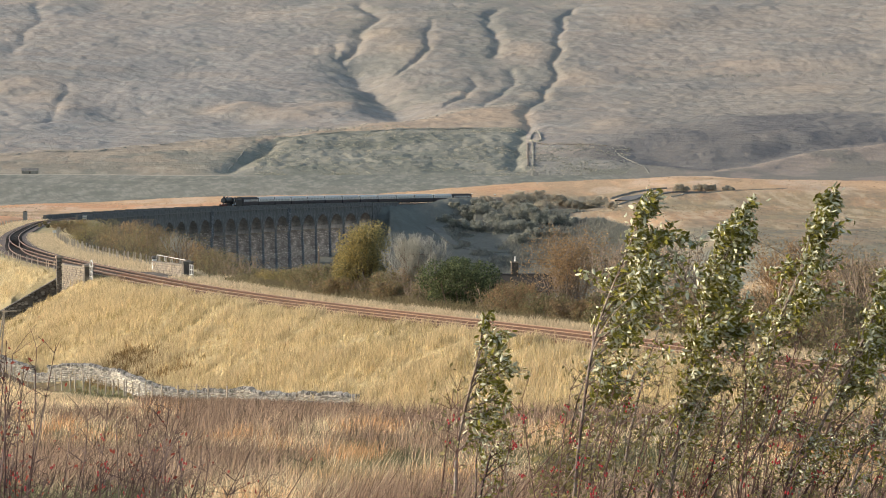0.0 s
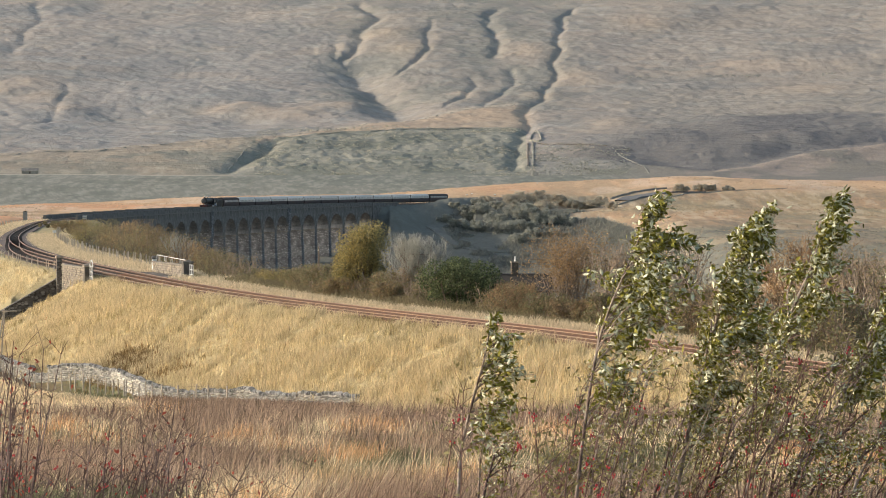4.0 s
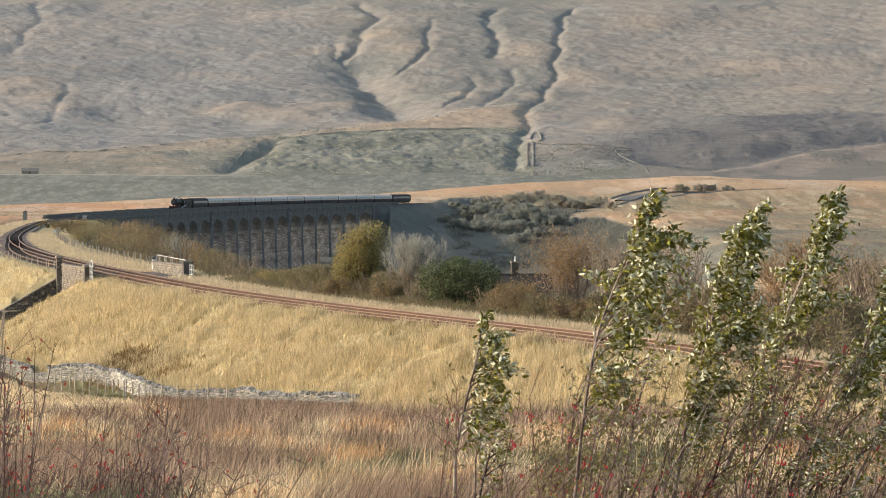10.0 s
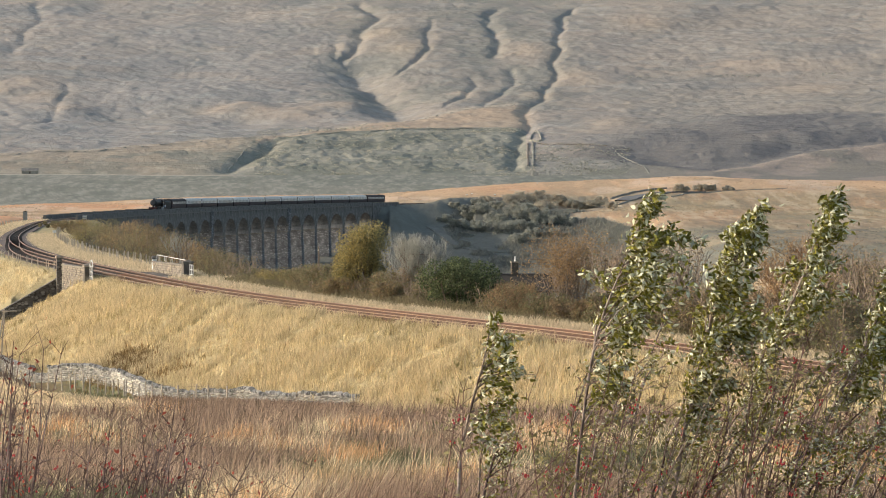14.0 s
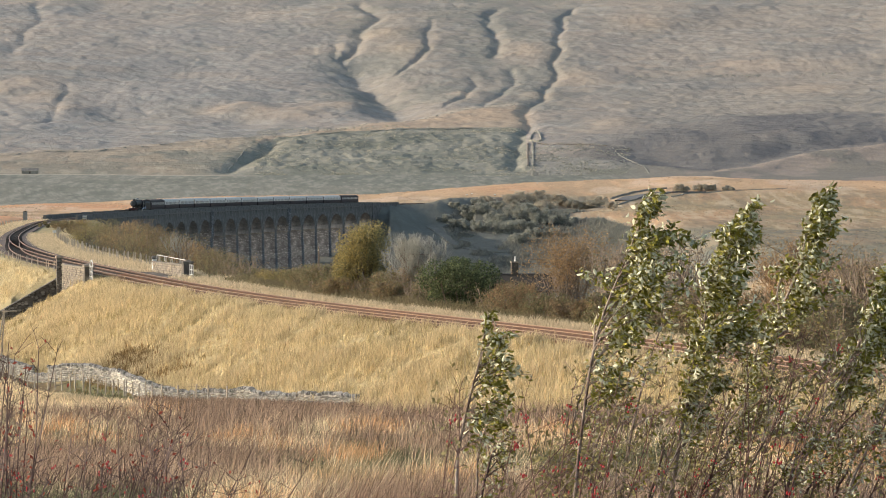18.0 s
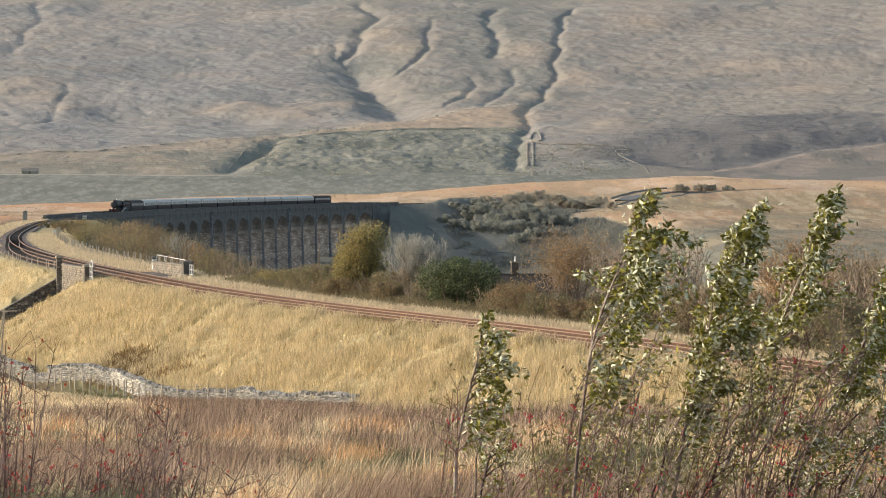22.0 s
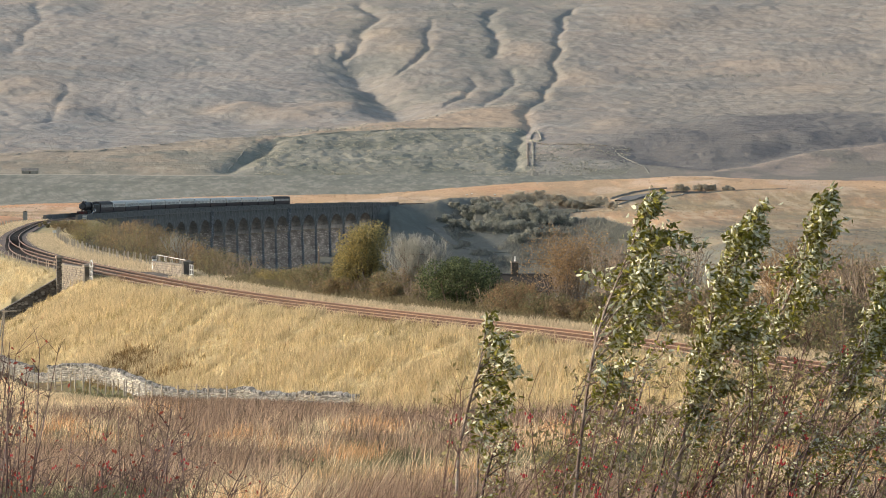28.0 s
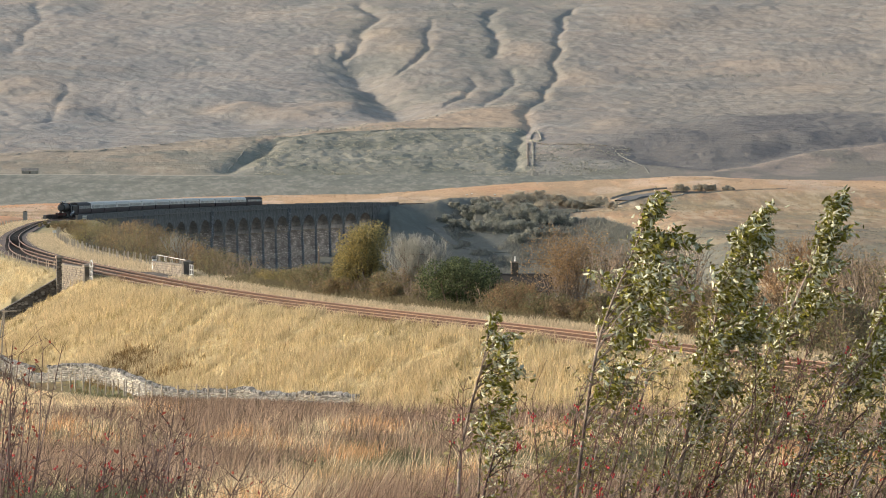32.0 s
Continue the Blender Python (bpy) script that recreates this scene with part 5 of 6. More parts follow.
for i, (x, y, h, w) in enumerate(FAR_BUSH):
    build_tree("moor_bush", x, y, h, w, "dull olive-brown bush at the valley head" if y < 1230 else "small dull bush on the moor crest", [("hollow" if y < 1100 else "moor", 1.0)], "brown", 300 + i, 3600, 0.26, 3, 20, "bush", lobes=9, low=0.0)
HOLLOW = [(1, 1059, 3.5, 9), (7, 1043, 4, 10), (11, 1067, 4, 9), (15, 1037, 4.5, 12), (23, 1062, 5, 12), (26, 1035, 4.5, 12), (30, 1013, 4, 11), (34, 1042, 5, 13), (38, 1027, 4, 12), (43, 1053, 4.6, 12), (46, 1029, 3.6, 11), (51, 1055, 4, 11)]
for i, (x, y, h, w) in enumerate(HOLLOW):
    build_tree("valley_tree", x, y, h, w, "dark scrub tree crowding the shaded hollow", [("hollow", 1.0)], "brown", 340 + i, 3000, 0.28, 3, 20, "tree", lobes=9, low=0.0)

# lanes: a grassy track curving into the hollow, and a road at the valley head
def build_lane(name, pts, half, lift, mat, label):
    lane = thing(name, pose(0, 0, 0), label, "track", kind="structure")
    sh = Shape()
    places = along(pts, 3.0)
    for (ax, ay, ta), (bx, by, tb) in zip(places[:-1], places[1:]):
        q = []
        for x, y, th, up in ((ax, ay, ta, lift), (bx, by, tb, lift), (ax, ay, ta, -1.5), (bx, by, tb, -1.5)):
            nx, ny = -math.sin(th) * half, math.cos(th) * half
            q += [(x - nx, y - ny, ground_at(x, y) + up), (x + nx, y + ny, ground_at(x, y) + up)]
        sh.add(q, [(0, 2, 3, 1), (0, 4, 6, 2), (1, 3, 7, 5)])
    part("surface", sh, mat, lane, kind="stuff")


build_lane("farm_track", [(-5, 1047), (-2, 1036), (2.5, 1017), (7, 1001), (12.4, 993), (21, 992.6), (27, 994)], 1.9, 0.22,
           material("track_grass", (0.185, 0.18, 0.15), 0.95, spread=0.3, grain=0.6, stain=0.1), "pale grassy track curving down into the hollow")
build_lane("moor_road", [(84, 1182), (92, 1206), (100, 1226), (109, 1238), (118, 1240), (126, 1246)], 4.2, 0.35,
           material("road_surface", (0.15, 0.15, 0.148), 0.95, spread=0.2, grain=0.6, stain=0.1), "grey road dipping across the valley head")


def build_sheep(x, y, turn, seed):
    """A grazing sheep, 1.2 m long."""
    t = thing("sheep", pose(x, y, ground_at(x, y), 0, 0, turn), "white woolly sheep grazing on the moor", "sheep", "sheep on the moor")
    sh = Shape()
    sh.lump((0, 0, 0.62), 0.3, (1.75, 0.95, 0.9), seed, rings=6, n=9, rough=0.06)
    part("fleece", sh, M["fleece"], t, smooth=True)
    sh = Shape()
    sh.lump((0.6, 0, 0.5), 0.13, (1.5, 0.8, 0.9), seed + 1, rings=5, n=7, rough=0.03)
    part("head", sh, M["iron"], t, "dark face", smooth=True)
    for lx in (-0.3, 0.3):
        for ly in (-0.13, 0.13):
            sh = Shape()
            sh.tube([(lx, ly, -0.03), (lx, ly, 0.45)], [0.035, 0.05], 6)
            part("leg", sh, M["iron"], t)


M["fleece"] = material("fleece", (0.72, 0.70, 0.63), 0.95, spread=0.15, grain=14, bump=0.4)
for i, (x, y, turn) in enumerate([(12, 1279, 20), (14.6, 1283, 160), (50.8, 1368, 95), (26, 1273, 200), (114.5, 1218, 10)]):
    build_sheep(x, y, turn, 610 + 2 * i)


# ---- walls and a sheepfold on the far fell ----
M["fold_wall"] = material("fold_wall", (0.265, 0.258, 0.222), 0.95, spread=0.4, grain=0.4, stain=0.05)
M["fell_wall"] = material("fell_wall", (0.26, 0.24, 0.21), 0.95, spread=0.4, grain=0.4, stain=0.05)


def build_barn(x, y, turn):
    """A low stone field barn, 12 m long."""
    b = thing("field_barn", pose(x, y, ground_at(x, y), 0, 0, turn), "low grey stone field barn with a stone-slate roof", "barn")
    for yy in (-2.6, 2.6):
        sh = Shape()
        sh.box(-6, 6, yy - 0.3, yy + 0.3, -1.0, 2.4)
        part("wall", sh, M["fold_wall"], b)
    for xx in (-5.7, 5.7):
        sh = Shape()
        sh.prism([(-2.3, -1.0), (2.3, -1.0), (2.3, 2.4), (0, 4.0), (-2.3, 2.4)], xx - 0.3, xx + 0.3)
        part("gable", sh, M["fold_wall"], b)
    for sgn in (-1, 1):
        sh = Shape()
        q = [(-6.2, sgn * 3.1, 2.2), (6.2, sgn * 3.1, 2.2), (6.2, 0, 4.25), (-6.2, 0, 4.25)]
        sh.add(q + [(vx, vy, vz - 0.15) for vx, vy, vz in q], [(0, 1, 2, 3), (7, 6, 5, 4), (0, 4, 5, 1), (1, 5, 6, 2), (2, 6, 7, 3), (3, 7, 4, 0)])
        part("roof_slope", sh, M["fell_wall"], b)
    sh = Shape()
    sh.box(-0.6, 0.6, -2.95, -2.88, -0.2, 1.9)
    part("doorway", sh, M["dark_stone"], b)


build_barn(-304, 1872, 8)


def far_wall(pts, height, label, mat, thick=0.9):
    w = thing("field_wall", pose(0, 0, 0), label, "stone wall", "stone walls on the fell")
    sh = Shape()
    places = along(pts, 6.0)
    for (ax, ay, ta), (bx, by, tb) in zip(places[:-1], places[1:]):
        nx, ny = -math.sin(ta) * thick / 2, math.cos(ta) * thick / 2
        za, zb = ground_at(ax, ay), ground_at(bx, by)
        jag = 0.12 * math.sin(ax * 3.1 + ay)
        sh.add([(ax - nx, ay - ny, za - 1), (bx - nx, by - ny, zb - 1), (bx + nx, by + ny, zb - 1), (ax + nx, ay + ny, za - 1),
                (ax - nx * 0.6, ay - ny * 0.6, za + height + jag), (bx - nx * 0.6, by - ny * 0.6, zb + height - jag), (bx + nx * 0.6, by + ny * 0.6, zb + height - jag), (ax + nx * 0.6, ay + ny * 0.6, za + height + jag)],
               [(0, 3, 2, 1), (4, 5, 6, 7), (0, 1, 5, 4), (1, 2, 6, 5), (2, 3, 7, 6), (3, 0, 4, 7)])
    part("stonework", sh, mat, w, kind="stuff")


far_wall([(-341, 1960), (-311, 1993), (-281, 1997), (-225, 2052), (-161, 2110), (-108, 2181), (-71, 2221), (-32, 2277), (8, 2330), (51, 2375), (76, 2402)], 0.12, "grey dry stone boundary wall across the fell", M["fold_wall"], 0.7)
far_wall([(-164, 1930), (-157, 2040)], 0.6, "pale dry stone wall climbing the bank", M["fold_wall"], 1.0)
far_wall([(-107, 2153), (-64, 2163), (-16, 2174), (32, 2209), (62, 2196)], 0.6, "low stone wall along the head of the rushy bank", M["fold_wall"], 0.8)
far_wall([(135, 2024), (139, 1987), (147, 1967), (152, 1914), (153, 1887)], 0.5, "pale dry stone wall winding down the fell", M["fold_wall"], 0.7)
far_wall([(76, 2052), (98, 2044), (135, 2026)], 0.8, "dark dry stone wall on the fell", M["dark_stone"])
far_wall([(78, 2160), (81, 2160), (80, 2064), (70, 2070), (78, 2160)], 1.2, "pale stone sheepfold beside the gully", M["fold_wall"], 1.2)
far_wall([(73, 2066), (69, 1945)], 1.2, "pale stone wall down the gully side", M["fold_wall"], 1.6)
far_wall([(69, 2066), (65, 1945)], 1.0, "dark stone wall down the gully side", M["dark_stone"], 1.5)
far_wall([(79, 1196), (93, 1243), (105, 1262), (113, 1264)], 0.8, "dark dry stone wall above the road", M["fell_wall"], 0.8)
far_wall([(80, 1160), (86, 1176), (91, 1188)], 0.6, "dark dry stone wall below the road", M["fell_wall"], 0.8)
far_wall([(108, 1200), (115, 1226), (122, 1237), (141, 1256), (159, 1268), (172, 1272)], 0.3, "grey dry stone wall crossing the moor", M["fold_wall"], 0.8)


# ---- outcrop and scree on the fell ----
def build_clumps(name, x, y, size, tall, mat, label, category, seed):
    """Low angular lumps scattered on the ground, joined in one mesh."""
    rng = np.random.default_rng(seed)
    n = len(x)
    z = ground_z(x, y)[0]
    ring = np.arange(5) * 2 * np.pi / 5
    unit = np.concatenate([np.stack([np.cos(ring), np.sin(ring), ring * 0 - 0.25], 1), np.stack([0.75 * np.cos(ring + 0.5), 0.75 * np.sin(ring + 0.5), ring * 0 + 0.6], 1), [[0, 0, 0.9]]])
    v = unit[None] * (1 + rng.uniform(-0.3, 0.3, (n, 11, 1))) * np.stack([size, size * rng.uniform(0.6, 1.1, n), size * tall], 1)[:, None]
    v = v + np.stack([x, y, z], 1)[:, None]
    face = [(k, (k + 1) % 5, 5 + (k + 1) % 5, 5 + k) for k in range(5)] + [(5 + k, 5 + (k + 1) % 5, 10) for k in range(5)]
    faces = [tuple(i * 11 + q for q in f) for i in range(n) for f in face]
    me = bpy.data.meshes.new(name)
    me.from_pydata(v.reshape(-1, 3).tolist(), [], faces)
    me.materials.append(mat)
    return tagged(new(name, me), label, category, kind="stuff")


def scatter_fell():
    rng = np.random.default_rng(191)
    n = 150
    cx = rng.choice([210.0, 286.0, 318.0, 392.0], n, p=[0.25, 0.3, 0.25, 0.2])
    x, y = cx + rng.normal(0, 9, n), 2612 + rng.normal(0, 4, n)
    build_clumps("limestone_outcrop", x, y, rng.uniform(0.6, 1.6, n), 0.35, M["fold_wall"], "broken pale limestone outcrop along the fell side", "rocks", 197)
    n = 900
    px, rr = rng.uniform(150, 330, n), rng.uniform(1890, 2035, n)
    build_clumps("scree", px / 4500 * rr, rr, rng.uniform(0.4, 1.0, n), 0.6, M["fold_wall"], "grey scree below the sheepfold", "rocks", 198)


scatter_fell()


# ---- grass ----
def grass_sheet(name, x, y, height, width, lean, mat, label, seed, blades=9, spread=0.3, bend=0.35):
    """Tufts of bent blades at plan points, joined in one mesh; the wind leans them to the right."""
    rng = np.random.default_rng(seed)
    n = len(x)
    z = ground_z(x, y)[0]
    bx = np.repeat(x, blades) + rng.normal(0, spread, n * blades) * np.repeat(height, blades)
    by = np.repeat(y, blades) + rng.normal(0, spread, n * blades) * np.repeat(height, blades)
    bz = np.repeat(z, blades) - 0.05
    h = np.repeat(height, blades) * rng.uniform(0.55, 1.15, n * blades)
    w = np.repeat(width, blades) * rng.uniform(0.6, 1.4, n * blades)
    face = rng.uniform(-1.57, 1.57, n * blades)
    lx = h * (lean + rng.normal(0, bend, n * blades))
    ly = h * rng.normal(0, bend, n * blades)
    wx, wy = np.cos(face) * w / 2, np.sin(face) * w / 2
    v = np.empty((n * blades, 5, 3), np.float32)
    v[:, 0] = np.stack([bx - wx, by - wy, bz], 1)
    v[:, 1] = np.stack([bx + wx, by + wy, bz], 1)
    v[:, 2] = np.stack([bx + lx * 0.35 + wx * 0.8, by + ly * 0.35 + wy * 0.8, bz + h * 0.6], 1)
    v[:, 3] = np.stack([bx + lx * 0.35 - wx * 0.8, by + ly * 0.35 - wy * 0.8, bz + h * 0.6], 1)
    v[:, 4] = np.stack([bx + lx, by + ly, bz + h * 0.97], 1)
    base = np.arange(n * blades, dtype=np.int32)[:, None] * 5
    loops = (base + np.array([[0, 1, 2, 3, 3, 2, 4]], np.int32)).ravel()
    starts = (np.arange(n * blades, dtype=np.int32)[:, None] * 7 + np.array([[0, 4]], np.int32)).ravel()
    me = bpy.data.meshes.new(name)
    me.vertices.add(n * blades * 5)
    me.vertices.foreach_set("co", v.ravel())
    me.loops.add(len(loops))
    me.loops.foreach_set("vertex_index", loops)
    me.polygons.add(len(starts))
    me.polygons.foreach_set("loop_start", starts)
    me.update(calc_edges=True)
    me.materials.append(mat)
    return tagged(new(name, me), label, "grass", kind="stuff")


def grass_material(name, colour, second, vary=0.7):
    return material(name, colour, 0.9, spread=0.25, grain=0.9, stain=0.11, second=second, island=vary, translucent=0.45, spec=0.1)


GRASS = {
    "straw": grass_material("straw_grass", (0.84, 0.69, 0.46), (0.60, 0.48, 0.31), 0.85),
    "brown": grass_material("brown_rush", (0.30, 0.21, 0.155), (0.45, 0.33, 0.23), 0.85),
    "orange": grass_material("orange_grass", (0.66, 0.39, 0.20), (0.60, 0.42, 0.23), 0.8),
    "green": grass_material("green_rush", (0.16, 0.165, 0.095), (0.26, 0.24, 0.145)),
    "tuft": grass_material("olive_tuft", (0.44, 0.36, 0.19), (0.36, 0.29, 0.16), 0.4),
    "bramble": grass_material("bramble", (0.25, 0.205, 0.125), (0.20, 0.18, 0.10), 0.5),
    "clump": grass_material("rush_clump", (0.13, 0.14, 0.075), (0.20, 0.19, 0.11), 0.6),
    "moor": grass_material("moor_tussock", (0.56, 0.38, 0.25), (0.50, 0.37, 0.26), 0.25),
    "wet": grass_material("wet_rush", (0.215, 0.212, 0.165), (0.285, 0.265, 0.20), 0.4),
    "dull": grass_material("dull_tussock", (0.43, 0.335, 0.225), (0.37, 0.305, 0.21), 0.2),
    "bracken": grass_material("bracken", (0.26, 0.18, 0.09), (0.32, 0.22, 0.11), 0.4),
    "gold": grass_material("golden_grass", (0.68, 0.565, 0.355), (0.585, 0.49, 0.30), 0.32),
    "verge": grass_material("verge_grass", (0.66, 0.55, 0.38), (0.58, 0.48, 0.33), 0.35),
}


def build_grass():
    rng = np.random.default_rng(77)
    # rough pasture between the camera and the wall
    n = 23000
    az = rng.uniform(-10.6, 10.6, n)
    r = 1 / rng.uniform(1 / 165.0, 1 / 26.0, n)
    x, y = r * np.sin(np.radians(az)), r * np.cos(np.radians(az))
    s, d = to_line(x, y)
    ok = ground_z(x, y)[0] > np.interp(s, LINE_S, LINE_Z) - 0.2 - (np.abs(d) - 5.9) / 1.75
    x, y, r = x[ok], y[ok], r[ok]
    zone, patch = fbm(x, y * 0.3, 4.5, 3, 51), fbm(x, y * 0.3, 2.2, 3, 53)
    band = smooth(80, 98, r) * (1 - smooth(150, 170, r))
    px = x / y * 4500
    brown = zone + 0.30 * band * (1 - 0.75 * smooth(-430, -600, px)) + 0.16 * smooth(-250, -420, px) * smooth(62, 50, r) > 0.575 + 0.05 * smooth(95, 75, r)
    spot = np.exp(-((x + 1.8) / 0.9) ** 2 - ((y - 55) / 5) ** 2) + np.exp(-((x + 0.9) / 0.9) ** 2 - ((y - 72) / 5) ** 2) + 0.8 * np.exp(-((x + 6.3) / 1.2) ** 2 - ((y - 78) / 7) ** 2)
    brown &= spot < 0.35
    orange = ~brown & (patch + 0.3 * spot > 0.63)
    green = ~brown & ~orange & (patch < 0.40 + 0.07 * smooth(85, 60, r))
    straw = ~(brown | orange | green)
    for key, sel, h, label in (("brown", brown, 0.75, "dark brown seeding rushes in rough pasture"), ("orange", orange, 0.6, "orange autumn moor grass tufts"),
                               ("green", green, 0.5, "dull green rush tufts in rough pasture"), ("straw", straw, 0.62, "pale straw-coloured long grass in rough pasture")):
        rr = r[sel]
        grass_sheet("pasture_grass", x[sel], y[sel], h * rng.uniform(0.5, 1.5, sel.sum()) * (0.45 + 1.15 * fbm(x[sel], y[sel] * 0.7, 1.9, 3, 57)) * (0.75 + 0.25 * smooth(30, 90, rr)) * (1 - 0.62 * smooth(115, 150, rr)), 0.006 + 0.00014 * rr, 0.13, GRASS[key], label, 60 + len(key), 15, 0.34, 0.24)
    # embankment side
    n = 34000
    s = rng.uniform(-45, BRIDGE[0] + 14, n)
    d = 4.3 + 19.0 * rng.uniform(0, 1, n)
    s2, d2 = rng.uniform(BRIDGE[1] + 1, 280, 6000), 6.2 + 16 * rng.uniform(0, 1, 6000)
    s, d = np.concatenate([s, s2]), np.concatenate([d, d2])
    lx, ly, th = (np.interp(s, LINE_S, a) for a in (LINE_X, LINE_Y, LINE_TH))
    x, y = lx - d * np.sin(th), ly + d * np.cos(th)
    z = ground_z(x, y)[0]
    ok = (z < np.interp(s, LINE_S, LINE_Z) + 0.05 - (d - 5.9) / 1.75) & (np.abs(x / y) < 0.19) & (np.hypot(x, y) > wall_range(x / y * 4500))
    x, y = x[ok], y[ok]
    tuft = fbm(x, y, 2.2, 3, 61)
    s, d = s[ok], d[ok]
    size = (0.3 + 0.6 * smooth(0.35, 0.65, tuft)) * (1 - 0.6 * smooth(BRIDGE[0] - 14, BRIDGE[0] - 2, s) * (s < BRIDGE[1]))
    grass_sheet("embankment_grass", x, y, size, np.full(len(x), 0.035), 0.12, GRASS["gold"], "long golden grass covering the railway embankment", 71, 8, 0.35)
    # duller tufts among the golden grass
    pick = rng.random(len(x)) < 0.07 + 0.12 * (fbm(x, y, 5, 3, 64) > 0.56)
    grass_sheet("embankment_tuft", x[pick], y[pick], rng.uniform(0.45, 0.85, pick.sum()), np.full(pick.sum(), 0.04), 0.15, GRASS["tuft"], "olive-brown tufts in the embankment grass", 78, 9, 0.22)
    # rank rushes up to the foot of the stone wall
    n = 9000
    px = rng.uniform(-790, -150, n)
    far_r = wall_range(px)
    r = far_r - 2.4 - 45 * rng.uniform(0, 1, n) ** 1.6
    r = np.where(px < -520, r - 4.5, r)
    x, y = r * np.sin(np.arctan(px / 4500)), r * np.cos(np.arctan(px / 4500))
    dun = px + 80 * (fbm(x, y, 6, 2, 58) - 0.5) > -540
    clear = dun | (px < -660) | (r < far_r - 13)
    x, y, dun = x[clear], y[clear], dun[clear]
    for sel, key, tall, label in ((dun, "brown", 0.55, "dark brown rushes in front of the stone wall"), (~dun, "straw", 0.42, "pale dry grass in front of the stone wall")):
        grass_sheet("rush_bed", x[sel], y[sel], tall * rng.uniform(0.6, 1.3, sel.sum()), np.full(sel.sum(), 0.035), 0.12, GRASS[key], label, 75 + len(key), 9, 0.4)
    # dark green rush clumps in the near pasture
    for k, (cx, cy, wide, m) in enumerate([(-2.0, 46.0, 0.5, 90), (-3.6, 57.0, 0.6, 70), (-1.0, 54.0, 0.4, 40), (-3.9, 49.0, 0.4, 50), (2.0, 60.0, 0.6, 60), (-0.9, 66.0, 0.5, 50)]):
        x, y = cx + rng.normal(0, wide, m), cy + rng.normal(0, 2.5 * wide, m)
        grass_sheet("rush_clump", x, y, rng.uniform(0.35, 0.75, m), np.full(m, 0.012), 0.15, GRASS["clump"], "dark green rush clump in the pasture", 500 + k, 14, 0.25)
    # verge on the outside of the curve
    n = 6000
    s = rng.uniform(200, 500, n)
    d = np.where(s > 270, 2.7, 4.6) + 12 * rng.uniform(0, 1, n) ** 1.3
    lx, ly, th = (np.interp(s, LINE_S, a) for a in (LINE_X, LINE_Y, LINE_TH))
    grass_sheet("verge_grass", lx - d * np.sin(th), ly + d * np.cos(th), rng.uniform(0.3, 0.6, n), np.full(n, 0.09), 0.1, GRASS["verge"], "pale dry grass on the outside of the curve", 76, 7, 0.8)
    # brambles and rank growth crowding the far side of the line
    n = 5200
    s, d = rng.uniform(-34, 108, n), -rng.uniform(5.4, 11.5, n)
    lx, ly, th = (np.interp(s, LINE_S, a) for a in (LINE_X, LINE_Y, LINE_TH))
    x, y = lx - d * np.sin(th), ly + d * np.cos(th)
    grass_sheet("bramble_bank", x, y, rng.uniform(0.35, 0.8, n) * (0.6 + 1.0 * fbm(x, y, 5, 2, 66)) * smooth(5.2, 7.0, -d), np.full(n, 0.04), 0.1, GRASS["bramble"], "dull brown brambles beyond the track", 79, 10, 0.45, 0.45)
    # dead bracken low on the bank, and a green strip before the wall
    n = 1500
    s, d = rng.normal(58.5, 4.5, n), rng.normal(14.0, 1.1, n)
    lx, ly, th = (np.interp(s, LINE_S, a) for a in (LINE_X, LINE_Y, LINE_TH))
    x, y = lx - d * np.sin(th), ly + d * np.cos(th)
    grass_sheet("bracken", x, y, rng.uniform(0.25, 0.6, n), np.full(n, 0.05), 0.1, GRASS["bracken"], "dead brown bracken patch low on the embankment", 73, 8, 0.4)
    n = 2400
    k = rng.uniform(0, 1, n)
    x, y = -28.6 + 7.0 * k + rng.normal(0, 0.5, n), 193.5 - 15.0 * k + rng.normal(-4.0, 1.8, n)
    grass_sheet("green_grass", x, y, rng.uniform(0.15, 0.4, n), np.full(n, 0.04), 0.1, GRASS["green"], "short green grass in front of the stone wall", 74, 8, 0.5)
    # pale verge beyond the track
    n = 9000
    s = rng.uniform(-40, 330, n)
    d = -np.where(s < 108, rng.uniform(2.2, 5.6, n), rng.uniform(2.2, 10.0, n))
    lx, ly, th = (np.interp(s, LINE_S, a) for a in (LINE_X, LINE_Y, LINE_TH))
    x, y = lx - d * np.sin(th), ly + d * np.cos(th)
    grass_sheet("verge_grass", x, y, rng.uniform(0.3, 0.6, n), np.full(n, 0.05), 0.1, GRASS["verge"], "pale dry grass on the verge beside the track", 72, 8, 0.4)


build_grass()


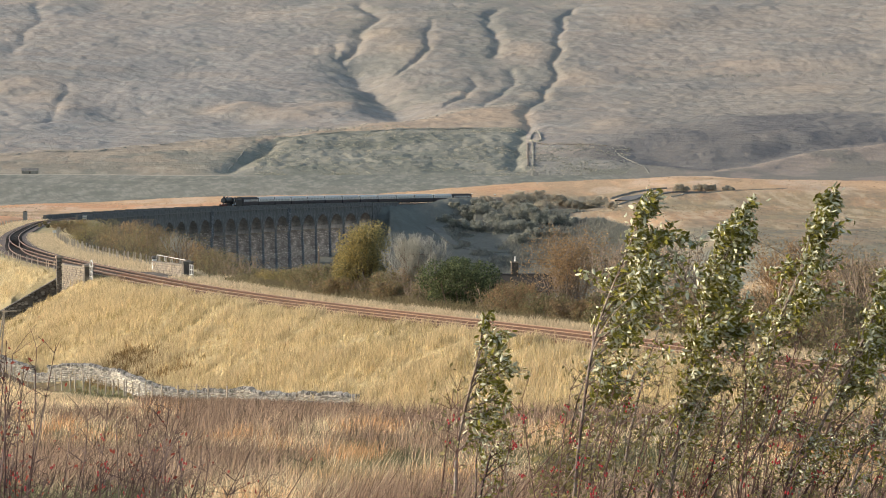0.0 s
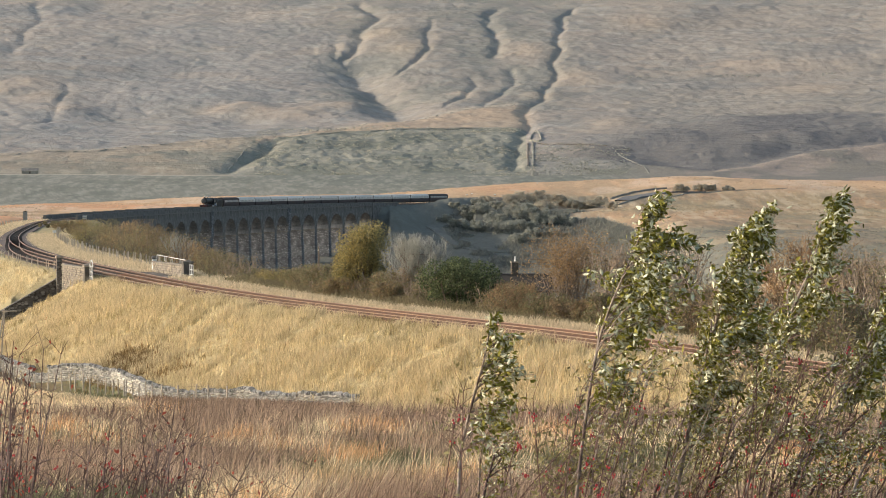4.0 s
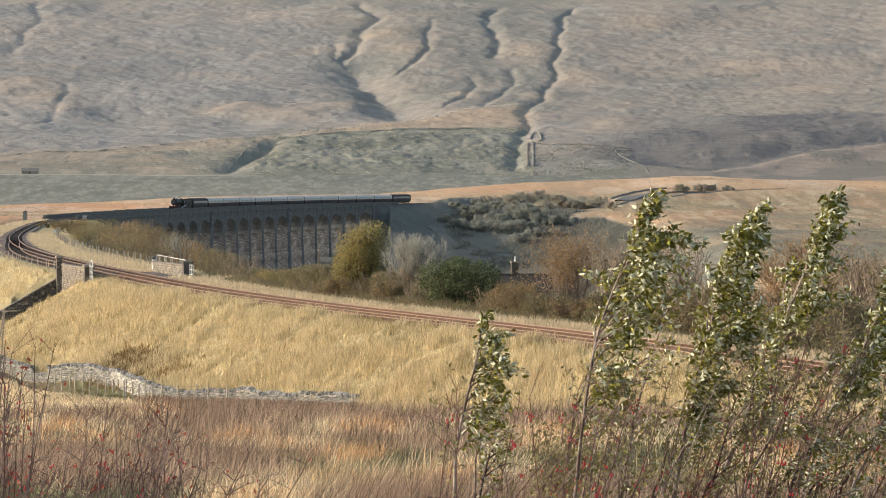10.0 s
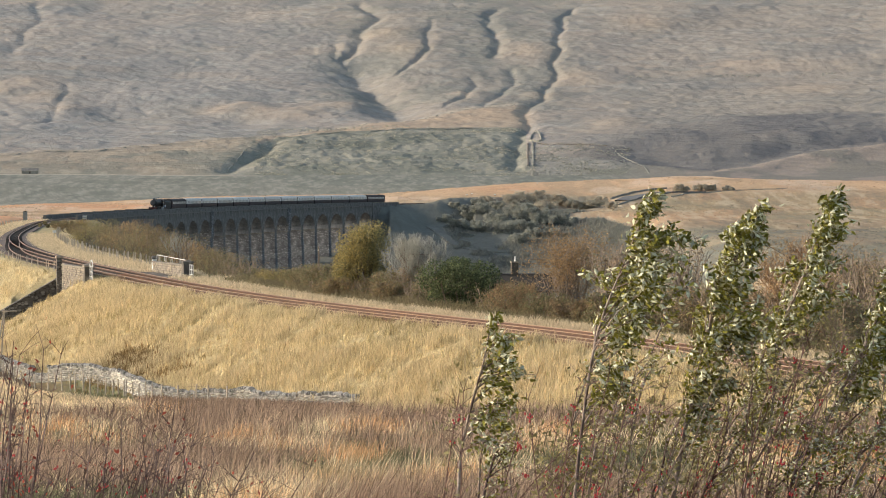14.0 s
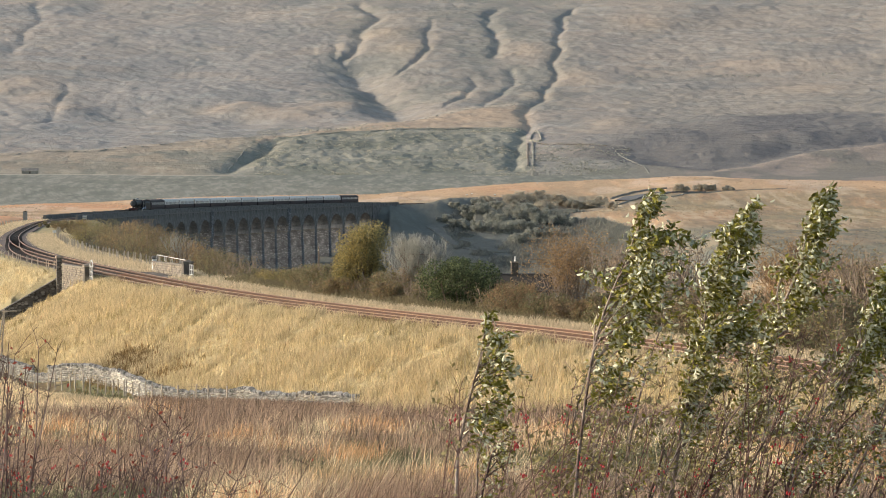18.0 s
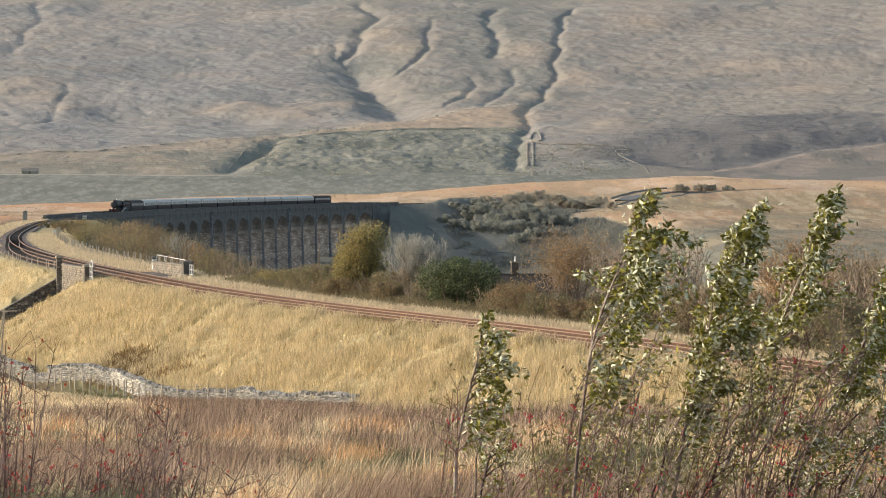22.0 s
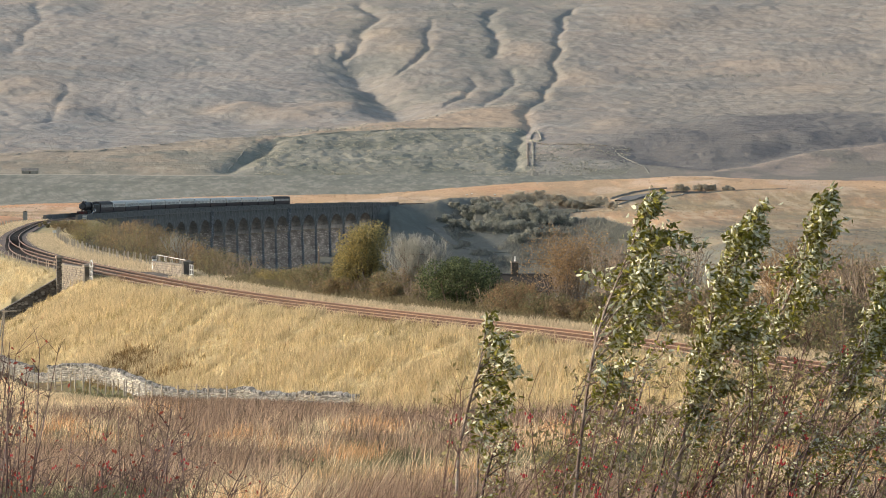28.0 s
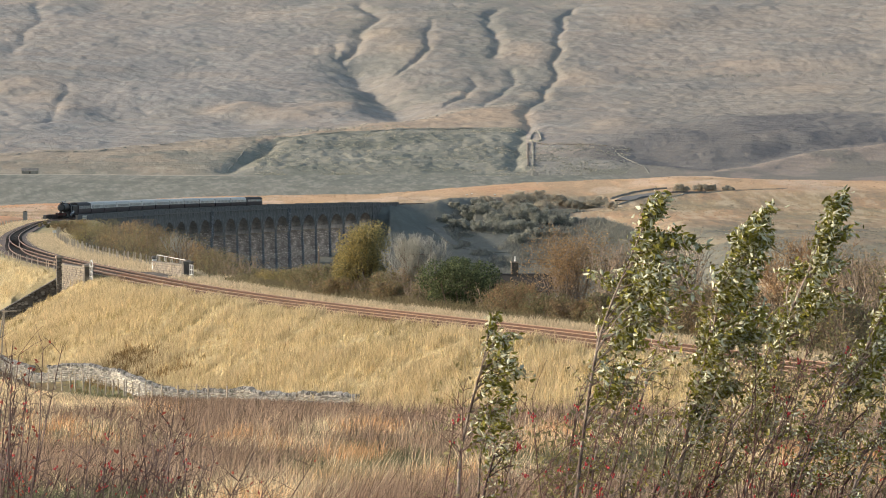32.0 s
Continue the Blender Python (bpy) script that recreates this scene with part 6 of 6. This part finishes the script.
def build_moor_tussocks():
    """Tussocks that break up the moor behind the line."""
    rng = np.random.default_rng(91)
    n = 26000
    az = np.radians(rng.uniform(-10.4, 10.4, n))
    r = 1 / rng.uniform(1 / 1430.0, 1 / 430.0, n)
    far = rng.random(n) < 0.4
    r = np.where(far, rng.uniform(1000, 1430, n), r)
    x, y = r * np.sin(az), r * np.cos(az)
    s, d = to_line(x, y)
    ok = np.where(d > 0, (r > 640) & (d > 12), ((x > np.interp(r, HOLLOW_R, HOLLOW_X)) | (r > 1130)) & (d < -16))
    x, y, r = x[ok], y[ok], r[ok]
    warm = fbm(x, y * 0.3, 50, 3, 93) + 0.25 * smooth(1000, 1300, r) > 0.55
    wet = (d[ok] < 0) & (r > 515) & (r < 870) & (fbm(x, y * 0.5, 34, 4, 39, 0.62) > 0.40)
    for sel, key, label in ((wet, "wet", "grey-green rushes in the wet hollow of the moor"), (warm & ~wet, "moor", "orange moor grass tussocks on the far moor"), (~warm & ~wet, "dull", "dull olive tussocks on the far moor")):
        grass_sheet("moor_tussock", x[sel], y[sel], rng.uniform(0.15, 0.4, sel.sum()), 0.04 + 0.00016 * r[sel], 0.05, GRASS[key], label, 94 + len(key), 6, 0.8, 0.5)

    # dense dark scrub added to fill the hollow, its colour standing for shade
    n = 22000
    r = rng.uniform(640, 1125, n)
    x = np.interp(r, HOLLOW_R, HOLLOW_X) - rng.uniform(0, 1, n) ** 1.3 * np.interp(r, [640, 950, 1125], [60, 70, 62])
    y = np.sqrt(r * r - x * x)
    s, d = to_line(x, y)
    ok = (d < -22) & (fbm(x, y, 16, 3, 98) + 0.25 * smooth(30, 50, x) > 0.45)
    x, y = x[ok], y[ok]
    grass_sheet("shade_scrub", x, y, rng.uniform(0.5, 1.9, len(x)), np.full(len(x), 0.22), 0.05, GRASS["shade_heath"], "dense low scrub added to darken the hollow like shade", 99, 9, 0.7, 0.5)

    # rushes on the steep bank and the fields under the fell
    n = 42000
    px = rng.uniform(-790, 790, n)
    r = rng.uniform(1580, 2210, n)
    x, y = px / 4500 * r, r
    clump = fbm(x, y, 26, 3, 95)
    ok = (clump + rng.uniform(-0.12, 0.12, n) > 0.5) & (((px > -330) & (px < 140) & (r > 1890)) | ((px < 330) & (px > 140) & (r < 2040) & (r > 1890)))
    x, y, r = x[ok], y[ok], r[ok]
    grass_sheet("fell_rushes", x, y, rng.uniform(0.35, 1.1, len(x)), np.full(len(x), 0.45), 0.05, GRASS["rush"], "clumps of dull rushes on the bank under the fell", 97, 5, 1.3, 0.5)


GRASS["rush"] = grass_material("rushes", (0.33, 0.32, 0.255), (0.44, 0.41, 0.33), 0.3)
GRASS["shade_heath"] = grass_material("shade_heath", (0.235, 0.24, 0.21), (0.26, 0.252, 0.215), 0.15)
build_moor_tussocks()

# ---- foreground shrubs in the wind ----
NEAR_D0 = 17.0


def at_near(u, v, depth=0.0):
    """A place seven to twenty metres out, given as hundredths of the field to the right and down from the axis."""
    k = (NEAR_D0 + depth) / 4500
    return Vector(((u - 784) * k, NEAR_D0 + depth, EYE_Z - (v - 365.4) * k))


LEAF_TOP = material("leaf_top", (0.30, 0.282, 0.066), 0.65, spread=0.3, grain=30, stain=8, island=0.45, translucent=0.42, spec=0.06)
LEAF_UNDER = material("leaf_underside", (0.82, 0.80, 0.58), 0.75, spread=0.2, grain=30, stain=8, island=0.25, translucent=0.2)
LEAF_SMALL = material("small_leaf", (0.305, 0.262, 0.115), 0.7, spread=0.3, grain=9, stain=2, island=0.45, translucent=0.25)
LEAF_RED = material("red_leaf", (0.36, 0.075, 0.045), 0.7, spread=0.3, grain=9, stain=2, island=0.45, translucent=0.25)
BERRY = material("berry", (0.50, 0.035, 0.04), 0.3, spread=0.2, grain=30, spec=0.5)
STEM_RED = material("thorn_stem", (0.17, 0.095, 0.075), 0.8, spread=0.35, grain=20, stain=4)
STEM_DARK = material("dark_stem", (0.115, 0.07, 0.06), 0.8, spread=0.35, grain=20, stain=4, second=(0.26, 0.19, 0.165))
STEM_PALE = material("pale_stem", (0.40, 0.32, 0.26), 0.75, spread=0.4, grain=22, stain=9, second=(0.13, 0.09, 0.072), second_at=0.5)


def leaf_mesh(seed):
    """An ovate leaf folded along its rib: green above, pale felt below."""
    rnd = random.Random(seed)
    n = 4
    fold, curl, wide = rnd.uniform(0.25, 0.9), rnd.uniform(-0.9, 0.7), rnd.uniform(0.17, 0.26)
    rows = []
    for i in range(n + 1):
        t = i / n
        w = wide * math.sin(math.pi * min(1, t * 0.97 + 0.03) ** 0.8)
        z = curl * (t * t - t * 0.3) * 0.5
        rows.append(((t, w, z + fold * w), (t, 0, z), (t, -w, z + fold * w)))
    sh = Shape()
    for layer, slot in ((0.0, 0), (-0.012, 1)):
        v = [(x, y, z + layer) for row in rows for x, y, z in row]
        f = []
        for i in range(n):
            for k in range(2):
                q = (i * 3 + k, i * 3 + k + 1, i * 3 + k + 4, i * 3 + k + 3)
                f.append(q[::-1] if slot == 0 else q)
        sh.add(v, f, slot)
    me = sh.mesh("leaf", [LEAF_TOP, LEAF_UNDER], True)
    return me


LEAF_MESHES = [leaf_mesh(i) for i in range(6)]


def spline(pts, n):
    """Points along a smooth line through pts."""
    out = []
    P = [pts[0] * 2 - pts[1]] + pts + [pts[-1] * 2 - pts[-2]]
    for i in range(1, len(P) - 2):
        for k in range(n):
            t = k / n
            a, b, c, d = P[i - 1], P[i], P[i + 1], P[i + 2]
            out.append(0.5 * ((2 * b) + (c - a) * t + (2 * a - 5 * b + 4 * c - d) * t * t + (3 * b - a - 3 * c + d) * t ** 3))
    out.append(pts[-1])
    return out


SWAYS = []


def leaf_turn(rnd):
    """A leaf blown towards the right: its way and roll at random."""
    yaw = rnd.gauss(0, 48)
    pitch = rnd.gauss(10, 38)
    return Euler((radians(rnd.gauss(40, 60) if rnd.random() < 0.52 else rnd.uniform(90, 270)), radians(pitch), radians(yaw))).to_matrix().to_4x4()


def build_shrub(stem_pts, branches, leaves, seed, label, depth, first=0.35, reach=(0.25, 0.6), size=(0.028, 0.057), thick=0.022, sway="a", side=0.35, bark=None, loose=12):
    """A young tree: a stem, side branches, and leaves each hung on a branch."""
    rnd = random.Random(seed)
    pts = [at_near(u, v, depth + 0.1 * rnd.uniform(-1, 1)) for u, v in stem_pts]
    root = Vector((pts[0].x, pts[0].y, ground_at(pts[0].x, pts[0].y) - 0.05))
    if root.z < pts[0].z - 0.1:
        root.x -= 0.1
        pts = [root] + pts
    else:
        root = pts[0].copy()
    line = [p - root for p in spline(pts, 6)]
    t = thing("young_tree", Matrix.Translation(root), label, "young tree", "young trees before the camera")
    n = len(line)
    sh = Shape()
    sh.tube(line, [0.62 * thick * (1 - 0.85 * i / (n - 1)) + 0.002 for i in range(n)], 7)
    part("stem", sh, bark or STEM_PALE, t, smooth=True)
    for b in range(branches):
        f = first + (1 - first) * (b + rnd.random()) / branches
        i = min(n - 2, int(f * (n - 1)))
        base = line[i].copy()
        q = min(1.0, max(0.0, (f - first) / (1.03 - first)))
        L = 1.3 * rnd.uniform(*reach) * (0.26 + 0.9 * (1 - q)) * min(1.0, 0.45 + 1.7 * q)
        up = (line[min(i + 2, n - 1)] - line[max(i - 1, 0)]).normalized()
        way = up * 0.75 + Vector((max(0.0, rnd.gauss(side + 0.15, 0.5)), rnd.gauss(0, 0.6), rnd.uniform(-0.1, 0.5)))
        if f > 0.9:
            way = up + Vector((0.1, rnd.gauss(0, 0.1), 0.1))
        way.normalize()
        end = way * L
        end.z = min(end.z, max(0.03, line[-1].z + 0.10 - base.z))
        mid = end * 0.5 + Vector((rnd.uniform(-.06, .02), rnd.uniform(-.05, .05), rnd.uniform(-.02, .06))) * L * 2
        bl = spline([Vector((0, 0, 0)), mid, end + Vector((0.08 * L, 0, 0))], 4)
        sh = Shape()
        r0 = thick * 0.42 * (1.1 - f * 0.7)
        sh.tube(bl, [max(0.0018, r0 * (1 - 0.8 * k / (len(bl) - 1))) for k in range(len(bl))], 5)
        # twigs
        spots = []
        for k in range(rnd.randint(3, 5)):
            g = rnd.uniform(0.25, 0.95)
            a = bl[int(g * (len(bl) - 1))]
            w2 = (way + Vector((rnd.gauss(0.2, 0.7), rnd.gauss(0, 0.7), rnd.gauss(0.05, 0.5)))).normalized() * L * rnd.uniform(0.2, 0.45)
            sh.tube([a, a + w2 * 0.5 + Vector((0, 0, 0.01)), a + w2], [0.0028, 0.002, 0.0014], 4)
            spots += [a + w2 * q for q in (0.3, 0.55, 0.8, 1.0)]
        spots += [bl[int(q * (len(bl) - 1))] for q in (0.35, 0.5, 0.65, 0.8, 0.9, 1.0)]
        br = part("branch", sh, bark or STEM_PALE, t, m=Matrix.Translation(base))
        mass = Shape()
        for k in range(int(leaves * 5.4 * min(1.3, 0.12 + L / (1.1 * reach[1])) * rnd.uniform(0.7, 1.3))):
            p = rnd.choice(spots) + Vector((rnd.gauss(0, 0.02), rnd.gauss(0, 0.02), rnd.gauss(0, 0.02)))
            s = rnd.uniform(*size)
            m = Matrix.Translation(p) @ leaf_turn(rnd) @ Matrix.Diagonal((s, s, s, 1))
            me = LEAF_MESHES[rnd.randrange(6)]
            if k < loose:
                part("leaf", me, None, br).matrix_basis = m
            else:
                o = len(mass.v)
                mass.v += [tuple(m @ v.co) for v in me.vertices]
                mass.f += [tuple(o + i for i in q.vertices) for q in me.polygons]
                mass.m += [q.material_index for q in me.polygons]
        part("leafage", mass, [LEAF_TOP, LEAF_UNDER], br, kind="stuff", smooth=True)
        SWAYS.append((br, base, sway, 0.9, rnd.uniform(0, 6.3)))
    SWAYS.append((t, root, sway, 0.0, 0.0))
    return t


TREE_LABEL = "young tree with green leaves showing white undersides in the wind"
build_shrub([(806, 900), (812, 800), (834, 700), (850, 640), (862, 576)], 24, 11, 1, "small " + TREE_LABEL, 0.0, 0.42, (0.18, 0.36), sway="d", side=0.95)
build_shrub([(842, 900), (848, 800), (868, 740), (882, 690)], 9, 9, 2, "small " + TREE_LABEL, 0.5, 0.35, (0.12, 0.3), sway="d", side=0.8, thick=0.014)
build_shrub([(1016, 900), (1028, 780), (1048, 640), (1068, 560), (1108, 460), (1144, 372)], 38, 30, 3, TREE_LABEL, -0.6, 0.38, (0.28, 0.6), sway="a", thick=0.021, side=0.95)
build_shrub([(1190, 900), (1214, 760), (1238, 640), (1280, 510), (1334, 384)], 44, 36, 4, "dense " + TREE_LABEL, 0.2, 0.36, (0.28, 0.58), sway="b", thick=0.028, side=0.1)
build_shrub([(1262, 900), (1312, 760), (1352, 650), (1406, 520), (1442, 440), (1464, 372)], 38, 34, 5, TREE_LABEL, 0.8, 0.28, (0.28, 0.58), sway="c", thick=0.030, side=0.2)
build_shrub([(1396, 900), (1450, 770), (1500, 670), (1540, 590), (1572, 510)], 26, 34, 6, TREE_LABEL, 0.4, 0.45, (0.3, 0.6), sway="c", thick=0.028)
build_shrub([(1096, 900), (1120, 760), (1150, 640), (1185, 540)], 9, 8, 7, TREE_LABEL, 1.2, 0.25, (0.22, 0.5), sway="a", thick=0.02)
build_shrub([(1500, 900), (1540, 800), (1590, 690)], 8, 9, 8, "low " + TREE_LABEL, 0.2, 0.2, (0.2, 0.5), sway="c", thick=0.02)


build_shrub([(-170, 900), (-150, 580), (-122, 362), (-76, 232), (-57, 137)], 16, 9, 9, "slender " + TREE_LABEL, 0.3, 0.5, (0.12, 0.2), sway="e", thick=0.016, side=0.7)


build_shrub([(996, 900), (1008, 800), (1022, 720), (1052, 640)], 9, 5, 10, "thin " + TREE_LABEL, 0.1, 0.3, (0.14, 0.34), sway="a", thick=0.013, side=0.5)
build_shrub([(1040, 900), (1056, 790), (1100, 700), (1150, 640)], 8, 5, 11, "thin " + TREE_LABEL, -0.2, 0.35, (0.14, 0.34), sway="a", thick=0.013, side=0.5)
build_shrub([(1310, 900), (1350, 800), (1420, 700), (1480, 640)], 9, 7, 12, "thin " + TREE_LABEL, -0.4, 0.35, (0.16, 0.36), sway="b", thick=0.015, side=0.4)


# lower growth under the trees, leaning with the wind
LOW_LABEL = "low leaning sapling with dark stem and small olive leaves"
for i, (u0, u1, u2, v2, depth) in enumerate([(1352, 1440, 1520, 640, -0.3), (1425, 1490, 1560, 700, 0.6), (1480, 1530, 1590, 770, -0.5), (1240, 1290, 1345, 690, 0.5), (1150, 1190, 1240, 700, 0.9), (850, 875, 905, 770, -0.2), (1395, 1420, 1470, 790, -0.7)]):
    build_shrub([(u0, 900), ((u0 + u1) / 2, 840), (u1, (v2 + 830) / 2), (u2, v2)], 9, 16, 20 + i, LOW_LABEL, depth, 0.12, (0.16, 0.4), (0.016, 0.036), 0.018, "b" if u0 > 1000 else "d", 0.45, STEM_DARK, 4)


def build_thorn(u, v_top, seed, label, depth, leaf_mat, stems=5, leafy=60, berries=6, spread=60, lean=20, stem_mat=None):
    """A thin-stemmed thorn bush: bare rods and side twigs, small leaves and red berries."""
    rnd = random.Random(seed)
    root = at_near(u, 900, depth)
    root.z = ground_at(root.x, root.y) - 0.03
    t = thing("thorn_bush", Matrix.Translation(root), label, "thorn bush", "thorn bushes before the camera")
    tips = []
    for k in range(stems):
        top = at_near(u + rnd.gauss(lean, spread), v_top + abs(rnd.gauss(0, 60)), depth + rnd.uniform(-0.4, 0.4)) - root
        b = Vector((rnd.gauss(0, 0.08), rnd.gauss(0, 0.08), 0))
        mid = b.lerp(top, 0.55) + Vector((rnd.gauss(-0.04, 0.06), rnd.gauss(0, 0.05), 0))
        line = spline([b, mid, top], 6)
        sh = Shape()
        n = len(line)
        sh.tube(line, [(0.0068 if stem_mat is STEM_DARK else 0.0056) * (1 - 0.8 * i / (n - 1)) + 0.001 for i in range(n)], 5)
        for q in range(rnd.randint(12, 20)):
            i = rnd.randint(n // 3, n - 1)
            a = line[i]
            w = Vector((rnd.gauss(0.1, 1), rnd.gauss(0, 0.8), rnd.uniform(0.2, 1.2))).normalized() * rnd.uniform(0.05, 0.28)
            sh.tube([a, a + w * 0.5 + Vector((0, 0, 0.01)), a + w], [0.0026, 0.002, 0.001], 4)
            tips += [a + w, a + w * 0.6]
        part("rod", sh, stem_mat or STEM_RED, t)
        tips += line[n // 2:]
    sh = Shape()
    for k in range(leafy):
        p = rnd.choice(tips) + Vector((rnd.gauss(0, 0.03), rnd.gauss(0, 0.03), rnd.gauss(0, 0.03)))
        s = rnd.uniform(0.010, 0.025) * (0.85 if leaf_mat is LEAF_RED else 1.0)
        a = Vector((rnd.gauss(0, 1), rnd.gauss(0, 1), rnd.gauss(0, 1))).normalized()
        c = a.orthogonal().normalized()
        sh.add([p - a * s, p + c * s * 0.5, p + a * s, p - c * s * 0.5 + a.cross(c) * s * 0.3], [(0, 1, 2), (0, 2, 3)])
    if leafy:
        part("leafage", sh, leaf_mat, t, kind="stuff")
    hip = Shape()
    hip.lump((0, 0, 0), 0.0075, (0.85, 0.85, 1.2), seed, rings=5, n=7, rough=0.05)
    hip = hip.mesh("berry", BERRY, True)
    for k in range(berries):
        c = min(rnd.sample(tips, 2), key=lambda p: p.z)
        for q in range(rnd.randint(3, 7)):
            part("berry", hip, None, t, m=Matrix.Translation(c + Vector((rnd.gauss(0, 0.016), rnd.gauss(0, 0.016), rnd.gauss(0, 0.016)))))
    SWAYS.append((t, root, "d" if u < 1000 else "b", 0.0, rnd.uniform(0, 3)))
    return t


for i, (u, v, leafy, berries, st) in enumerate([(-40, 590, 160, 4, 13), (-5, 600, 170, 5, 13), (10, 690, 160, 4, 10), (40, 800, 60, 3, 6), (110, 820, 60, 3, 6), (180, 740, 60, 4, 9), (225, 700, 60, 4, 9), (270, 760, 70, 4, 10),
                                                (320, 770, 70, 4, 10), (370, 800, 60, 3, 9), (440, 820, 40, 2, 7), (-10, 800, 90, 3, 12), (60, 815, 90, 3, 11), (140, 820, 90, 3, 10), (210, 825, 80, 3, 8), (300, 835, 80, 3, 8)]):
    build_thorn(u, v, 400 + i, "bare dark-stemmed thorn bush with a few red berries", -1.5 + 0.8 * (i % 4), LEAF_RED, max(4, int(st * 0.75)), leafy // 2, berries, 42, 22, STEM_DARK)
for i, (u, v, leafy, berries, st) in enumerate([(800, 690, 260, 3, 6), (880, 730, 620, 5, 8), (930, 720, 520, 3, 7), (960, 650, 460, 3, 8), (1010, 640, 420, 6, 8), (1080, 630, 520, 4, 9), (1150, 620, 560, 4, 10), (1210, 640, 560, 7, 10),
                                                (1290, 570, 600, 5, 10), (1360, 570, 620, 4, 10), (1430, 580, 640, 4, 11), (1500, 560, 700, 4, 11), (1560, 570, 700, 3, 11)]):
    build_thorn(u, v, 440 + i, "thicket of thin stems with small olive leaves and red berries", -0.8 + 0.7 * (i % 4), LEAF_SMALL, st, int(leafy * 1.15), berries * 2 + 3, 75, 105, STEM_PALE if i % 2 else STEM_RED)


# ---- what moves ----
# sideways sway of the young trees, every half second, in hundredths of the field; None where it is not known
SWAY_A = [-4, -12, -9, -4, -1, -6, 6, 3, None, None, None, 0, 0, 20, 14, 14, 14, 0, 3, -3, 0, -4, 5, 8, 9, 8, 3, 3, -1, 2, None, None, None, 6, 9, 0, -1, 2, -6, -1, -7, -3, 2, 0,
          -6, -3, -3, 0, -4, 3, -3, 5, None, None, None, -6, 0, -3, 3, 5, -7, -6, -4, 6, 6]
SWAY_B = [-18, -17, -20, -24, -6, -1, 3, 12, None, None, None, -11, -6, 17, 16, 20, 5, 8, -3, -4, 2, -4, 5, 0, 9, 5, 3, -1, -1, -6, None, None, None, 2, 9, -1, -12, -3, 3, 2, -3, -7,
          2, 3, -1, 3, 3, -3, -9, -1, -12, 2, None, None, None, -8, 0, -4, 4, 7, -9, -8, -5, 8, 8]
SWAY_C = [-6, -14, -10, -4, 0, -6, 6, 4, None, None, None, 8, -9, 9, 15, 15, 9, 6, 2, -9, 2, 0, 2, 0, 6, 3, 2, -2, 2, -2, None, None, None, 3, 2, 6, -11, -2, -6, 3, -5, -6,
          -5, 0, -2, -3, 0, 0, -8, 2, -8, -6, None, None, None, -15, -9, -11, -3, -9, 3, -11, -15, -6, 8]
SWAY_D = [-7, -14, -11, -6, -2, -8, 7, 4, None, None, None, 2, 3, 9, 20, 12, 6, -3, -6, -10, -10, -4, 5, 11, 9, 8, 6, 2, 8, 2, None, None, None, 7, 10, 0, -2, 2, -8, -2, -9, -4, 2, 0,
          -8, -4, -4, 0, -5, 4, -4, 6, None, None, None, -7, 0, -4, 4, 6, -8, -7, -5, 7, 7]


SWAY_E = [-8, -10, -6, -9, -5, -8, -12, -6, None, None, None, -9, -6, 45, 25, 32, 24, 0, -2, -4, 0, 20, 17, 30, 20, 0, 17, 0, -2, -4, None, None, None, 0, 16, 31, 0, -3, -6, -2, -5, -8, -4, -6,
          -3, -6, -8, -4, -7, -3, -6, -4, None, None, None, -6, -4, -7, -3, 2, 23, 4, -2, 0, -4]


def filled(row):
    """Bridge what is not known with a swing like the rest."""
    known = [(i, v) for i, v in enumerate(row) if v is not None]
    xs, ys = [i for i, _ in known], [v for _, v in known]
    return [v if v is not None else float(np.interp(i, xs, ys)) + 5 * math.sin(i * 1.7) for i, v in enumerate(row)]


def motions():
    times = [float(t) for t in range(0, 33)]
    for ob, back in MOVES:
        rows = []
        for t in times:
            p, th = on_line(front_of_coaches(t) + back)
            rows.append((t, pose(*p, 0, 0.54, math.degrees(th) + 180)))
        walk(ob, rows)
    sway = {"a": filled(SWAY_A), "b": filled(SWAY_B), "c": filled(SWAY_C), "d": filled(SWAY_D), "e": filled(SWAY_E)}
    for ob, p, key, flutter, phase in SWAYS:
        rows = []
        for i, v in enumerate(sway[key]):
            t = i * 0.5
            turn = 0.085 * v if not flutter else 0.10 * v + flutter * (1.1 * math.sin(4.3 * t + phase) + 0.7 * math.sin(7.1 * t + 2 * phase))
            rows.append((t, pose(p.x, p.y, p.z, 0.4 * turn if flutter else 0, turn, 0)))
        walk(ob, rows)


motions()
